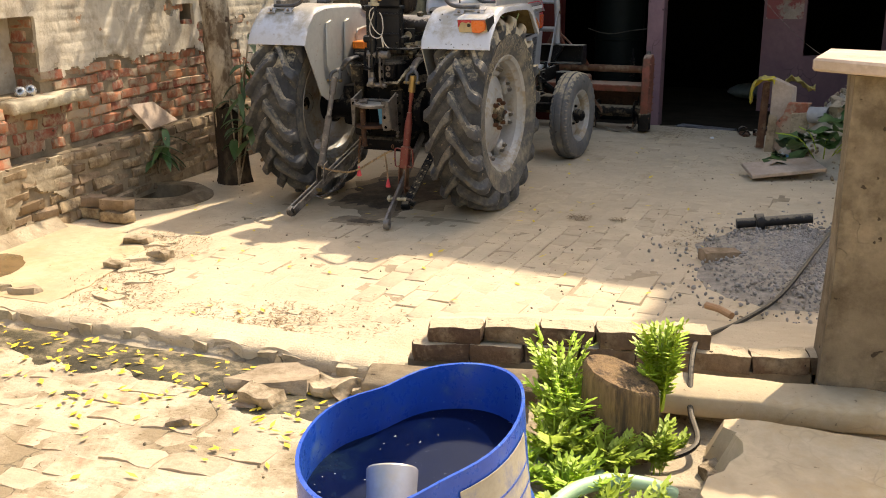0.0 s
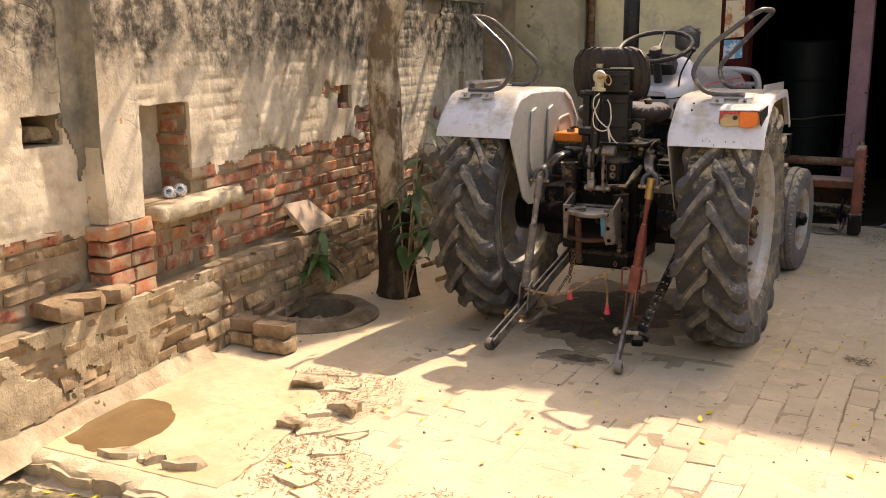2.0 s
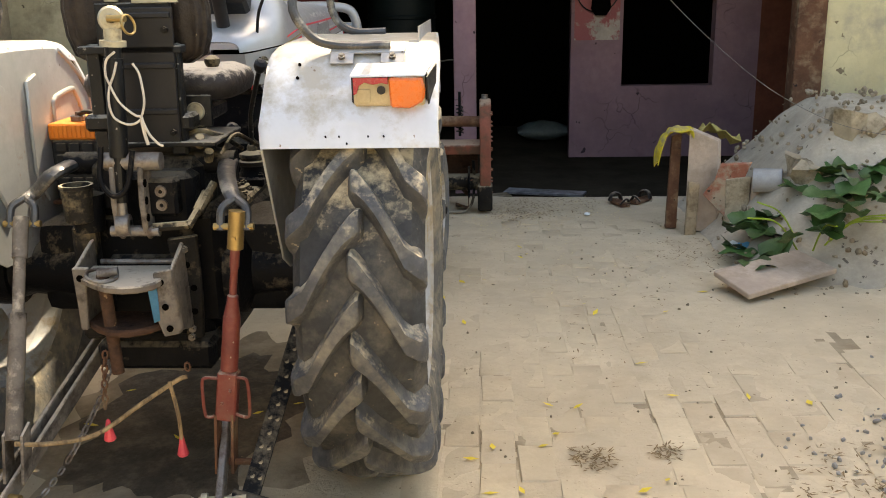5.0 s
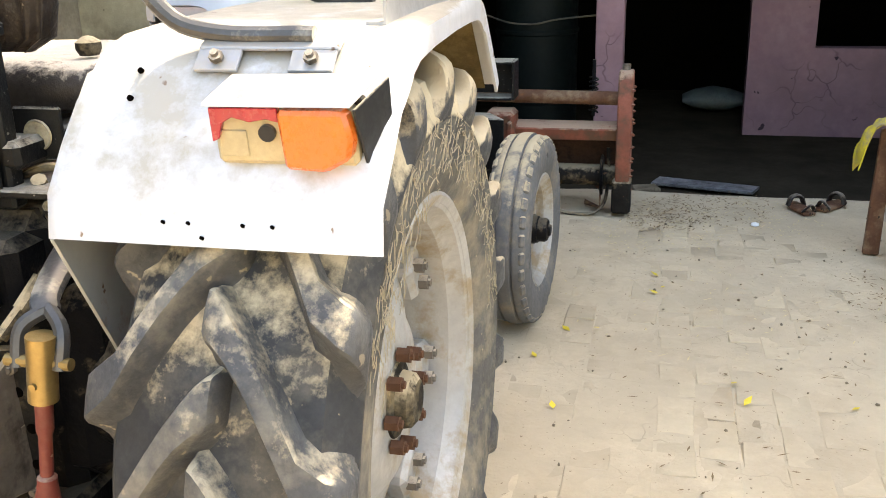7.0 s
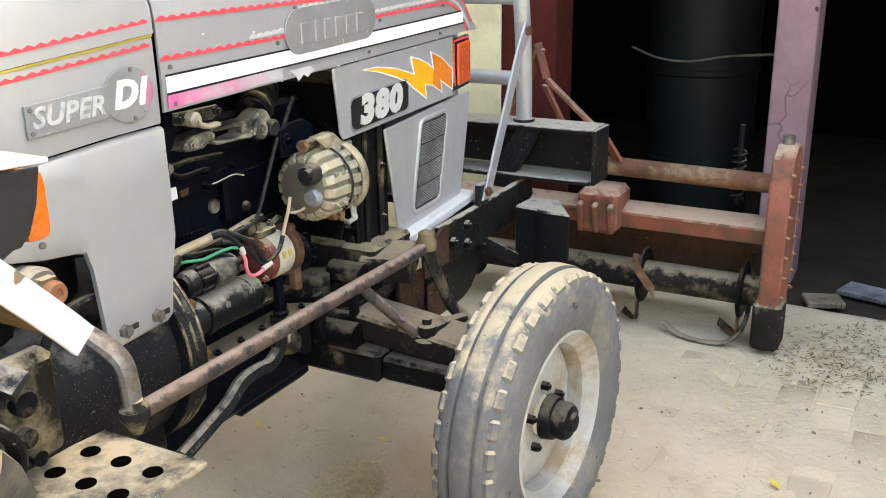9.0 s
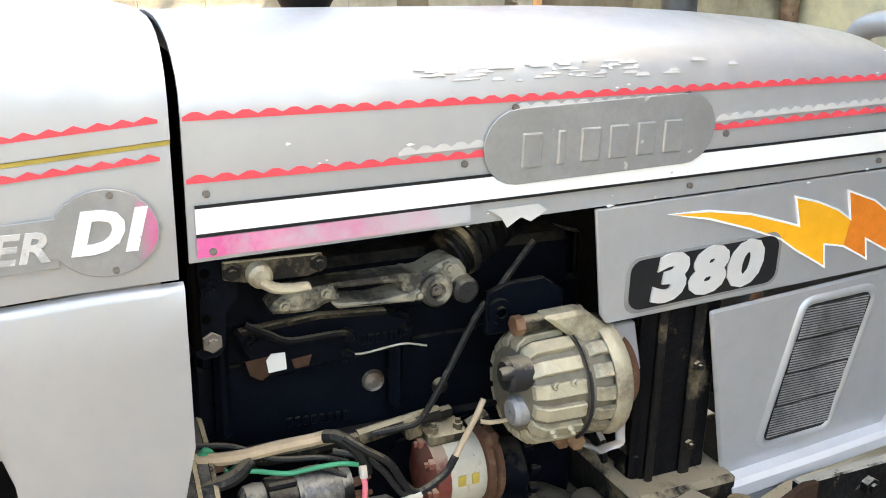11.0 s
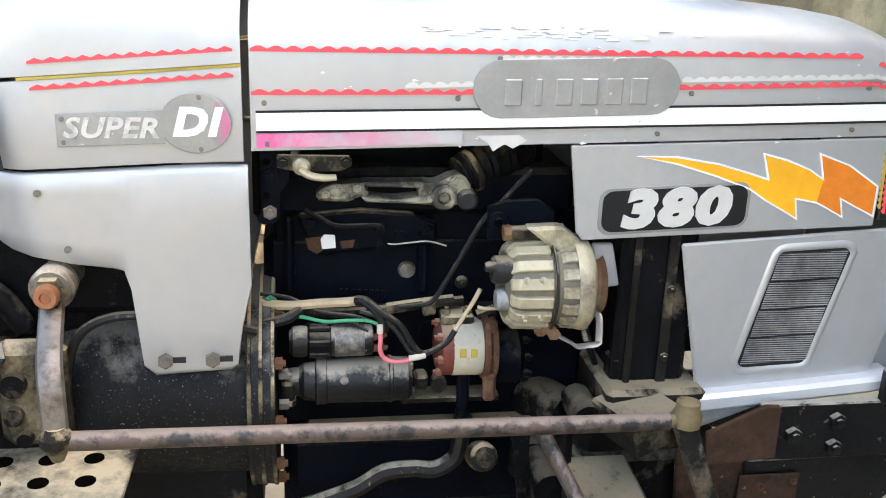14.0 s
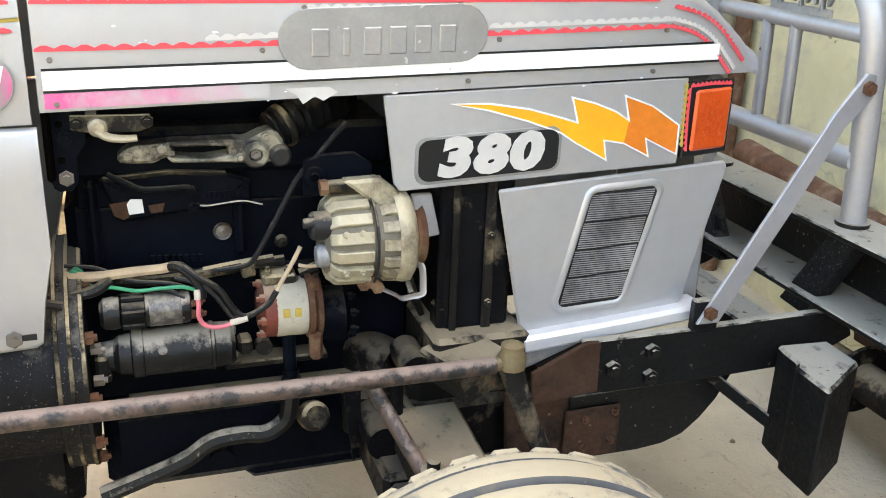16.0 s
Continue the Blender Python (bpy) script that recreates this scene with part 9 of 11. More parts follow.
# battery by the left mudguard
bm = B()
box(bm, (-0.290, 0.29, 0.940), (0.246, 0.312, 0.20), bev=0.006)
bat = part("battery", bm, m_blackplastic, tractor, "black battery with an orange lid and a white grid on its side")
bm = B()
box(bm, (-0.290, 0.29, 1.066), (0.255, 0.322, 0.052), bev=0.005)
lid = part("lid", bm, m_batt, bat, "orange battery lid")
bm = B()
box(bm, (0, 0, 0), (0.010, 0.004, 0.040), bev=0.001)
SLOT = mesh_of("lid_rib", bm, m_batt)
for i in range(16):
    part("lid_rib", SLOT, None, lid, m=pose(-0.402 + 0.015 * i, 0.128, 1.066))
bm = B()
box(bm, (0, 0, 0), (0.038, 0.008, 0.030), bev=0.003)
BLOCK = mesh_of("rear_cell", bm, m_blackplastic)
for i in range(5):
    for k in range(5):
        part("rear_cell", BLOCK, None, bat, m=pose(-0.380 + i * 0.045, 0.132, 0.862 + k * 0.038))
bm = B()
box(bm, (0, 0, 0), (0.003, 0.0145, 0.013), bev=0.0015)
CELL = mesh_of("grid_cell", bm, m_cord)
for i in range(4):
    for k in range(7):
        part("grid_cell", CELL, None, bat, m=pose(-0.1665, 0.372 + 0.0185 * i, 0.892 + 0.0185 * k))
bm = B()
plate(bm, [(-0.1672, 0.236, 0.885), (-0.1672, 0.320, 0.885), (-0.1672, 0.320, 1.020), (-0.1672, 0.236, 1.020)], (0.001, 0, 0))
sticker = part("sticker", bm, m_yleaf, bat, "yellow side sticker with a pale square")
bm = B()
plate(bm, [(-0.1660, 0.276, 0.915), (-0.1660, 0.304, 0.915), (-0.1660, 0.304, 0.955), (-0.1660, 0.276, 0.955)], (0.0008, 0, 0))
part("pale_square", bm, m_white, sticker)
bm = B()
plate(bm, [(-0.1660, 0.244, 0.985), (-0.1660, 0.300, 0.985), (-0.1660, 0.300, 1.008), (-0.1660, 0.244, 1.008)], (0.0008, 0, 0))
part("green_bar", bm, m_green, sticker)
for x, y in ((-0.34, 0.20), (-0.24, 0.20)):
    bm = B()
    box(bm, (x, y, 1.100), (0.045, 0.03, 0.022), bev=0.004)
    cyl(bm, (x, y, 1.108), (x, y, 1.122), 0.010, n=12)
    part("terminal", bm, m_steel, bat)
bm = B()
pipe(bm, [(-0.34, 0.20, 1.112), (-0.29, 0.17, 1.125), (-0.21, 0.14, 1.10), (-0.17, 0.10, 1.02)], 0.008)
part("battery_cable", bm, m_wire, bat)
bm = B()
box(bm, (-0.29, 0.29, 0.832), (0.27, 0.34, 0.012), bev=0.002)
part("battery_tray", bm, m_rust, bat)
bm = B()
plate(bm, [(-0.160, 0.342, 0.838), (-0.160, 0.360, 0.838), (-0.160, 0.356, 1.045), (-0.160, 0.338, 1.100), (-0.160, 0.324, 1.100)], (0.004, 0, 0), bev=0.001)
part("clamp_strap", bm, m_rust, bat, "rusty clamp strap over the battery")
# oddments on the left mudguard
bm = B()
box(bm, (-0.80, -0.02, 1.375), (0.035, 0.44, 0.03), rot=(0, 0, 4), bev=0.004)
part("tool_bar", bm, m_darktube, tractor, "rusty flat bar lying on the mudguard")
# green cable hanging under the right mudguard
bm = B()
pipe(bm, [(0.58, 0.36, 1.31), (0.64, 0.40, 1.26), (0.70, 0.43, 1.215), (0.73, 0.44, 1.25), (0.75, 0.44, 1.31)], 0.005, n=8)
part("cable", bm, m_hose, tractor, "loose green cable under the mudguard")

# dried mud and chaff stuck to the right rear tyre
bm = B()
rg = random.Random(77)
for i in range(620):
    a, r = rg.uniform(0.0, 2.6), 0.545 - 0.13 * rg.random() ** 1.6
    x = RX + 0.1735 + (0.002 if r < 0.54 else -0.006)
    p = Vector((x, -r * math.cos(a) * -1.0, RZ + r * math.sin(a)))
    b, ln, w = a + 1.57 + rg.gauss(0.35, 0.75), rg.uniform(0.012, 0.055), rg.uniform(0.0003, 0.0009)
    d, n_ = Vector((0, math.cos(b), math.sin(b))), Vector((0, -math.sin(b), math.cos(b)))
    q = p + d * ln
    if math.hypot(q.y, q.z - RZ) > 0.525 or math.hypot(q.y, q.z - RZ) < 0.40:
        continue
    bow = n_ * ln * rg.gauss(0, 0.12)
    plate(bm, [p - n_ * w, p + d * ln * 0.5 + bow - n_ * w * 1.4, q, p + d * ln * 0.5 + bow + n_ * w * 1.4], (0.001, 0, 0))
tagged(part("stuck_chaff", bm, m_chaff, tractor, "dried chaff and mud smears on the tyre wall"), kind="stuff")

# ---- things in the yard ----
RNG = random.Random(7)


def rough_block(name, sx, sy, sz, mat, seed, bev=0.008, jit=0.006):
    """A worn brick or stone, centred on its base."""
    rg = random.Random(seed)
    bm = B()
    box(bm, (0, 0, sz / 2), (sx, sy, sz), bev=bev)
    for v in bm.verts:
        v.co += Vector((rg.uniform(-jit, jit), rg.uniform(-jit, jit), rg.uniform(-jit, jit) * 0.7))
    return mesh_of(name, bm, mat, 40)


def broken_block(name, sx, sy, sz, mat, seed, rough=0.016):
    """A chipped, uneven brick or stone, centred on its base."""
    bm = B()
    box(bm, (0, 0, sz / 2), (sx, sy, sz))
    bmesh.ops.subdivide_edges(bm, edges=bm.edges[:], cuts=3, use_grid_fill=True)
    for v in bm.verts:
        c = v.co.copy()
        k = Vector((c.x / sx * 2, c.y / sy * 2, c.z / sz * 2 - 1))
        edge = sorted(abs(t) for t in k)[1]
        v.co.x *= 1 - 0.06 * edge ** 4
        v.co.y *= 1 - 0.08 * edge ** 4
        q = c * 11 + Vector((seed * 3.1, seed * 1.7, 0))
        v.co += Vector((noise.noise(q), noise.noise(q + Vector((9, 0, 0))), noise.noise(q + Vector((0, 9, 0))) * 0.7)) * rough
    return mesh_of(name, bm, mat, 28)


def one(name, me, label, category, m, group=""):
    ob = new(name, me)
    ob.matrix_basis = m
    return tagged(ob, label, category, group)


BRICKS = [broken_block("brick", 0.225, 0.11, 0.068, m_dustbrick, k, 0.018) for k in range(5)]
STEPS = [broken_block("brick", 0.225, 0.12, 0.072, m_stepbrick, 30 + k, 0.018) for k in range(6)]

# stack of four bricks at the foot of the wall
for i, (x, y, z, a) in enumerate(((-1.70, -1.27, 0.0, 8), (-1.45, -1.30, 0.0, 4), (-1.72, -1.25, 0.07, 16), (-1.47, -1.27, 0.072, 2))):
    one("brick", BRICKS[i % 5], "dusty loose brick in a small stack by the wall", "brick", pose(x, y, z, 0, 0, a), "stack of bricks")
for x, y, a in ((-1.92, -2.33, 20), (-1.86, -2.62, -10), (-1.90, -2.5, 40)):
    one("brick", BRICKS[1], "broken brick lying on the wall's ledge", "brick", WALL @ pose(0.09, y + 0.1, 0.465, 0, 0, a), "bricks on the ledge")
one("brick", BRICKS[2], "half-buried brick beside the gravel", "brick", pose(2.36, -0.66, -0.02, 0, 0, 30))
# open manhole ring
manhole = thing("manhole", "open round drain pit with a worn cement rim", "manhole", pose(-1.68, -0.62, 0))
for nm, prof_, lb in (("shaft", [(0.25, -0.30), (0.25, 0.03), (0.262, 0.03), (0.262, -0.30)], "rough inside wall of the pit"), ("rim", [(0.2505, 0.022), (0.252, 0.034), (0.27, 0.045), (0.34, 0.040), (0.40, 0.0), (0.40, -0.04), (0.264, -0.04), (0.264, 0.020)], "worn round cement rim")):
    bm = B()
    lathe(bm, prof_, (0, 0, 0), (0, 0, 1), n=40, closed=True)
    for v in bm.verts:
        v.co.z += 0.012 * noise.noise(((v.co.x - 1.68) * 6, (v.co.y - 0.62) * 6, 0))
    part(nm, bm, m_conc, manhole, lb)
# stone tile leaning on the ledge
bm = B()
plate(bm, [(0.05, -0.60, 0.645), (0.03, -0.27, 0.625), (0.10, -0.06, 0.455), (0.13, -0.47, 0.445)], (0.022, 0.003, 0.012), bev=0.003)
solid("stone_tile", bm, m_sand, "pale square stone tile leaning on the wall's ledge", "tile", WALL)
# two small steel pots in the niche
bm = B()
lathe(bm, [(0.001, -0.030), (0.022, -0.028), (0.036, -0.01), (0.038, 0.008), (0.028, 0.026), (0.018, 0.031), (0.022, 0.036), (0.014, 0.036), (0.012, 0.03)], (0, 0, 0), (0, 0, 1), n=24)
POT = mesh_of("steel_pot", bm, M("tarnished_steel", (0.60, 0.59, 0.57), 0.28, metal=0.7, var=0.15, scale=14, bump=0.05))
for p in ((-0.03, -1.56, 0.862), (-0.02, -1.48, 0.865)):
    one("steel_pot", POT, "small tarnished steel pot in the wall niche", "pot", WALL @ pose(*p, 70, 20, 30), "pots in the niche")

# kerb along the drain
kerb = thing("kerb", "broken brick kerb along the open drain", "kerb", kind="structure")
bm = B()
rings = []
for i in range(84):
    x = -1.90 + i * 0.04
    y, n1, n2 = drain_y(x), noise.noise((x * 7, 0, 3)), noise.noise((x * 19, 2, 0))
    rings.append([(x, y + 0.24 + 0.03 * n2, -0.05), (x, y + 0.22 + 0.03 * n2, 0.002), (x, y + 0.11, 0.004 + 0.008 * n2), (x, y + 0.012 + 0.03 * n1 + 0.012 * n2, 0.0 + 0.01 * n1), (x, y - 0.004 + 0.03 * n1, -0.03), (x, y - 0.01 + 0.015 * n1, -0.14)])
loft(bm, rings)
part("mortar_bed", bm, m_soil, kerb, "crumbling cement edge", sharp=60)
KB = [broken_block("kerb_brick", w, 0.13, 0.075, m_moss, 20 + k, 0.030) for k, w in enumerate((0.235, 0.16, 0.20, 0.12, 0.235, 0.27))]
x = -1.80
i = 0
while x < 1.40:
    i = RNG.randrange(6)
    w = (0.235, 0.16, 0.20, 0.12, 0.235, 0.27)[i]
    part("brick", KB[i], None, kerb, m=pose(x + w / 2, drain_y(x + w / 2) + 0.06 + RNG.uniform(-0.02, 0.02), -0.082 + RNG.uniform(-0.012, 0.010), RNG.uniform(-5, 5), RNG.uniform(-4, 4), 1.5 + RNG.uniform(-9, 9)))
    x += w + RNG.uniform(-0.005, 0.04)
# dark wet mud in the lane along the drain
bm = B()
rows = []
for i in range(82):
    x = -2.0 + i * 0.045
    row = []
    for k in range(20):
        d = -0.05 - 0.03 * k
        y = drain_y(x) + d
        v = 1.5 * noise.noise((x * 1.9, y * 3.2, 4)) + 0.6 * noise.noise((x * 6, y * 6, 1)) + 0.62 - abs(d + 0.27) / 0.26 - 0.25 * max(0.0, abs(x - 0.05) - 0.9)
        row.append((x, y, ground_z(x, y) + min(0.010, 0.022 * v)))
    rows.append(row)
sheet(bm, rows, -0.004)
solid("mud", bm, m_mud, "dark damp mud along the drain strewn with leaves", "mud", kind="structure", sharp=80)
# two-course kerb of the raised corner
step = thing("brick_step", "two-course brick edging with broken tops", "step", pose(1.50, -2.74, 0.0, 0, 0, 17), kind="structure")
for c in range(2):
    x = 0.0 if c else -0.06
    while x < (1.02 if c else 1.55):
        part("brick", STEPS[RNG.randrange(6)], None, step, m=pose(x + 0.115, 0.06 + RNG.uniform(-0.018, 0.018) + 0.02 * c, 0.055 + c * 0.073, RNG.uniform(-3, 3), RNG.uniform(-2, 2), RNG.uniform(-4, 4)))
        x += 0.224 + (RNG.uniform(0.0, 0.02) if c else 0.0)
bm = B()
box(bm, (0.72, 0.06, 0.02), (1.60, 0.09, 0.07))
part("mortar_bed", bm, m_mortar, step)
# raised bed of earth behind the edging
bm = B()
loft(bm, [[(1.48 + 0.956 * k, -2.66 + 0.292 * k, -0.03), (1.48 + 0.956 * k, -2.66 + 0.292 * k, (0.182 if k < 1.1 else 0.11) + 0.012 * noise.noise((k * 5, 0, 0))), (1.43 + 0.956 * k, -2.46 + 0.292 * k, (0.14 if k < 1.1 else 0.09) + 0.01 * noise.noise((k * 4, 1, 0))), (1.38 + 0.956 * k, -2.20 + 0.292 * k, 0.05), (1.33 + 0.956 * k, -1.92 + 0.292 * k, -0.03)] for k in [i / 12 * 1.75 for i in range(13)]])
solid("earth_bank", bm, m_soil, "low bank of trodden earth behind the brick edging", "earth", kind="structure", sharp=70)
# long stone slabs in front
for c, s, a, lb in (((1.66, -2.86, 0.0), (0.68, 0.20, 0.065), 17, "long worn stone slab laid as a step"), ((2.82, -2.57, 0.0), (0.92, 0.22, 0.085), 9, "long dusty stone slab beside the pier")):
    bm = B()
    box(bm, (0, 0, s[2] / 2), s, bev=0.012)
    bmesh.ops.subdivide_edges(bm, edges=[e for e in bm.edges if e.calc_length() > 0.3], cuts=8)
    for v in bm.verts:
        v.co += Vector((0, noise.noise((v.co.x * 9, 0, 1)), noise.noise((v.co.x * 7, v.co.y * 9, 2)))) * 0.012
    solid("stone_slab", bm, m_conc if a == 17 else m_cem, lb, "slab", pose(*c, 0, 0, a), sharp=50)
bm = B()
rows = []
for i in range(30):
    y = -2.86 - 1.5 * i / 29
    x0 = 2.78 + 0.10 * noise.noise((y * 4, 0, 5)) + 0.05 * noise.noise((y * 13, 0, 2))
    rows.append([(x0 + (4.4 - x0) * (k / 27) ** 1.5 - (0.03 if k == 0 else 0.0), y, 0.045 - (0.10 if k == 0 else 0.0) + 0.022 * noise.noise((x0 + k * 0.3, y * 3, 0)) + 0.012 * noise.noise((k * 0.9, y * 11, 7))) for k in range(28)])
sheet(bm, rows, -0.05)
solid("cement_ledge", bm, m_cem, "rough broken cement ledge beside the weeds", "ledge", kind="structure")
STONES = [broken_block("stone", 0.17, 0.12, 0.06, m_stone, 40 + k, 0.05) for k in range(4)]
for i, (x, y, a, k) in enumerate(((0.95, -2.98, 10, 1.9), (1.20, -2.97, -8, 1.1), (1.36, -2.95, 20, 0.9), (0.98, -3.16, 4, 0.9), (2.72, -3.0, 40, 0.9), (2.62, -3.42, 10, 0.6), (0.8, -3.45, 30, 0.5), (-0.95, -1.66, 30, 0.9), (-0.84, -2.62, 10, 0.8), (-1.0, -2.64, -20, 0.7), (-0.62, -1.86, 0, 0.8), (-0.72, -2.10, 14, 0.7), (-1.15, -2.66, 0, 0.8))):
    one("stone", STONES[i % 4], "dusty broken stone lying on the ground", "stone", pose(x, y, ground_z(x, y) - 0.004, 0, 0, a) @ Matrix.Diagonal((k, k, min(1.0, k), 1)), "broken stones")

SUNK = [broken_block("brick", 0.225, 0.11, 0.068, m_paver, 160 + k, 0.02) for k in range(4)]
for i in range(13):
    t = i / 12
    x, y = -0.88 + 0.62 * t + RNG.uniform(-0.1, 0.1), -1.62 - 0.95 * t + RNG.uniform(-0.12, 0.12)
    one("brick", SUNK[i % 4], "sunken broken brick showing through the dust", "brick", pose(x, y, ground_z(x, y) - RNG.uniform(0.054, 0.064), RNG.uniform(-4, 4), RNG.uniform(-4, 4), RNG.uniform(-30, 50)) @ Matrix.Diagonal((RNG.uniform(0.5, 1.0), RNG.uniform(0.7, 1.1), 1, 1)), "sunken bricks")

# masonry pier with a stone slab on top
pier = thing("masonry_pier", "weathered concrete pier with a stone slab on its top", "pier", pose(3.16, -2.27, 0.0, 0, 0, 6), kind="structure")
bm = B()
rings = []
for z, k in ((-0.05, 1.0), (0.1, 0.99), (0.5, 0.95), (0.9, 0.93), (1.15, 0.92), (1.23, 0.93)):
    w, d = 0.20 * k, 0.15 * k
    pts = [(-w, -d), (-w * 0.3, -d), (w * 0.4, -d), (w, -d), (w, 0), (w, d), (0, d), (-w, d), (-w, 0)]
    rings.append([(x + 0.012 * noise.noise((x * 9, y * 9, z * 5)), y + 0.012 * noise.noise((x * 9, y * 9, z * 5 + 9)), z) for x, y in pts])
loft(bm, rings)
part("shaft", bm, m_conc, pier, sharp=25)
bm = B()
plate(bm, [(-0.33, -0.17, 1.245), (-0.10, -0.21, 1.23), (0.6, -0.2, 1.22), (0.6, 0.2, 1.22), (-0.26, 0.18, 1.25)], (0, 0, 0.045), bev=0.008)
part("top_slab", bm, m_sand, pier, "pale pinkish stone slab")
# blue half drum with water
barrel = thing("blue_drum", "cut-down blue plastic drum with dented rim, full of dark water", "drum", pose(2.205, -4.275, -0.05))
bm = B()


def drum_ring(r, z, dent):
    out = []
    for i in range(56):
        a = 2 * math.pi * i / 56
        out.append(drum_point(r, z, dent, a))
    return out


def drum_point(r, z, dent, a):
    wrap = lambda d: (d + math.pi) % (2 * math.pi) - math.pi
    k = r * (1 - dent * (0.16 * math.exp(-(wrap(a - radians(152)) / 0.36) ** 2) + 0.12 * math.exp(-(wrap(a - radians(322)) / 0.4) ** 2)))
    return (k * (1 - 0.26 * dent) * math.cos(a), k * (1 + 0.26 * dent) * math.sin(a), z + 0.010 * dent * math.sin(2 * a + 0.6))


outer = [(0.27, 0.0, 0), (0.285, 0.04, 0), (0.288, 0.18, 0), (0.298, 0.20, 0), (0.288, 0.22, 0.1), (0.288, 0.42, 0.45), (0.296, 0.44, 0.5), (0.288, 0.46, 0.6), (0.290, 0.60, 0.9), (0.291, 0.685, 1.0)]
loft(bm, [drum_ring(*p) for p in outer] + [drum_ring(r - 0.009, z, d) for r, z, d in outer[::-1]], cap=False)
part("shell", bm, m_blue, barrel, sharp=40)
bm = B()
bm.faces.new([bm.verts.new(p) for p in drum_ring(0.281, 0.565, 0.82)])
part("water", bm, m_water, barrel, "dark murky water with floating specks")
bm = B()
sheet(bm, [[drum_point(0.2945, z, d, radians(-30 + 46 * i / 10)) for i in range(11)] for z, d in ((0.42, 0.46), (0.50, 0.68), (0.60, 0.9), (0.645, 0.955))], 0.0015)
lab = part("label", bm, M("faded_paper_label", (0.40, 0.36, 0.27), 0.7, var=0.25, scale=9, bump=0.05, dirt=0.3, dcol=(0.22, 0.23, 0.28), dscale=9), barrel, "faded greyish label with unreadable lines")
for k in range(5):
    bm = B()
    z = 0.45 + k * 0.042
    d = 0.54 + 0.42 * k / 4
    sheet(bm, [[drum_point(0.2965, z + h, d, radians(-29 + 44 * i / 8)) for i in range(9)] for h in (0, 0.006)], 0.001)
    part("label_line", bm, m_blue, lab)
bm = B()
lathe(bm, [(0.001, 0.0), (0.052, 0.0), (0.055, 0.004), (0.050, 0.15), (0.047, 0.15), (0.047, 0.01)], (2.205, -4.40, 0.585), (0.10, -0.25, -0.30), n=28)
solid("mug", bm, m_tube, "grey plastic mug half sunk in the drum's water", "mug")
# hose and wooden stump
bm = B()
pipe(bm, [(2.62, -3.32, 0.02), (2.54, -3.36, 0.06), (2.42, -3.42, 0.075), (2.33, -3.55, 0.07), (2.29, -3.75, 0.04), (2.30, -3.92, 0.0)], 0.024, n=14)
pipe(bm, [(2.40, -3.30, 0.0), (2.28, -3.22, 0.02), (2.12, -3.28, 0.02), (2.02, -3.45, 0.0)], 0.024, n=14)
solid("garden_hose", bm, m_hose, "pale green hose lying among weeds", "hose")
bm = B()
rings = []
for z, k in ((-0.03, 1.12), (0.05, 1.05), (0.15, 1.0), (0.235, 0.98), (0.25, 0.9)):
    rings.append([((0.135 * k * (1 + 0.07 * noise.noise((math.cos(a) * 3, math.sin(a) * 3, 0)))) * math.cos(a), 0.11 * k * math.sin(a) * (1 + 0.10 * noise.noise((math.cos(a) * 5, math.sin(a) * 5, 2))), z - 0.04 * math.cos(a) * (z > 0.2)) for a in [2 * math.pi * i / 28 for i in range(28)]])
loft(bm, rings)
solid("tree_stump", bm, M("cracked_stump_wood", (0.25, 0.155, 0.07), 0.9, var=0.35, scale=7, bump=0.8, bscale=24, dist=0.012, stretch=(6, 6, 0.6), dirt=0.34, dcol=(0.07, 0.045, 0.025), dscale=4, dsharp=0.15), "short weathered wooden stump with split sides", "stump", pose(2.36, -2.99, 0.0), sharp=40)


def leaf_quad(bm, p, d, up, ln, w):
    d, up = d.normalized(), up.normalized()
    s = d.cross(up)
    if s.length < 0.01:
        s = Vector((1, 0, 0))
    s.normalize()
    a, b, c, e = p, p + d * ln * 0.45 + s * w, p + d * ln, p + d * ln * 0.45 - s * w
    bm.faces.new([bm.verts.new(q) for q in (a, b, c, e)])


def weed(x, y, z, h, n, spread, seed):
    rg = random.Random(seed)
    bm = B()
    for i in range(n):
        a, lean = rg.uniform(0, 6.28), rg.uniform(0.05, 0.5)
        tip = Vector((spread * lean * math.cos(a) * 2, spread * lean * math.sin(a) * 2, h * rg.uniform(0.45, 1.0)))
        mid = tip * 0.5 + Vector((0, 0, h * 0.12))
        pipe(bm, [(0.02 * math.cos(a), 0.02 * math.sin(a), 0), mid, tip], 0.0025, n=4, step=3)
        for k in range(11):
            t = 0.22 + 0.78 * k / 11
            p = mid.lerp(tip, (t - 0.5) * 2) if t > 0.5 else mid * (t * 2)
            for s in (-1, 1):
                az = a + s * 1.1 + rg.uniform(-0.6, 0.6)
                d = Vector((math.cos(az), math.sin(az), rg.uniform(0.1, 0.8)))
                leaf_quad(bm, p, d, Vector((0, 0, 1)), 0.045 * (1.25 - t * 0.6), 0.009)
                leaf_quad(bm, p + d.normalized() * 0.018, d + Vector((0.5 * s, 0.2, 0.1)), Vector((0, 0, 1)), 0.030, 0.007)
    return solid("weed", bm, m_weed, "feathery bright green weed", "plant", pose(x, y, z), "weeds by the drum", sharp=80)


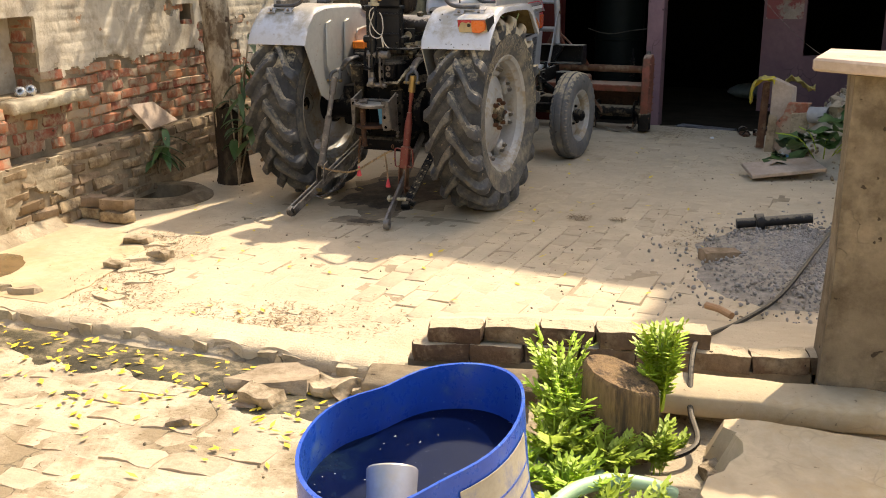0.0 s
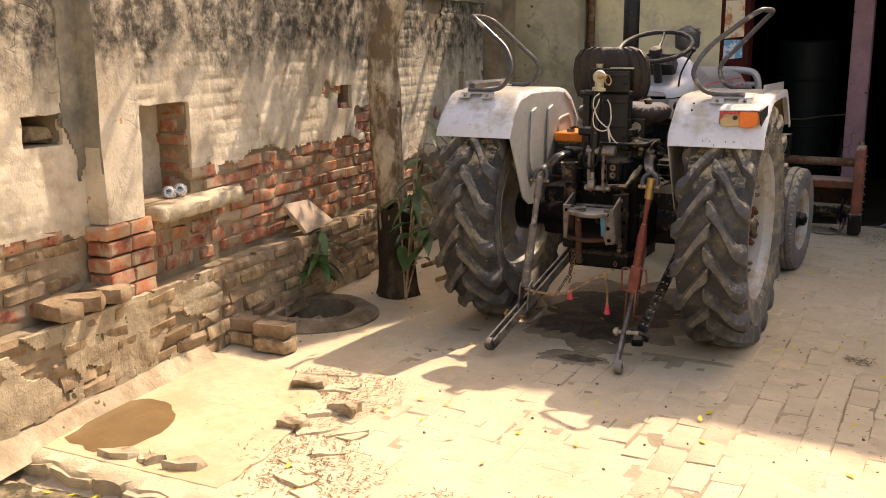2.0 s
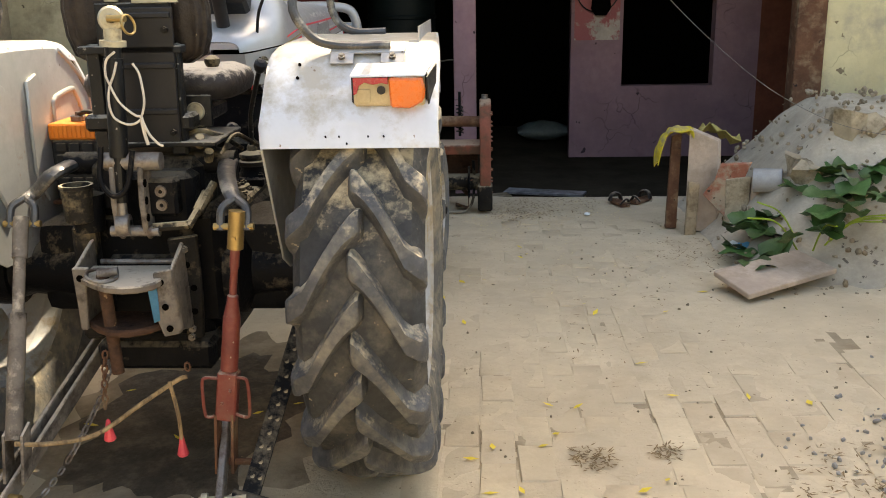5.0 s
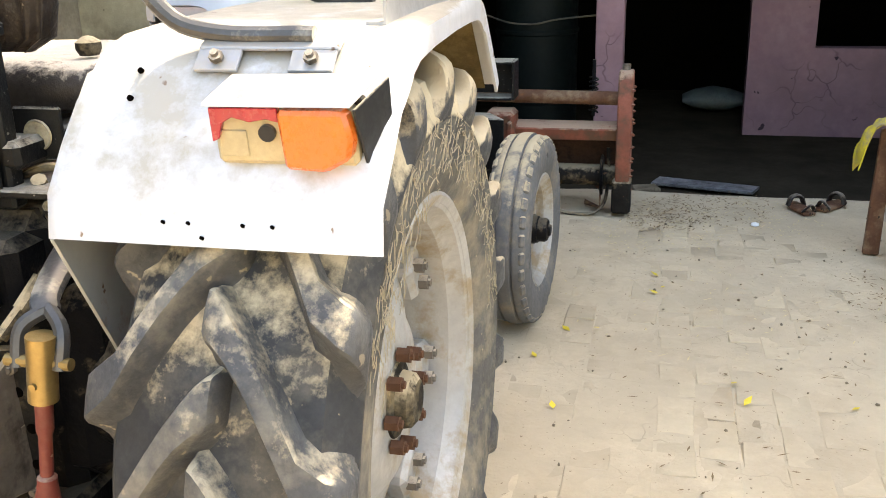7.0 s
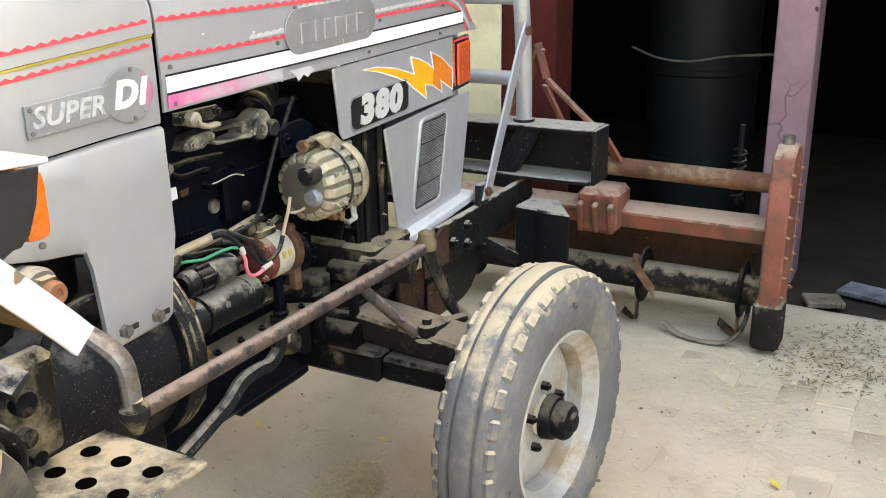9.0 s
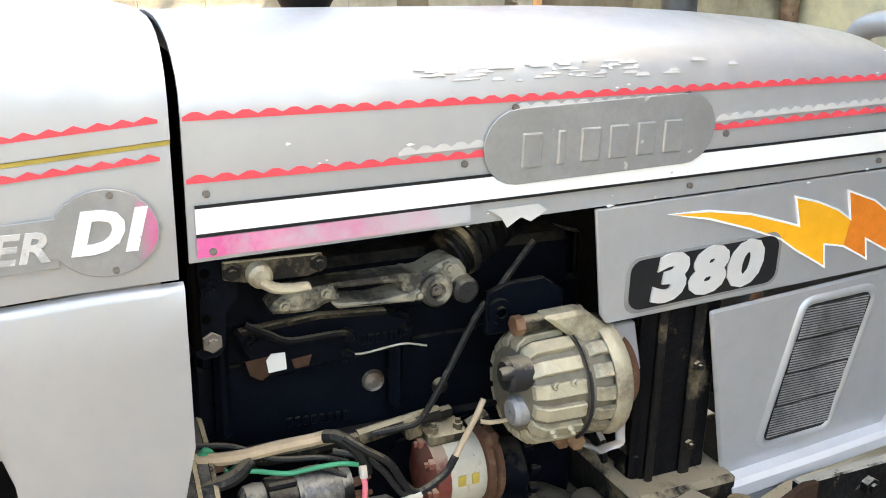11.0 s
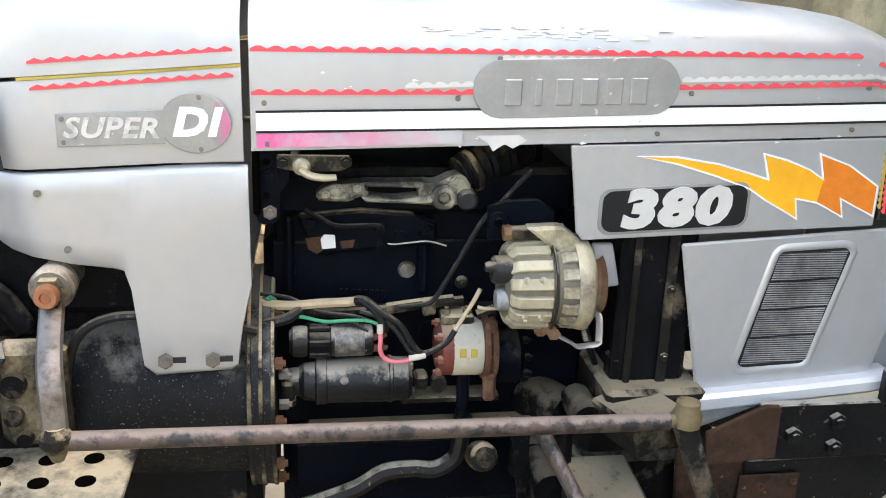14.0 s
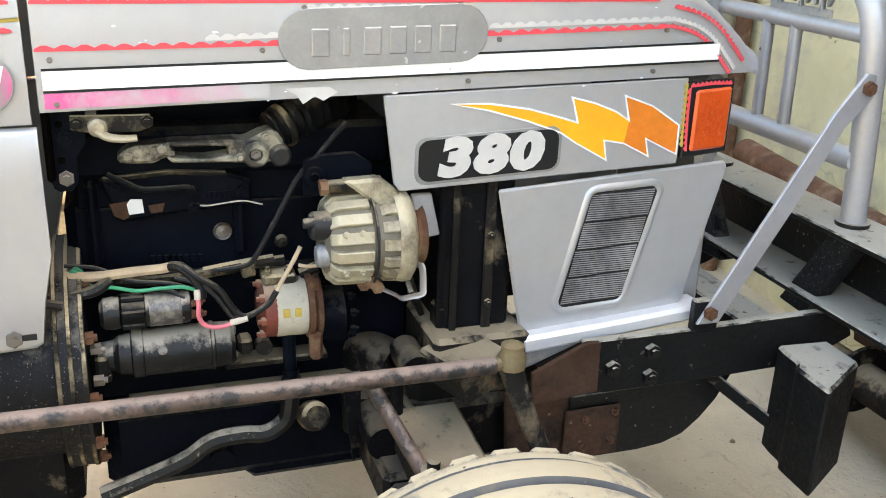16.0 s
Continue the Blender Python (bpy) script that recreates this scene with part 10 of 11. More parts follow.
for i, (x, y, z, h, n, sp) in enumerate(((2.14, -2.98, -0.04, 0.43, 28, 0.13), (2.20, -3.07, -0.04, 0.30, 20, 0.16), (2.47, -2.87, 0.08, 0.34, 24, 0.10), (2.20, -3.24, -0.04, 0.22, 22, 0.16), (2.36, -3.20, -0.04, 0.15, 20, 0.18), (2.52, -3.10, -0.04, 0.17, 10, 0.12), (2.28, -3.40, -0.04, 0.15, 22, 0.2), (2.47, -3.52, -0.04, 0.14, 18, 0.2), (2.10, -3.40, -0.04, 0.13, 16, 0.14), (2.36, -3.62, -0.04, 0.12, 18, 0.2))):
    weed(x, y, z, h, n, sp, 100 + i)

# black cable over the ground, clay pipe bits, black hose on the gravel
bm = B()
pipe(bm, [(3.02, 0.9, 0.10), (2.95, 0.1, 0.10), (2.86, -0.7, 0.10), (2.74, -1.3, 0.03), (2.60, -1.75, 0.03), (2.53, -2.15, 0.11), (2.52, -2.46, 0.16), (2.56, -2.72, 0.04), (2.62, -2.92, 0.0), (2.52, -3.04, -0.02), (2.42, -3.02, -0.02)], 0.011, n=8)
solid("black_cable", bm, m_wire, "thick black cable trailing over the kerb", "cable")
bm = B()
pipe(bm, [(2.44, -1.62, 0.05), (2.50, -1.66, 0.055), (2.57, -1.72, 0.05)], 0.017, n=10)
solid("clay_stick", bm, M("dry_ochre_stick", (0.42, 0.24, 0.12), 0.8, var=0.2, scale=12, bump=0.2), "short ochre stick lying by the kerb", "stick")
bm = B()
pipe(bm, [(2.36, 0.02, 0.035), (2.50, 0.06, 0.05), (2.66, 0.10, 0.07), (2.80, 0.12, 0.09)], 0.032, n=12)
lathe(bm, [(0.03, 0), (0.05, 0.0), (0.05, 0.05), (0.03, 0.05)], (2.47, 0.05, 0.05), (0.9, 0.25, 0.1), n=18)
solid("black_pipe", bm, m_blackplastic, "bent black plastic pipe on the gravel", "pipe")
# gravel heap
bm = B()
loft(bm, [[(2.75 + 0.62 * k * math.cos(a) * (1 + 0.2 * noise.noise((math.cos(a) * 2, math.sin(a) * 2, 1))), -0.55 + 1.0 * k * math.sin(a) * (1 + 0.2 * noise.noise((math.cos(a) * 2, math.sin(a) * 2, 4))), z) for a in [2 * math.pi * i / 30 for i in range(30)]] for k, z in ((1.0, -0.04), (0.85, -0.01), (0.6, 0.02), (0.3, 0.05), (0.05, 0.06))])
solid("gravel_bed", bm, m_gravelbed, "low spread heap of grey gravel", "gravel", kind="structure", sharp=80)
bm = B()
bmesh.ops.create_icosphere(bm, subdivisions=1, radius=1.0)
ICO_V, ICO_F = [v.co.copy() for v in bm.verts], [[v.index for v in f.verts] for f in bm.faces]
bm.free()


def pebbles(name, label, category, spots, mat):
    """Many small stones in one mesh; spots are (x, y, z, size)."""
    rg = random.Random(len(spots))
    vs, fs = [], []
    for x, y, z, k in spots:
        q = Euler((rg.uniform(0, 6), rg.uniform(0, 6), rg.uniform(0, 6))).to_matrix()
        sc = Vector((k * rg.uniform(0.7, 1.3), k * rg.uniform(0.6, 1.0), k * rg.uniform(0.45, 0.8)))
        o = len(vs)
        for v in ICO_V:
            w = q @ Vector((v.x * sc.x * rg.uniform(0.8, 1.15), v.y * sc.y, v.z * sc.z))
            vs.append((x + w.x, y + w.y, z + w.z))
        fs += [[i + o for i in f] for f in ICO_F]
    me = bpy.data.meshes.new(name)
    me.from_pydata(vs, [], fs)
    me.materials.append(mat)
    return tagged(new(name, me), label, category, kind="stuff")


spots = []
for i in range(4600):
    a, k = RNG.uniform(0, 6.283), abs(RNG.gauss(0, 0.48))
    x, y = 2.80 + 0.66 * k * math.cos(a), -0.55 + 1.0 * k * math.sin(a)
    spots.append((x, y, max(-0.01, 0.065 * (1 - k * 1.05)) + RNG.uniform(-0.004, 0.006), RNG.uniform(0.005, 0.016)))
pebbles("gravel", "grey crushed gravel stones", "gravel", spots, m_gravel)
spots = []
for i in range(900):
    x, y = RNG.uniform(-1.7, 3.2), RNG.uniform(-4.2, 3.8)
    if x > 1.2 or RNG.random() < 0.5:
        spots.append((x, y, ground_z(x, y) + 0.002, RNG.uniform(0.003, 0.010)))
pebbles("ground_pebbles", "small clods and pebbles strewn over the yard", "pebbles", spots, M("dark_clod", (0.22, 0.17, 0.11), 0.95, var=0.3, scale=30, bump=0.2))

# fallen leaves
bm = B()
for i in range(480):
    r = RNG.random()
    if r < 0.66:
        x, y = RNG.uniform(-1.2, 1.6), RNG.gauss(-3.15, 0.28)
        if y > -2.86:
            y = -2.9 - RNG.random() * 0.3
    else:
        x, y = RNG.uniform(-1.4, 2.4), RNG.uniform(-4.2, 2.6)
    a = RNG.uniform(0, 6.283)
    leaf_quad(bm, Vector((x, y, ground_z(x, y) + 0.009)), Vector((math.cos(a), math.sin(a), RNG.uniform(-0.05, 0.3))), Vector((0.2 * math.sin(a), 0, 1)), RNG.uniform(0.030, 0.062), RNG.uniform(0.007, 0.013))
tagged(part("fallen_leaves", bm, m_yleaf, None, sharp=80), "yellow fallen leaves strewn on the ground", "leaves", kind="stuff")

# straw and dry grass
def straw(name, label, spots, mat):
    bm = B()
    for x, y, r, n in spots:
        for i in range(n):
            a, k = RNG.uniform(0, 6.283), r * RNG.random() ** 0.6
            px, py = x + k * math.cos(a), y + k * 1.25 * math.sin(a)
            b, ln = RNG.uniform(0, 6.283), RNG.uniform(0.012, 0.04)
            leaf_quad(bm, Vector((px, py, ground_z(px, py) + RNG.uniform(0.004, 0.014) + (0.012 * (1 - (k / r) ** 2) if n > 150 and r < 0.15 else 0.0))), Vector((math.cos(b), math.sin(b), RNG.uniform(-0.2, 0.3))), Vector((0, 0, 1)), ln, 0.0034)
    tagged(part(name, bm, mat, None, sharp=80), label, "straw", kind="stuff")


straw("straw", "chopped straw spilled on the ground", ((0.14, 1.97, 0.10, 420), (0.17, 1.90, 0.12, 160), (0.22, 1.69, 0.06, 170), (0.2, 1.78, 0.09, 60), (1.2, 3.25, 0.35, 300), (1.75, 3.5, 0.3, 200), (1.45, 2.6, 0.8, 120)), m_straw)
straw("dry_grass", "dry grass and dead leaves on the ground", ((1.36, -0.05, 0.07, 120), (1.61, 0.0, 0.05, 60), (0.55, -2.45, 0.22, 420), (0.2, -2.55, 0.2, 200), (2.2, -0.25, 0.25, 260), (-0.7, -1.7, 0.25, 420), (-0.55, -2.3, 0.25, 420), (-0.95, -1.62, 0.2, 260), (0.9, -2.3, 0.3, 200), (-0.3, -2.5, 0.25, 300), (1.3, -0.9, 0.5, 60), (1.6, 1.6, 0.7, 60), (1.25, 3.45, 0.25, 420), (1.55, 3.7, 0.3, 260), (2.2, 2.4, 0.25, 160)), M("dry_brown_grass", (0.20, 0.13, 0.06), 0.9, var=0.3, scale=20, bump=0.0))

# ---- rubble corner by the doorway ----
bm = B()
rows = []
for i in range(19):
    y = 1.55 + i * 0.13
    row = []
    for k in range(15):
        x = 2.30 + k * 0.14
        u = (x - 2.35) / 0.75
        v = min(1.0, max(0.0, (y - 1.75) / 0.85)) * min(1.0, max(0.0, (3.9 - y) / 0.3))
        h = 0.80 * min(1.0, max(0.0, u)) ** 0.9 * v + 0.05 * noise.noise((x * 4, y * 4, 0)) + 0.025 * noise.noise((x * 12, y * 12, 3))
        row.append((x, y, -0.05 + max(0.0, h)))
    rows.append(row)
sheet(bm, rows, -0.03)
solid("rubble_heap", bm, M("sandy_rubble", (0.44, 0.38, 0.29), 0.95, var=0.25, scale=6, bump=0.5, bscale=25, spots=0.2, spotcol=(0.16, 0.13, 0.1), spotscale=20), "heap of sand and rubble against the wall", "heap", kind="structure", sharp=80)
spots = []
for i in range(260):
    x, y = RNG.uniform(2.35, 3.6), RNG.uniform(1.6, 3.6)
    v = min(1.0, max(0.0, (y - 1.75) / 0.85))
    spots.append((x, y, 0.80 * min(1.0, max(0.0, (x - 2.35) / 0.75)) ** 0.9 * v - 0.02, RNG.uniform(0.006, 0.026)))
pebbles("rubble", "loose lumps of rubble on the heap", "rubble", spots, m_stone)
for nm, pts, dep, mt, lb in (("plank", [(2.245, 2.86, 0.0), (2.44, 2.84, 0.0), (2.42, 2.85, 0.564), (2.245, 2.86, 0.64)], (0.03, 0.06, 0), m_sand, "pale upright stone board leaning on the rubble"),
                             ("plank", [(2.232, 2.78, -0.01), (2.30, 2.79, -0.01), (2.315, 2.81, 0.31), (2.245, 2.80, 0.325)], (0, 0.03, 0), m_dustbrick, "broken brown board end in front of the taller one"),
                             ("plank", [(2.14, 2.93, 0.0), (2.21, 2.93, 0.0), (2.22, 2.95, 0.60), (2.16, 2.95, 0.58)], (0, 0.03, 0), m_rust, "dark weathered plank under the yellow cloth"),
                             ("broken_tile", [(2.31, 2.71, 0.263), (2.37, 2.70, 0.345), (2.40, 2.70, 0.445), (2.585, 2.71, 0.446), (2.447, 2.69, 0.124)], (0.015, 0.03, 0.01), m_brick, "broken reddish tile against the boards"),
                             ("plank", [(2.446, 2.685, -0.01), (2.565, 2.68, -0.01), (2.585, 2.68, 0.375), (2.439, 2.685, 0.36)], (0, 0.035, 0), m_stone, "grey dusty board propped on the heap"),
                             ("plank", [(2.575, 2.69, -0.01), (2.72, 2.68, 0.06), (2.70, 2.68, 0.376), (2.59, 2.69, 0.375)], (0, 0.035, 0), m_sand, "pale short board propped on the heap"),
                             ("red_board", [(3.05, 1.10, 0.0), (3.16, 1.12, 0.0), (3.16, 1.16, 0.75), (3.05, 1.14, 0.75)], (0.02, 0.10, 0), m_darkred, "dark red board standing by the rubble")):
    bm = B()
    plate(bm, pts, dep, bev=0.004)
    solid(nm, bm, mt, lb, "tile" if "tile" in nm else "board")
ROCK = [broken_block("rock", 0.22, 0.22, 0.26, m_stone, 140 + k, 0.09) for k in range(2)]
for i, (x, y, z, k) in enumerate(((2.86, 2.58, 0.24, 1.0), (2.70, 2.42, 0.05, 0.6), (3.10, 2.62, 0.44, 1.2))):
    one("rock", ROCK[i % 2], "dusty rounded lump of masonry on the heap", "rock", pose(x, y, z, 10, 5, 40 * i) @ Matrix.Scale(k, 4), "lumps on the heap")
bm = B()
lathe(bm, [(0.052, 0), (0.070, 0.0), (0.070, 0.16), (0.060, 0.16), (0.052, 0.01)], (2.59, 2.66, 0.360), (1, -0.35, 0.05), n=24)
solid("pipe_end", bm, M("grey_pipe", (0.36, 0.35, 0.33), 0.7, var=0.2, scale=10, bump=0.2), "short grey pipe end sticking out of the rubble", "pipe")
bm = B()
plate(bm, [(2.165, 1.755, 0.055), (2.28, 1.50, 0.012), (2.80, 1.80, 0.05), (2.66, 2.02, 0.09)], (0.0, 0.0, 0.028), bev=0.004)
solid("flat_board", bm, m_sand, "flat pinkish board lying on the ground", "board")
bm = B()
arch = smooth_line([(2.062, 2.90, 0.44), (2.075, 2.89, 0.55), (2.125, 2.88, 0.635), (2.19, 2.875, 0.652), (2.25, 2.87, 0.648), (2.275, 2.86, 0.615)], 4)
sheet(bm, [[(p.x + 0.012 * math.sin(k * 1.9 + i * 0.5), p.y - 0.035 + 0.022 * k, p.z + 0.008 * math.sin(k * 2.2 + i * 0.9) - 0.03 * abs(k - 2) ** 1.5 * 0.3) for k in range(6)] for i, p in enumerate(arch)], 0.006)
solid("yellow_cloth", bm, m_cloth, "yellow cloth draped over the boards", "cloth", sharp=70)
bm = B()
sheet(bm, [[(2.34 + 0.05 * i, 2.98 + 0.06 * k, 0.60 + 0.045 * math.sin(i * 1.1) + 0.03 * math.sin(i * 2.3 + k * 2) - 0.012 * k) for k in range(4)] for i in range(6)], 0.006)
solid("torn_sack", bm, M("ochre_sack", (0.42, 0.34, 0.10), 0.85, var=0.3, scale=8, bump=0.3), "torn ochre plastic sack on the rubble", "sack", sharp=70)
packet = thing("packet", "crumpled blue and white packet", "litter", pose(2.44, 2.32, 0.012, 0, 0, -25))
for x0, x1, mt, nm in ((-0.06, -0.01, m_white, "white_half"), (-0.01, 0.06, M("blue_print", (0.10, 0.38, 0.62), 0.45, var=0.2, scale=25, bump=0.1), "blue_half")):
    bm = B()
    sheet(bm, [[(x0 + (x1 - x0) * i / 3, -0.04 + 0.08 * k / 3, 0.025 + 0.008 * math.sin(i * 2 + k * 1.5 + x0 * 90) + 0.03 * k / 3) for k in range(4)] for i in range(4)], 0.002)
    part(nm, bm, mt, packet)


def broad_leaf(bm, c, az, tilt, r):
    m = Matrix.Translation(c) @ Matrix.Rotation(az, 4, "Z") @ Matrix.Rotation(tilt, 4, "Y")
    ctr = bm.verts.new(m @ Vector((0, 0, -0.012)))
    ring = []
    for i in range(14):
        a = 2 * math.pi * i / 14
        k = r * (0.86 + 0.14 * math.cos(5 * a)) * (0.72 if i == 7 else 1.0)
        ring.append(bm.verts.new(m @ Vector((k * math.cos(a), k * math.sin(a), 0.018 * math.sin(3 * a) - 0.1 * r * math.cos(a)))))
    for p, q in zip(ring, ring[1:] + ring[:1]):
        bm.faces.new((ctr, p, q))


vine = thing("gourd_plant", "sprawling gourd plant with broad green leaves", "plant", pose(2.75, 2.1, 0))
bm = B()
for i in range(7):
    a = RNG.uniform(0, 6.28)
    pipe(bm, [(0, 0, 0), (0.2 * math.cos(a), 0.15 * math.sin(a), 0.25), (0.4 * math.cos(a), 0.3 * math.sin(a), 0.3)], 0.005, n=5)
part("stem", bm, m_weed, vine)
rg = random.Random(41)
for i in range(56):
    bm = B()
    x, y = rg.uniform(-0.36, 0.60), rg.uniform(-0.35, 0.35)
    z = min(0.50, 0.08 + 0.42 * (x + 0.36) / 0.7 + rg.uniform(-0.08, 0.10))
    broad_leaf(bm, Vector((x, y, max(0.06, z))), rg.uniform(0, 6.28), rg.uniform(-0.6, 0.6), rg.uniform(0.07, 0.12))
    part("leaf", bm, m_leaf, vine, sharp=80)
# sandals
for x, y, a in ((1.95, 3.66, 20), (2.12, 3.74, -35)):
    sandal = thing("sandal", "worn dark brown sandal lying by the doorway", "sandal", pose(x, y, -0.012, 0, 0, a), "pair of sandals")
    bm = B()
    plate(bm, [(-0.035, -0.11, 0), (0.03, -0.115, 0), (0.045, 0.02, 0), (0.035, 0.11, 0), (-0.025, 0.115, 0), (-0.045, 0.03, 0)], (0, 0, 0.022), bev=0.006)
    part("sole", bm, m_rust, sandal)
    bm = B()
    pipe(bm, [(-0.045, 0.05, 0.015), (-0.03, 0.055, 0.055), (0.0, 0.06, 0.068), (0.03, 0.055, 0.055), (0.045, 0.05, 0.015)], 0.022, n=8, flat=0.5)
    part("strap", bm, m_vinyl, sandal)
    bm = B()
    pipe(bm, [(-0.035, -0.09, 0.02), (0.0, -0.11, 0.06), (0.035, -0.09, 0.02)], 0.014, n=8, flat=0.5)
    part("heel_strap", bm, m_vinyl, sandal)
bm = B()
lathe(bm, [(0.001, 0.02), (0.018, 0.014), (0.022, 0.004), (0.012, 0.0)], (1.695, 3.342, -0.012), (0, 0, 1), n=9)
solid("paper_scrap", bm, m_white, "crumpled scrap of white paper", "litter")

# ---- rotary tiller beside the tractor's nose ----
rota = thing("rotary_tiller", "faded red rotary tiller with curved blades", "tiller", pose(0, 0, 0))
RY = 3.50
bm = B()
cyl(bm, (0.10, RY + 0.02, 0.61), (1.0, RY, 0.605), 0.036, n=18)
cyl(bm, (-1.16, RY + 0.19, 0.63), (0.10, RY + 0.02, 0.61), 0.052, 0.040, n=18)
part("main_tube", bm, m_rust, rota, "long dusty red-brown cross tube")
bm = B()
box(bm, (0.22, RY - 0.02, 0.435), (1.52, 0.10, 0.07), rot=(18, 0, 0), bev=0.006)
part("beam", bm, m_rotred, rota)
bm = B()
plate(bm, [(0.975, y, z) for y, z in ((3.40, 0.72), (3.46, 0.755), (3.54, 0.755), (3.60, 0.70), (3.59, 0.30), (3.54, 0.08), (3.50, 0.02), (3.42, 0.02), (3.38, 0.10), (3.37, 0.40))], (0.075, 0, 0), bev=0.008)
sp = part("side_case", bm, m_rotred, rota, "tall red chain case")
fixings("bolt", m_rotred, sp, [((1.05, 3.395, 0.14 + 0.075 * i), (1, 0, 0)) for i in range(8)] + [((1.05, 3.575, 0.20 + 0.065 * i), (1, 0, 0)) for i in range(8)], 0.008, 0.008)
bm = B()
cyl(bm, (1.01, 3.50, 0.75), (1.01, 3.50, 0.785), 0.022, n=12)
part("cap", bm, m_steel, sp)
bm = B()
box(bm, (1.01, 3.44, 0.10), (0.10, 0.14, 0.18), bev=0.012)
part("foot", bm, m_castdark, sp)
bm = B()
cyl(bm, (-0.50, RY, 0.19), (0.98, RY, 0.19), 0.058, n=20)
rotor = part("rotor", bm, m_castdark, rota, "dusty brown rotor tube")
for x in (-0.2, 0.12, 0.52, 0.90):
    bm = B()
    lathe(bm, [(0.055, -0.008), (0.105, -0.007), (0.112, 0.0), (0.105, 0.007), (0.055, 0.008)], (x, RY, 0.19), (1, 0, 0), n=24)
    part("blade_flange", bm, m_iron, rotor)
for x, a0, side, full in ((-0.2, 0.6, 1, 1), (-0.2, 3.6, -1, 1), (0.12, 1.9, 1, 1), (0.12, 4.6, -1, 1), (0.52, 2.3, 1, 1.25), (0.52, 4.1, -1, 1), (0.52, 5.6, 1, 1), (0.90, 4.3, -1, 1.1), (0.90, 5.3, -1, 1)):
    bm, rows = B(), []
    for i in range(9):
        f = i / 8
        r, a = 0.08 + 0.125 * full * min(1.0, f * 1.3), a0 + 0.75 * f * f
        wd = 0.030 + 0.014 * f
        xx = x + side * 0.115 * full * max(0.0, f - 0.55) ** 1.3 * 2.1
        c = Vector((xx, RY + r * math.cos(a), max(0.012, 0.19 + r * math.sin(a))))
        t_ = Vector((0, -math.sin(a), math.cos(a)))
        rows.append([c - t_ * wd * 0.5, c + t_ * wd * 0.5])
    sheet(bm, rows, 0.007)
    part("blade", bm, m_rust if full > 1 else m_darkrust, rotor, sharp=60)
bm = B()
box(bm, (0.36, RY - 0.05, 0.46), (0.16, 0.18, 0.17), bev=0.02)
for k in range(3):
    bolt(bm, (0.30 + k * 0.06, RY - 0.14, 0.52), (0, -1, 0.2), 0.012, 0.01)
    box(bm, (0.30 + k * 0.06, RY - 0.14, 0.44), (0.022, 0.04, 0.12), rot=(16, 0, 0), bev=0.006)
part("gear_case", bm, m_rotred, rota, "ribbed red gear case")
bm = B()
for a, b in (((0.40, RY, 0.64), (0.36, RY - 0.06, 0.74)), ((0.36, RY - 0.06, 0.74), (0.14, RY - 0.10, 0.95)), ((0.14, RY - 0.10, 0.95), (0.10, RY - 0.1, 1.08)), ((0.14, RY - 0.12, 0.93), (0.25, RY - 0.02, 0.64)), ((0.10, RY - 0.1, 1.06), (-0.12, RY, 0.64))):
    d = Vector(b) - Vector(a)
    u, v, w = frame_of(d)
    plate(bm, [Vector(a) + u * 0.024, Vector(a) - u * 0.024, Vector(b) - u * 0.024, Vector(b) + u * 0.024], v * 0.014, bev=0.002)
part("mast", bm, m_rotred, rota, "flat-bar hitch mast")
bm = B()
cyl(bm, (0.84, RY + 0.05, 0.50), (0.84, RY + 0.05, 0.80), 0.010, n=10)
pipe(bm, [(0.84 + 0.022 * math.cos(i * 0.8), RY + 0.05 + 0.022 * math.sin(i * 0.8), 0.52 + i * 0.0032) for i in range(60)], 0.005, n=6, smooth=False)
part("spring", bm, m_iron, rota, "coil spring on a rod")
bm = B()
grid = [[(-0.5 + 1.46 * i / 8, RY + 0.12 + 0.12 * math.sin(k * 0.5), 0.42 - 0.09 * k) for i in range(9)] for k in range(4)]
sheet(bm, grid, 0.005)
part("hood", bm, m_darkrust, rota, "dusty sheet hood over the blades", sharp=50)

bm = B()
pipe(bm, [(0.62, RY - 0.06, 0.03), (0.70, RY - 0.10, 0.004), (0.80, RY - 0.11, -0.002), (0.88, RY - 0.10, 0.012), (0.925, RY - 0.06, 0.07), (0.935, RY - 0.02, 0.20), (0.93, RY, 0.34)], 0.016, n=8, flat=0.35)
part("skid", bm, m_castdark, rota, "bent flat-bar skid")

# ---- inside the shed ----
bm = B()
lathe(bm, [(0.001, -0.1), (0.27, -0.1), (0.275, 0.0), (0.275, 1.6), (0.25, 1.62), (0.001, 1.62)], (0.34, 5.0, 0), (0, 0, 1), n=36)
drum = thing("storage_drum", "tall dark green drum standing in the shed", "drum")
part("shell", bm, m_greenblack, drum)
for z in (0.35, 0.80, 1.25):
    bm = B()
    lathe(bm, [(0.274, -0.02), (0.284, -0.01), (0.284, 0.01), (0.274, 0.02)], (0.34, 5.0, z), (0, 0, 1), n=36)
    part("hoop", bm, m_greenblack, drum)
bm = B()
pipe(bm, [(0.05, 4.72, 0.92), (0.2, 4.66, 0.88), (0.36, 4.66, 0.87), (0.52, 4.66, 0.90), (0.78, 4.5, 0.94)], 0.006, n=7)
solid("hung_rope", bm, M("pale_rope", (0.07, 0.06, 0.045), 0.9, var=0.3, scale=30, bump=0.3), "rope slung across in the shed", "rope")
bm = B()
plate(bm, [(1.15, 4.35, -0.085), (1.75, 4.20, -0.085), (1.80, 4.34, -0.085), (1.20, 4.50, -0.085)], (0, 0, 0.02), bev=0.003)
solid("sheet_metal", bm, m_mesh, "flat grey sheet lying on the shed floor", "sheet")
bm = B()
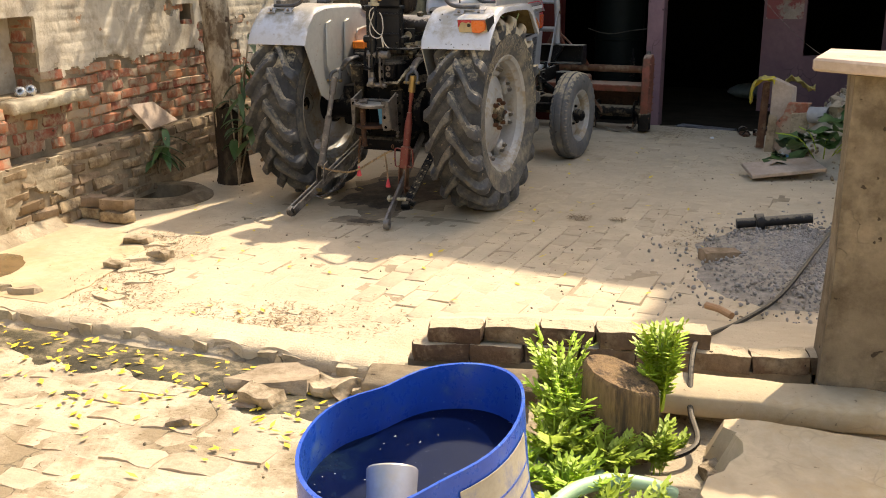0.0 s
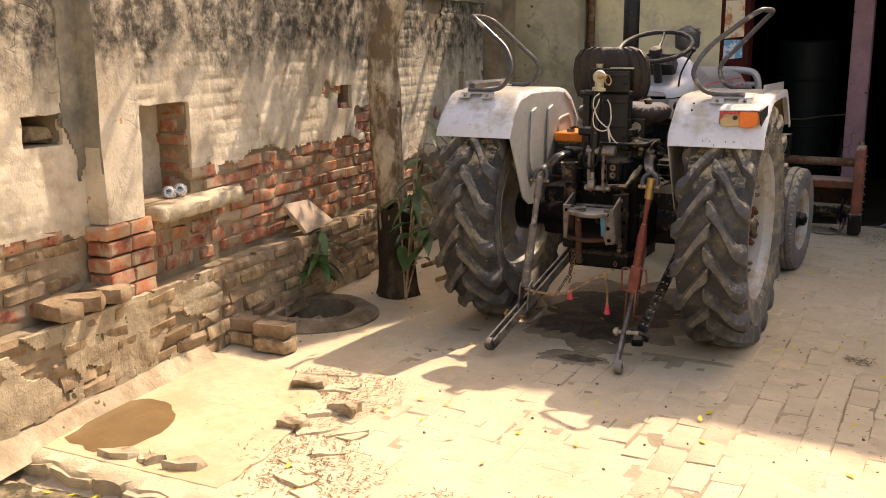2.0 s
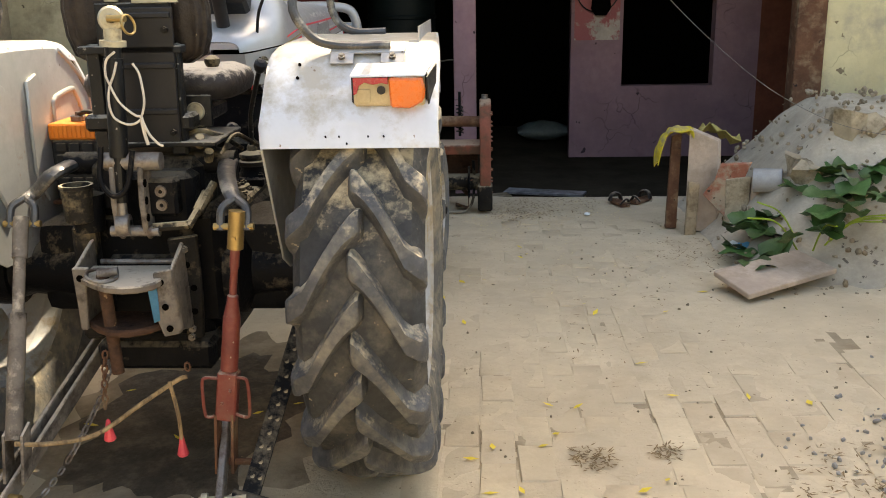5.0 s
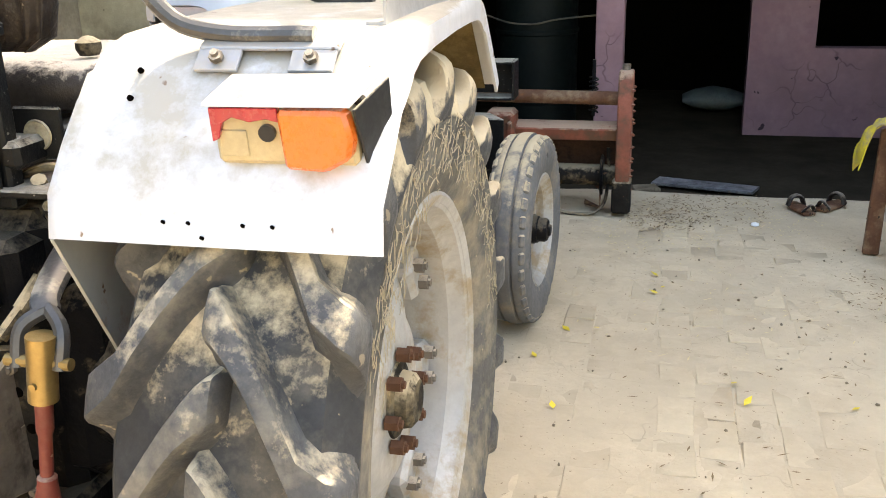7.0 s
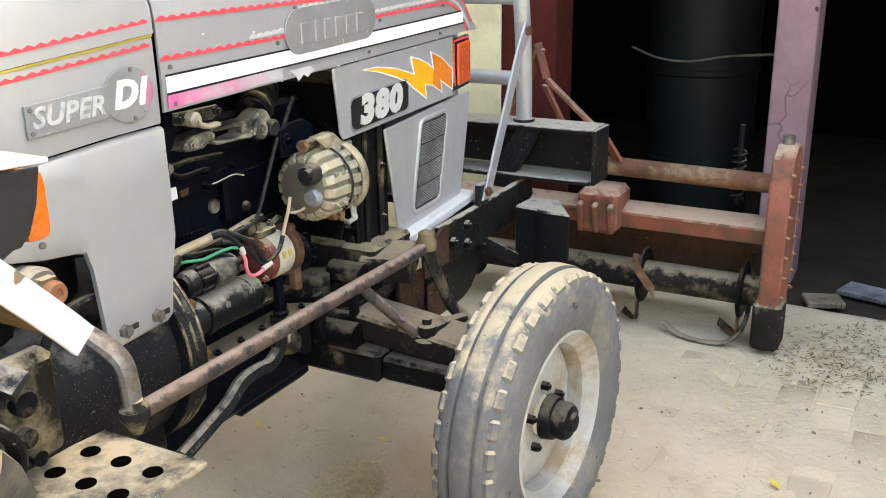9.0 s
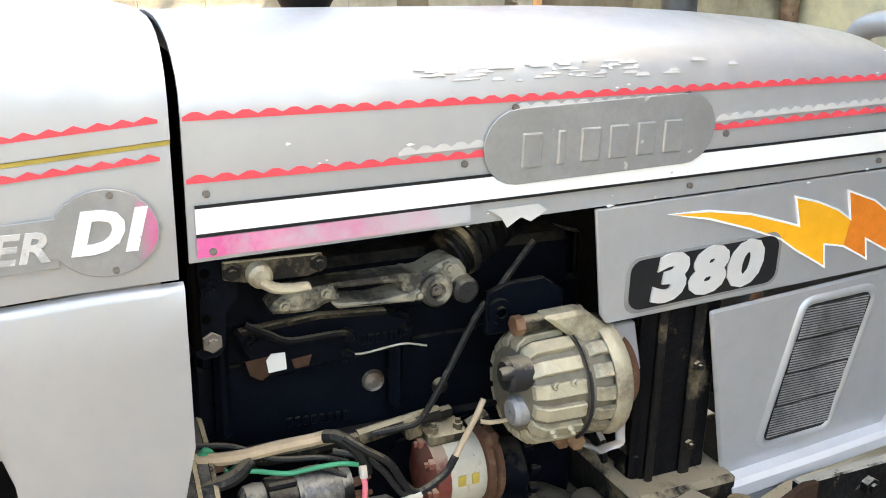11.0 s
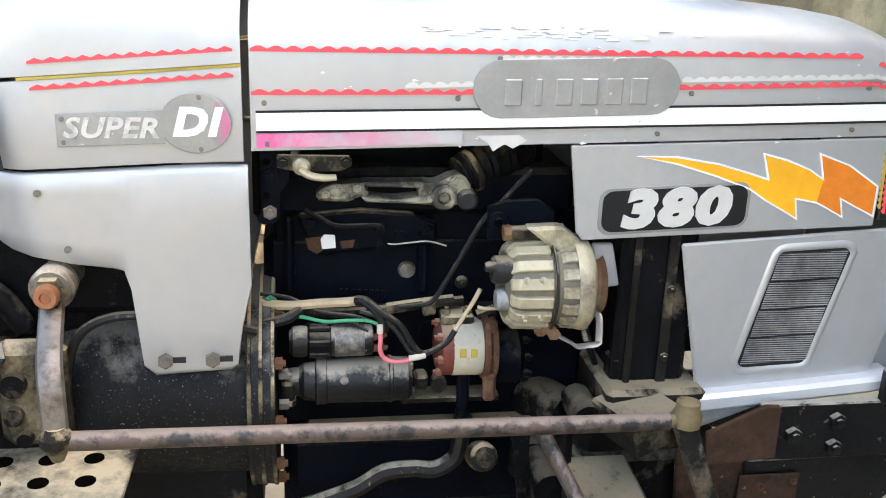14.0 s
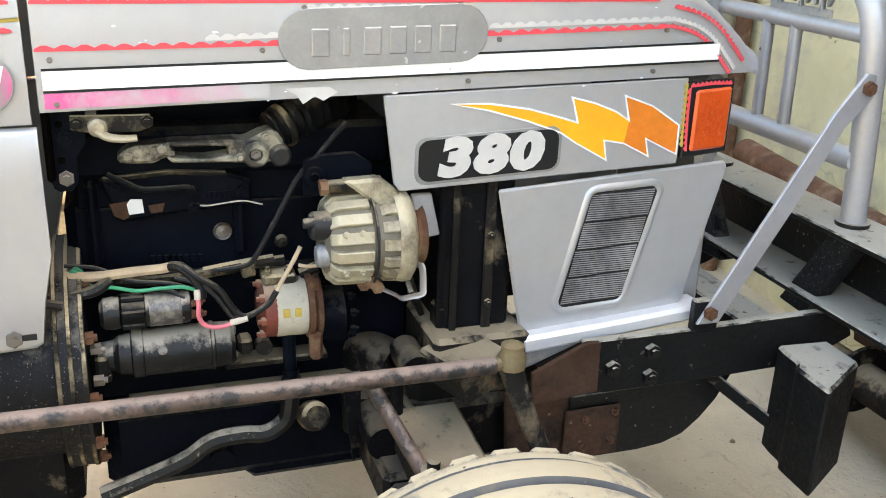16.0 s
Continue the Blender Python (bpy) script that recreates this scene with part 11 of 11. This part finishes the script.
box(bm, (1.12, 4.20, -0.07), (0.16, 0.12, 0.03), rot=(0, 0, 20), bev=0.006)
solid("flat_stone", bm, m_conc, "flat stone on the shed floor", "stone")
for (x0, x1, z0, z1), mt, lb in (((-0.265, -0.085, 1.64, 1.98), M("torn_orange_poster", (0.50, 0.20, 0.08), 0.7, var=0.3, scale=10, bump=0.05, dirt=0.5, dcol=(0.62, 0.52, 0.36), dscale=9, dsharp=0.08), "torn orange and white poster"), ((-0.265, -0.09, 1.45, 1.63), M("blue_poster", (0.10, 0.32, 0.48), 0.6, var=0.3, scale=14, bump=0.05, dirt=0.35, dcol=(0.55, 0.60, 0.62), dscale=16, dsharp=0.06), "pale blue poster with unreadable lines")):
    bm = B()
    plate(bm, [(x0, YF - 0.003, z0), (x1, YF - 0.003, z0 + 0.02), (x1 - 0.008, YF - 0.003, z1), (x0 + 0.004, YF - 0.003, z1)], (0, -0.002, 0))
    solid("poster", bm, mt, lb + " pasted on the door post", "poster")
bm = B()
plate(bm, [(1.83, YP - 0.002, 0.98), (2.24, YP - 0.002, 0.98), (2.24, YP - 0.002, 1.66), (1.83, YP - 0.002, 1.66)], (0, -0.003, 0))
solid("calendar", bm, M("old_calendar_paper", (0.42, 0.35, 0.30), 0.7, var=0.3, scale=5, bump=0.03, dirt=0.4, dcol=(0.30, 0.08, 0.08), dscale=3, dsharp=0.05), "large faded wall calendar on the partition", "calendar")
bm = B()
lathe(bm, [(0.19 + 0.006 * math.cos(a), 0.006 * math.sin(a)) for a in [2 * math.pi * i / 8 for i in range(8)]], (2.03, YP - 0.04, 1.42), (0, 1, 0), n=36, closed=True)
solid("wire_ring", bm, m_wire, "dark wire ring hung on the wall", "ring")
bm = B()
rows = []
for z, w in ((1.20, 0.05), (1.26, 0.09), (1.40, 0.08), (1.55, 0.075), (1.64, 0.05), (1.70, 0.02)):
    rows.append([(2.06 + w * math.cos(a) + 0.01 * noise.noise((z * 5, a, 0)), YP - 0.05 + 0.035 * math.sin(a), z) for a in [2 * math.pi * i / 14 for i in range(14)]])
loft(bm, rows)
solid("dark_bag", bm, m_black, "dark cloth bag hanging on the wall", "bag", sharp=60)
bm = B()
rows = []
for x, h in ((1.35, 0.02), (1.45, 0.08), (1.6, 0.11), (1.75, 0.09), (1.9, 0.03)):
    rows.append([(x, 6.9 + 0.16 * math.cos(a), 0.62 + h * math.sin(a) + 0.015 * noise.noise((x * 9, a * 2, 0))) for a in [2 * math.pi * i / 12 for i in range(12)]])
loft(bm, rows)
for v in bm.verts:
    v.co.z -= 0.6
solid("folded_tarp", bm, M("grey_green_tarp", (0.10, 0.12, 0.11), 0.7, var=0.3, scale=8, bump=0.3), "grey-green tarpaulin heaped on the shed floor", "tarpaulin", sharp=60)
bm = B()
pipe(bm, [(1.50, 3.85, 2.35), (1.72, 3.3, 1.90), (2.06, 2.7, 1.40), (2.45, 2.5, 1.02), (2.75, 2.45, 0.82), (3.07, 2.45, 0.69), (3.5, 2.4, 0.62)], 0.0016, n=6)
solid("hanging_wire", bm, m_steel, "thin pale wire sagging from the doorway to the rubble", "wire")

# ---- tree by the wall ----
tree = thing("tree", "young tree with pale mottled bark, forking above the wall", "tree", pose(-1.47, 0.04, 0))
bm = B()


def limb(bm, pts, r0, r1, n=16):
    line = smooth_line(pts, 8)
    pipe(bm, line, lambda t: (r0 + (r1 - r0) * t) * (1 + 0.07 * noise.noise((t * 9, r0 * 30, 0))), n=n, smooth=False)


pipe(bm, smooth_line([(-0.01, 0.0, 0.42), (-0.06, 0.0, 0.9), (-0.075, 0.0, 1.35), (-0.085, 0.0, 1.62), (-0.09, 0.0, 1.80)], 10), lambda t: 0.102 * (1 + 0.06 * noise.noise((t * 9, 3, 0))) * (1.0 if t < 0.8 else math.sqrt(max(0.02, 1 - ((t - 0.8) / 0.2) ** 2))), n=24, smooth=False)
limb(bm, [(-0.09, 0.0, 1.60), (-0.14, 0.0, 1.85), (-0.18, 0.02, 2.15), (-0.25, 0.1, 2.8), (-0.2, 0.4, 3.6)], 0.085, 0.035)
limb(bm, [(-0.075, 0.0, 1.62), (0.015, 0.0, 1.90), (0.10, 0.03, 2.2), (0.25, 0.4, 2.9), (0.4, 1.0, 3.7)], 0.088, 0.035)
for a, b, c in (((-0.2, 0.3, 3.0), (-0.5, 0.9, 3.5), (-0.6, 1.6, 3.8)), ((0.3, 0.5, 3.0), (0.6, 1.3, 3.5), (0.7, 2.1, 3.9)), ((0.1, 0.1, 2.4), (0.3, -0.3, 3.0), (0.3, -0.8, 3.5))):
    limb(bm, [a, b, c], 0.035, 0.012, 8)
for v in bm.verts:
    v.co += Vector((noise.noise(v.co * 7), noise.noise(v.co * 7 + Vector((5, 0, 0))), 0)) * 0.010 + Vector((noise.noise(v.co * 19), noise.noise(v.co * 19 + Vector((5, 0, 0))), 0)) * 0.006
trunk = part("trunk", bm, m_bark, tree, sharp=60)
bm = B()
rings = []
for z, k in ((-0.05, 1.35), (0.05, 1.18), (0.2, 1.08), (0.33, 1.05), (0.45, 1.03), (0.58, 1.0)):
    rings.append([(0.108 * k * (1 + 0.22 * max(0.0, 0.5 - z) * math.sin(4 * a) + 0.14 * noise.noise((math.cos(a) * 3, math.sin(a) * 3, z * 4))) * math.cos(a) - 0.03 * z, 0.108 * k * (1 + 0.14 * noise.noise((math.cos(a) * 3, math.sin(a) * 3, z * 4 + 9))) * math.sin(a), z + (0.16 * noise.noise((math.cos(a) * 2, math.sin(a) * 2, 1)) if z > 0.5 else 0)) for a in [2 * math.pi * i / 20 for i in range(20)]])
loft(bm, rings)
part("trunk_foot", bm, m_darkbark, tree, "dark foot of the trunk", sharp=60)
bm = B()
# unseen crown; clumps left out where sun should reach wall, trunk and yard
for i in range(240):
    cx, cy, cz = RNG.gauss(0.45, 0.75), RNG.gauss(2.2, 1.5), RNG.gauss(3.9, 0.5)
    if 0.55 < cy - 0.7487 * (cz - 1.1) < 1.95 and RNG.random() < 0.62:
        continue
    if abs(cx + 0.08 - 0.2246 * (cz - 1.5)) < 0.24 and -0.5 < cy - 0.7487 * (cz - 1.5) < 0.4:
        continue
    if cz < 2.7 or cy < -1.2 or (cx > 0.3 and cy < 0.75 * cz - 0.35) or (cx - 0.2246 * cz > 0.22 and cy - 0.7487 * cz < -0.75):
        continue
    for k in range(15):
        p = Vector((cx + RNG.gauss(0, 0.13), cy + RNG.gauss(0, 0.13), cz + RNG.gauss(0, 0.09)))
        d = Vector((RNG.uniform(-1, 1), RNG.uniform(-1, 1), RNG.uniform(-0.9, 0.2)))
        leaf_quad(bm, p, d, Vector((RNG.uniform(-0.5, 0.5), RNG.uniform(-0.5, 0.5), 1)), RNG.uniform(0.10, 0.18), RNG.uniform(0.025, 0.04))
tagged(part("crown", bm, m_leaf, tree, "crown of many small dark green leaves", sharp=80), kind="stuff")


def leafy(name, label, x, y, z, stems, seed):
    """A sapling with long drooping leaves."""
    rg = random.Random(seed)
    root = thing(name, label, "plant", pose(x, y, z))
    bm = B()
    tips = []
    for a, h, r in stems:
        top = Vector((r * math.cos(a), r * math.sin(a), h))
        pipe(bm, [(0, 0, 0), top * 0.5 + Vector((0, 0, h * 0.1)), top], 0.006, n=6)
        tips.append(top)
    part("stem", bm, m_bark, root)
    for top in tips:
        for k in range(7):
            bm = B()
            p = top * rg.uniform(0.45, 1.0)
            a = rg.uniform(0, 6.28)
            d = Vector((math.cos(a), math.sin(a), rg.uniform(-0.5, 0.4))).normalized()
            s = d.cross(Vector((0, 0, 1))).normalized()
            ln, w = rg.uniform(0.12, 0.22), rg.uniform(0.02, 0.035)
            grid = []
            for q in range(6):
                t = q / 5
                c = p + d * ln * t + Vector((0, 0, -0.10 * t * t))
                ww = w * math.sin(math.pi * min(1.0, 0.12 + t * 0.88)) + 0.001
                grid.append([c - s * ww + Vector((0, 0, 0.006)), c, c + s * ww + Vector((0, 0, 0.006))])
            rows = [[bm.verts.new(v) for v in row] for row in grid]
            for r1, r2 in zip(rows, rows[1:]):
                for j in range(2):
                    bm.faces.new((r1[j], r1[j + 1], r2[j + 1], r2[j]))
            part("leaf", bm, m_leaf, root, sharp=80)
    return root


leafy("sapling", "green sapling growing beside the tree trunk", -1.33, -0.10, 0.0, ((0.3, 1.15, 0.16), (1.2, 0.95, 0.12), (-0.5, 0.80, 0.14), (2.5, 0.65, 0.1), (0.0, 0.55, 0.2)), 5)
leafy("sapling", "small dark-leaved plant sprouting from the ledge", -1.83, -0.42, 0.12, ((0.0, 0.28, 0.1), (1.0, 0.35, 0.08), (-1.0, 0.22, 0.12)), 9)
bm = B()
for a, b in (((-1.15, 0.5, 0.02), (-1.0, 0.2, 0.12)), ((-1.35, 0.35, 0.03), (-0.95, 0.3, 0.20)), ((-1.6, 0.6, 0.05), (-1.0, 0.45, 0.28))):
    cyl(bm, a, b, 0.016, n=8)
solid("branches", bm, m_wood, "broken branches lying behind the tree", "branch")
# sky-side greenery beyond the boundary wall
bm = B()
for i in range(240):
    cx, cy, cz = RNG.uniform(-16, -8.2), RNG.uniform(7, 9), RNG.uniform(1.0, 2.9) - 0.3 * RNG.random()
    for k in range(10):
        p = Vector((cx + RNG.gauss(0, 0.3), cy + RNG.gauss(0, 0.3), cz + RNG.gauss(0, 0.2)))
        leaf_quad(bm, p, Vector((RNG.uniform(-1, 1), RNG.uniform(-1, 1), RNG.uniform(-0.6, 0.6))), Vector((0, RNG.uniform(-1, 0), 1)), 0.22, 0.06)
tagged(part("far_bushes", bm, m_leaf, None, sharp=80), "green bushes beyond the boundary wall", "bushes", kind="stuff")

# ---- masonry pieces: wall bricks ----
RED = [rough_block("brick", 0.05, 0.226, 0.068, m_brick, 60 + k, 0.011, 0.009) for k in range(7)]
GREY = [rough_block("brick", 0.05, 0.226, 0.068, m_dustbrick, 70 + k, 0.012, 0.010) for k in range(7)]
for c in range(6, 22):
    z = 0.02 + c * 0.0745
    s = -3.4 + (0.12 if c % 2 else 0.0)
    while s < 2.9:
        if z + 0.07 > PZ and any(bare(s + q, z + 0.035) for q in (-0.08, -0.04, 0.0, 0.04, 0.08)) and not niche(s, z + 0.05) and not holes(s, z + 0.035) and not (-2.24 < s < -1.86):
            part("brick", (RED if s > -1.7 or RNG.random() < 0.5 else GREY)[RNG.randrange(7)], None, wall, m=pose(-0.030 + RNG.uniform(-0.010, 0.006), s + RNG.uniform(-0.012, 0.012), z + RNG.uniform(-0.005, 0.005), RNG.uniform(-2.5, 2.5), RNG.uniform(-4, 4), RNG.uniform(-3, 3)) @ Matrix.Diagonal((1, RNG.choice((1.0, 0.98, 1.02, 0.95, 0.5)), 1, 1)))
        s += 0.235
for c in range(6):
    z = 0.0 + c * 0.0745
    s = -3.2 + (0.12 if c % 2 else 0.0)
    while s < 2.6:
        part("brick", GREY[RNG.randrange(7)], None, plinth, m=pose(PL - 0.036 + RNG.uniform(-0.016, 0.010), s + RNG.uniform(-0.012, 0.012), z + RNG.uniform(-0.005, 0.005), RNG.uniform(-3, 3), RNG.uniform(-5, 5), RNG.uniform(-3, 3)) @ Matrix.Diagonal((1, RNG.choice((1.0, 0.97, 1.04, 0.92, 0.55)), RNG.uniform(0.9, 1.08), 1)))
        s += 0.235
for c in range(6):
    part("brick", RED[c % 7], None, wall, m=pose(-0.132 + 0.008 * (c % 2), -1.378 + 0.006 * (c % 3), 0.86 + c * 0.0765, 0, 0, 90) @ Matrix.Diagonal((1, 0.9 if c % 2 else 0.5, 1, 1)))
for n0, s, z, a in ((-0.13, 0.375, 1.185, 20), (-0.12, -2.34, 1.20, -30), (-0.10, 2.70, 1.205, 10)):
    part("brick", GREY[2], None, wall, m=pose(n0, s, z, 0, 0, a) @ Matrix.Diagonal((1.3, 0.62, 1, 1)))
WIDE = [rough_block("brick", 0.13, 0.16, 0.066, m_brick, 90 + k, 0.007, 0.005) for k in range(4)]
for c in range(5):
    for k in range(2):
        part("brick", WIDE[(c + k) % 4], None, wall, m=pose(0.055, -2.135 + k * 0.168 + (0.015 if c % 2 else 0.0), 0.44 + c * 0.0745, 0, 0, 0))

# ---- paving bricks ----
PAVE = [rough_block("brick", 0.1235, 0.2405, 0.05, m_paver, 80 + k, 0.006, 0.0042) for k in range(9)]
paving = thing("paving", "worn brick paving half covered with dust", "paving", kind="structure")
for i in range(15):
    for k in range(23):
        x, y = 0.80 + i * 0.125, -2.15 + k * 0.243 + (0.12 if i % 2 else 0.0)
        if y < 3.2 and not (x > 2.0 and y > 1.0):
            part("brick", PAVE[RNG.randrange(9)], None, paving, m=pose(x + RNG.uniform(-0.004, 0.004), y + RNG.uniform(-0.005, 0.005), ground_z(x, y) - 0.0505 + RNG.gauss(0, 0.0011), RNG.gauss(0, 0.35), RNG.gauss(0, 0.5), RNG.uniform(-1.4, 1.4) + (180 if RNG.random() < 0.5 else 0)))


def joined_bricks(name, mat, places, parent, sx, sy, h):
    rg = random.Random(3)
    vs, fs = [], []
    for x, y, z, a in places:
        o = len(vs)
        ca, sa = math.cos(a), math.sin(a)
        for zz, k in ((-h, 1.0), (-0.006, 1.0), (0.0, 0.93)):
            for u, v in ((-1, -1), (1, -1), (1, 1), (-1, 1)):
                px, py = u * sx / 2 * k + rg.uniform(-0.005, 0.005), v * sy / 2 * k + rg.uniform(-0.005, 0.005)
                vs.append((x + px * ca - py * sa, y + px * sa + py * ca, z + zz + rg.uniform(-0.002, 0.002)))
        for r in (0, 4):
            for q in range(4):
                fs.append([o + r + q, o + r + (q + 1) % 4, o + r + 4 + (q + 1) % 4, o + r + 4 + q])
        fs.append([o + 8, o + 9, o + 10, o + 11])
    me = bpy.data.meshes.new(name)
    me.from_pydata(vs, [], fs)
    me.materials.append(mat)
    ob = part(name, me, None, parent)
    return tagged(ob, kind="stuff")


places = []
for i in range(12):
    for k in range(25):
        x, y = -0.70 + i * 0.125, -2.2 + k * 0.243 + (0.12 if i % 2 else 0.0)
        if y < -0.5:
            places.append((x, y, ground_z(x, y) - 0.0005 + RNG.uniform(-0.002, 0.002), RNG.uniform(-0.03, 0.03)))
joined_bricks("paving_rest", m_paver, places, paving, 0.122, 0.239, 0.05)
lane = thing("lane_paving", "rough sunlit brick paving of the lane", "paving", kind="structure")
places = []
for k in range(13):
    for i in range(16):
        x, y = -1.7 + i * 0.243 + (0.12 if k % 2 else 0.0), -3.02 - k * 0.125
        x, y = x - 0.10 * (y + 3), y + 0.10 * (x)
        if y < drain_y(x) - 0.16 and not (x > 1.9 and y > -4.6):
            places.append((x, y, ground_z(x, y) + RNG.uniform(-0.004, 0.007), 0.10 + RNG.uniform(-0.06, 0.06)))
LANE = [broken_block("brick", 0.230, 0.118, 0.05, m_lanebrick, 110 + k, 0.016) for k in range(6)]
for x, y, z, a in places:
    part("brick", LANE[RNG.randrange(6)], None, lane, m=pose(x, y, z - 0.053, RNG.uniform(-2, 2), RNG.uniform(-2, 2), math.degrees(a)))
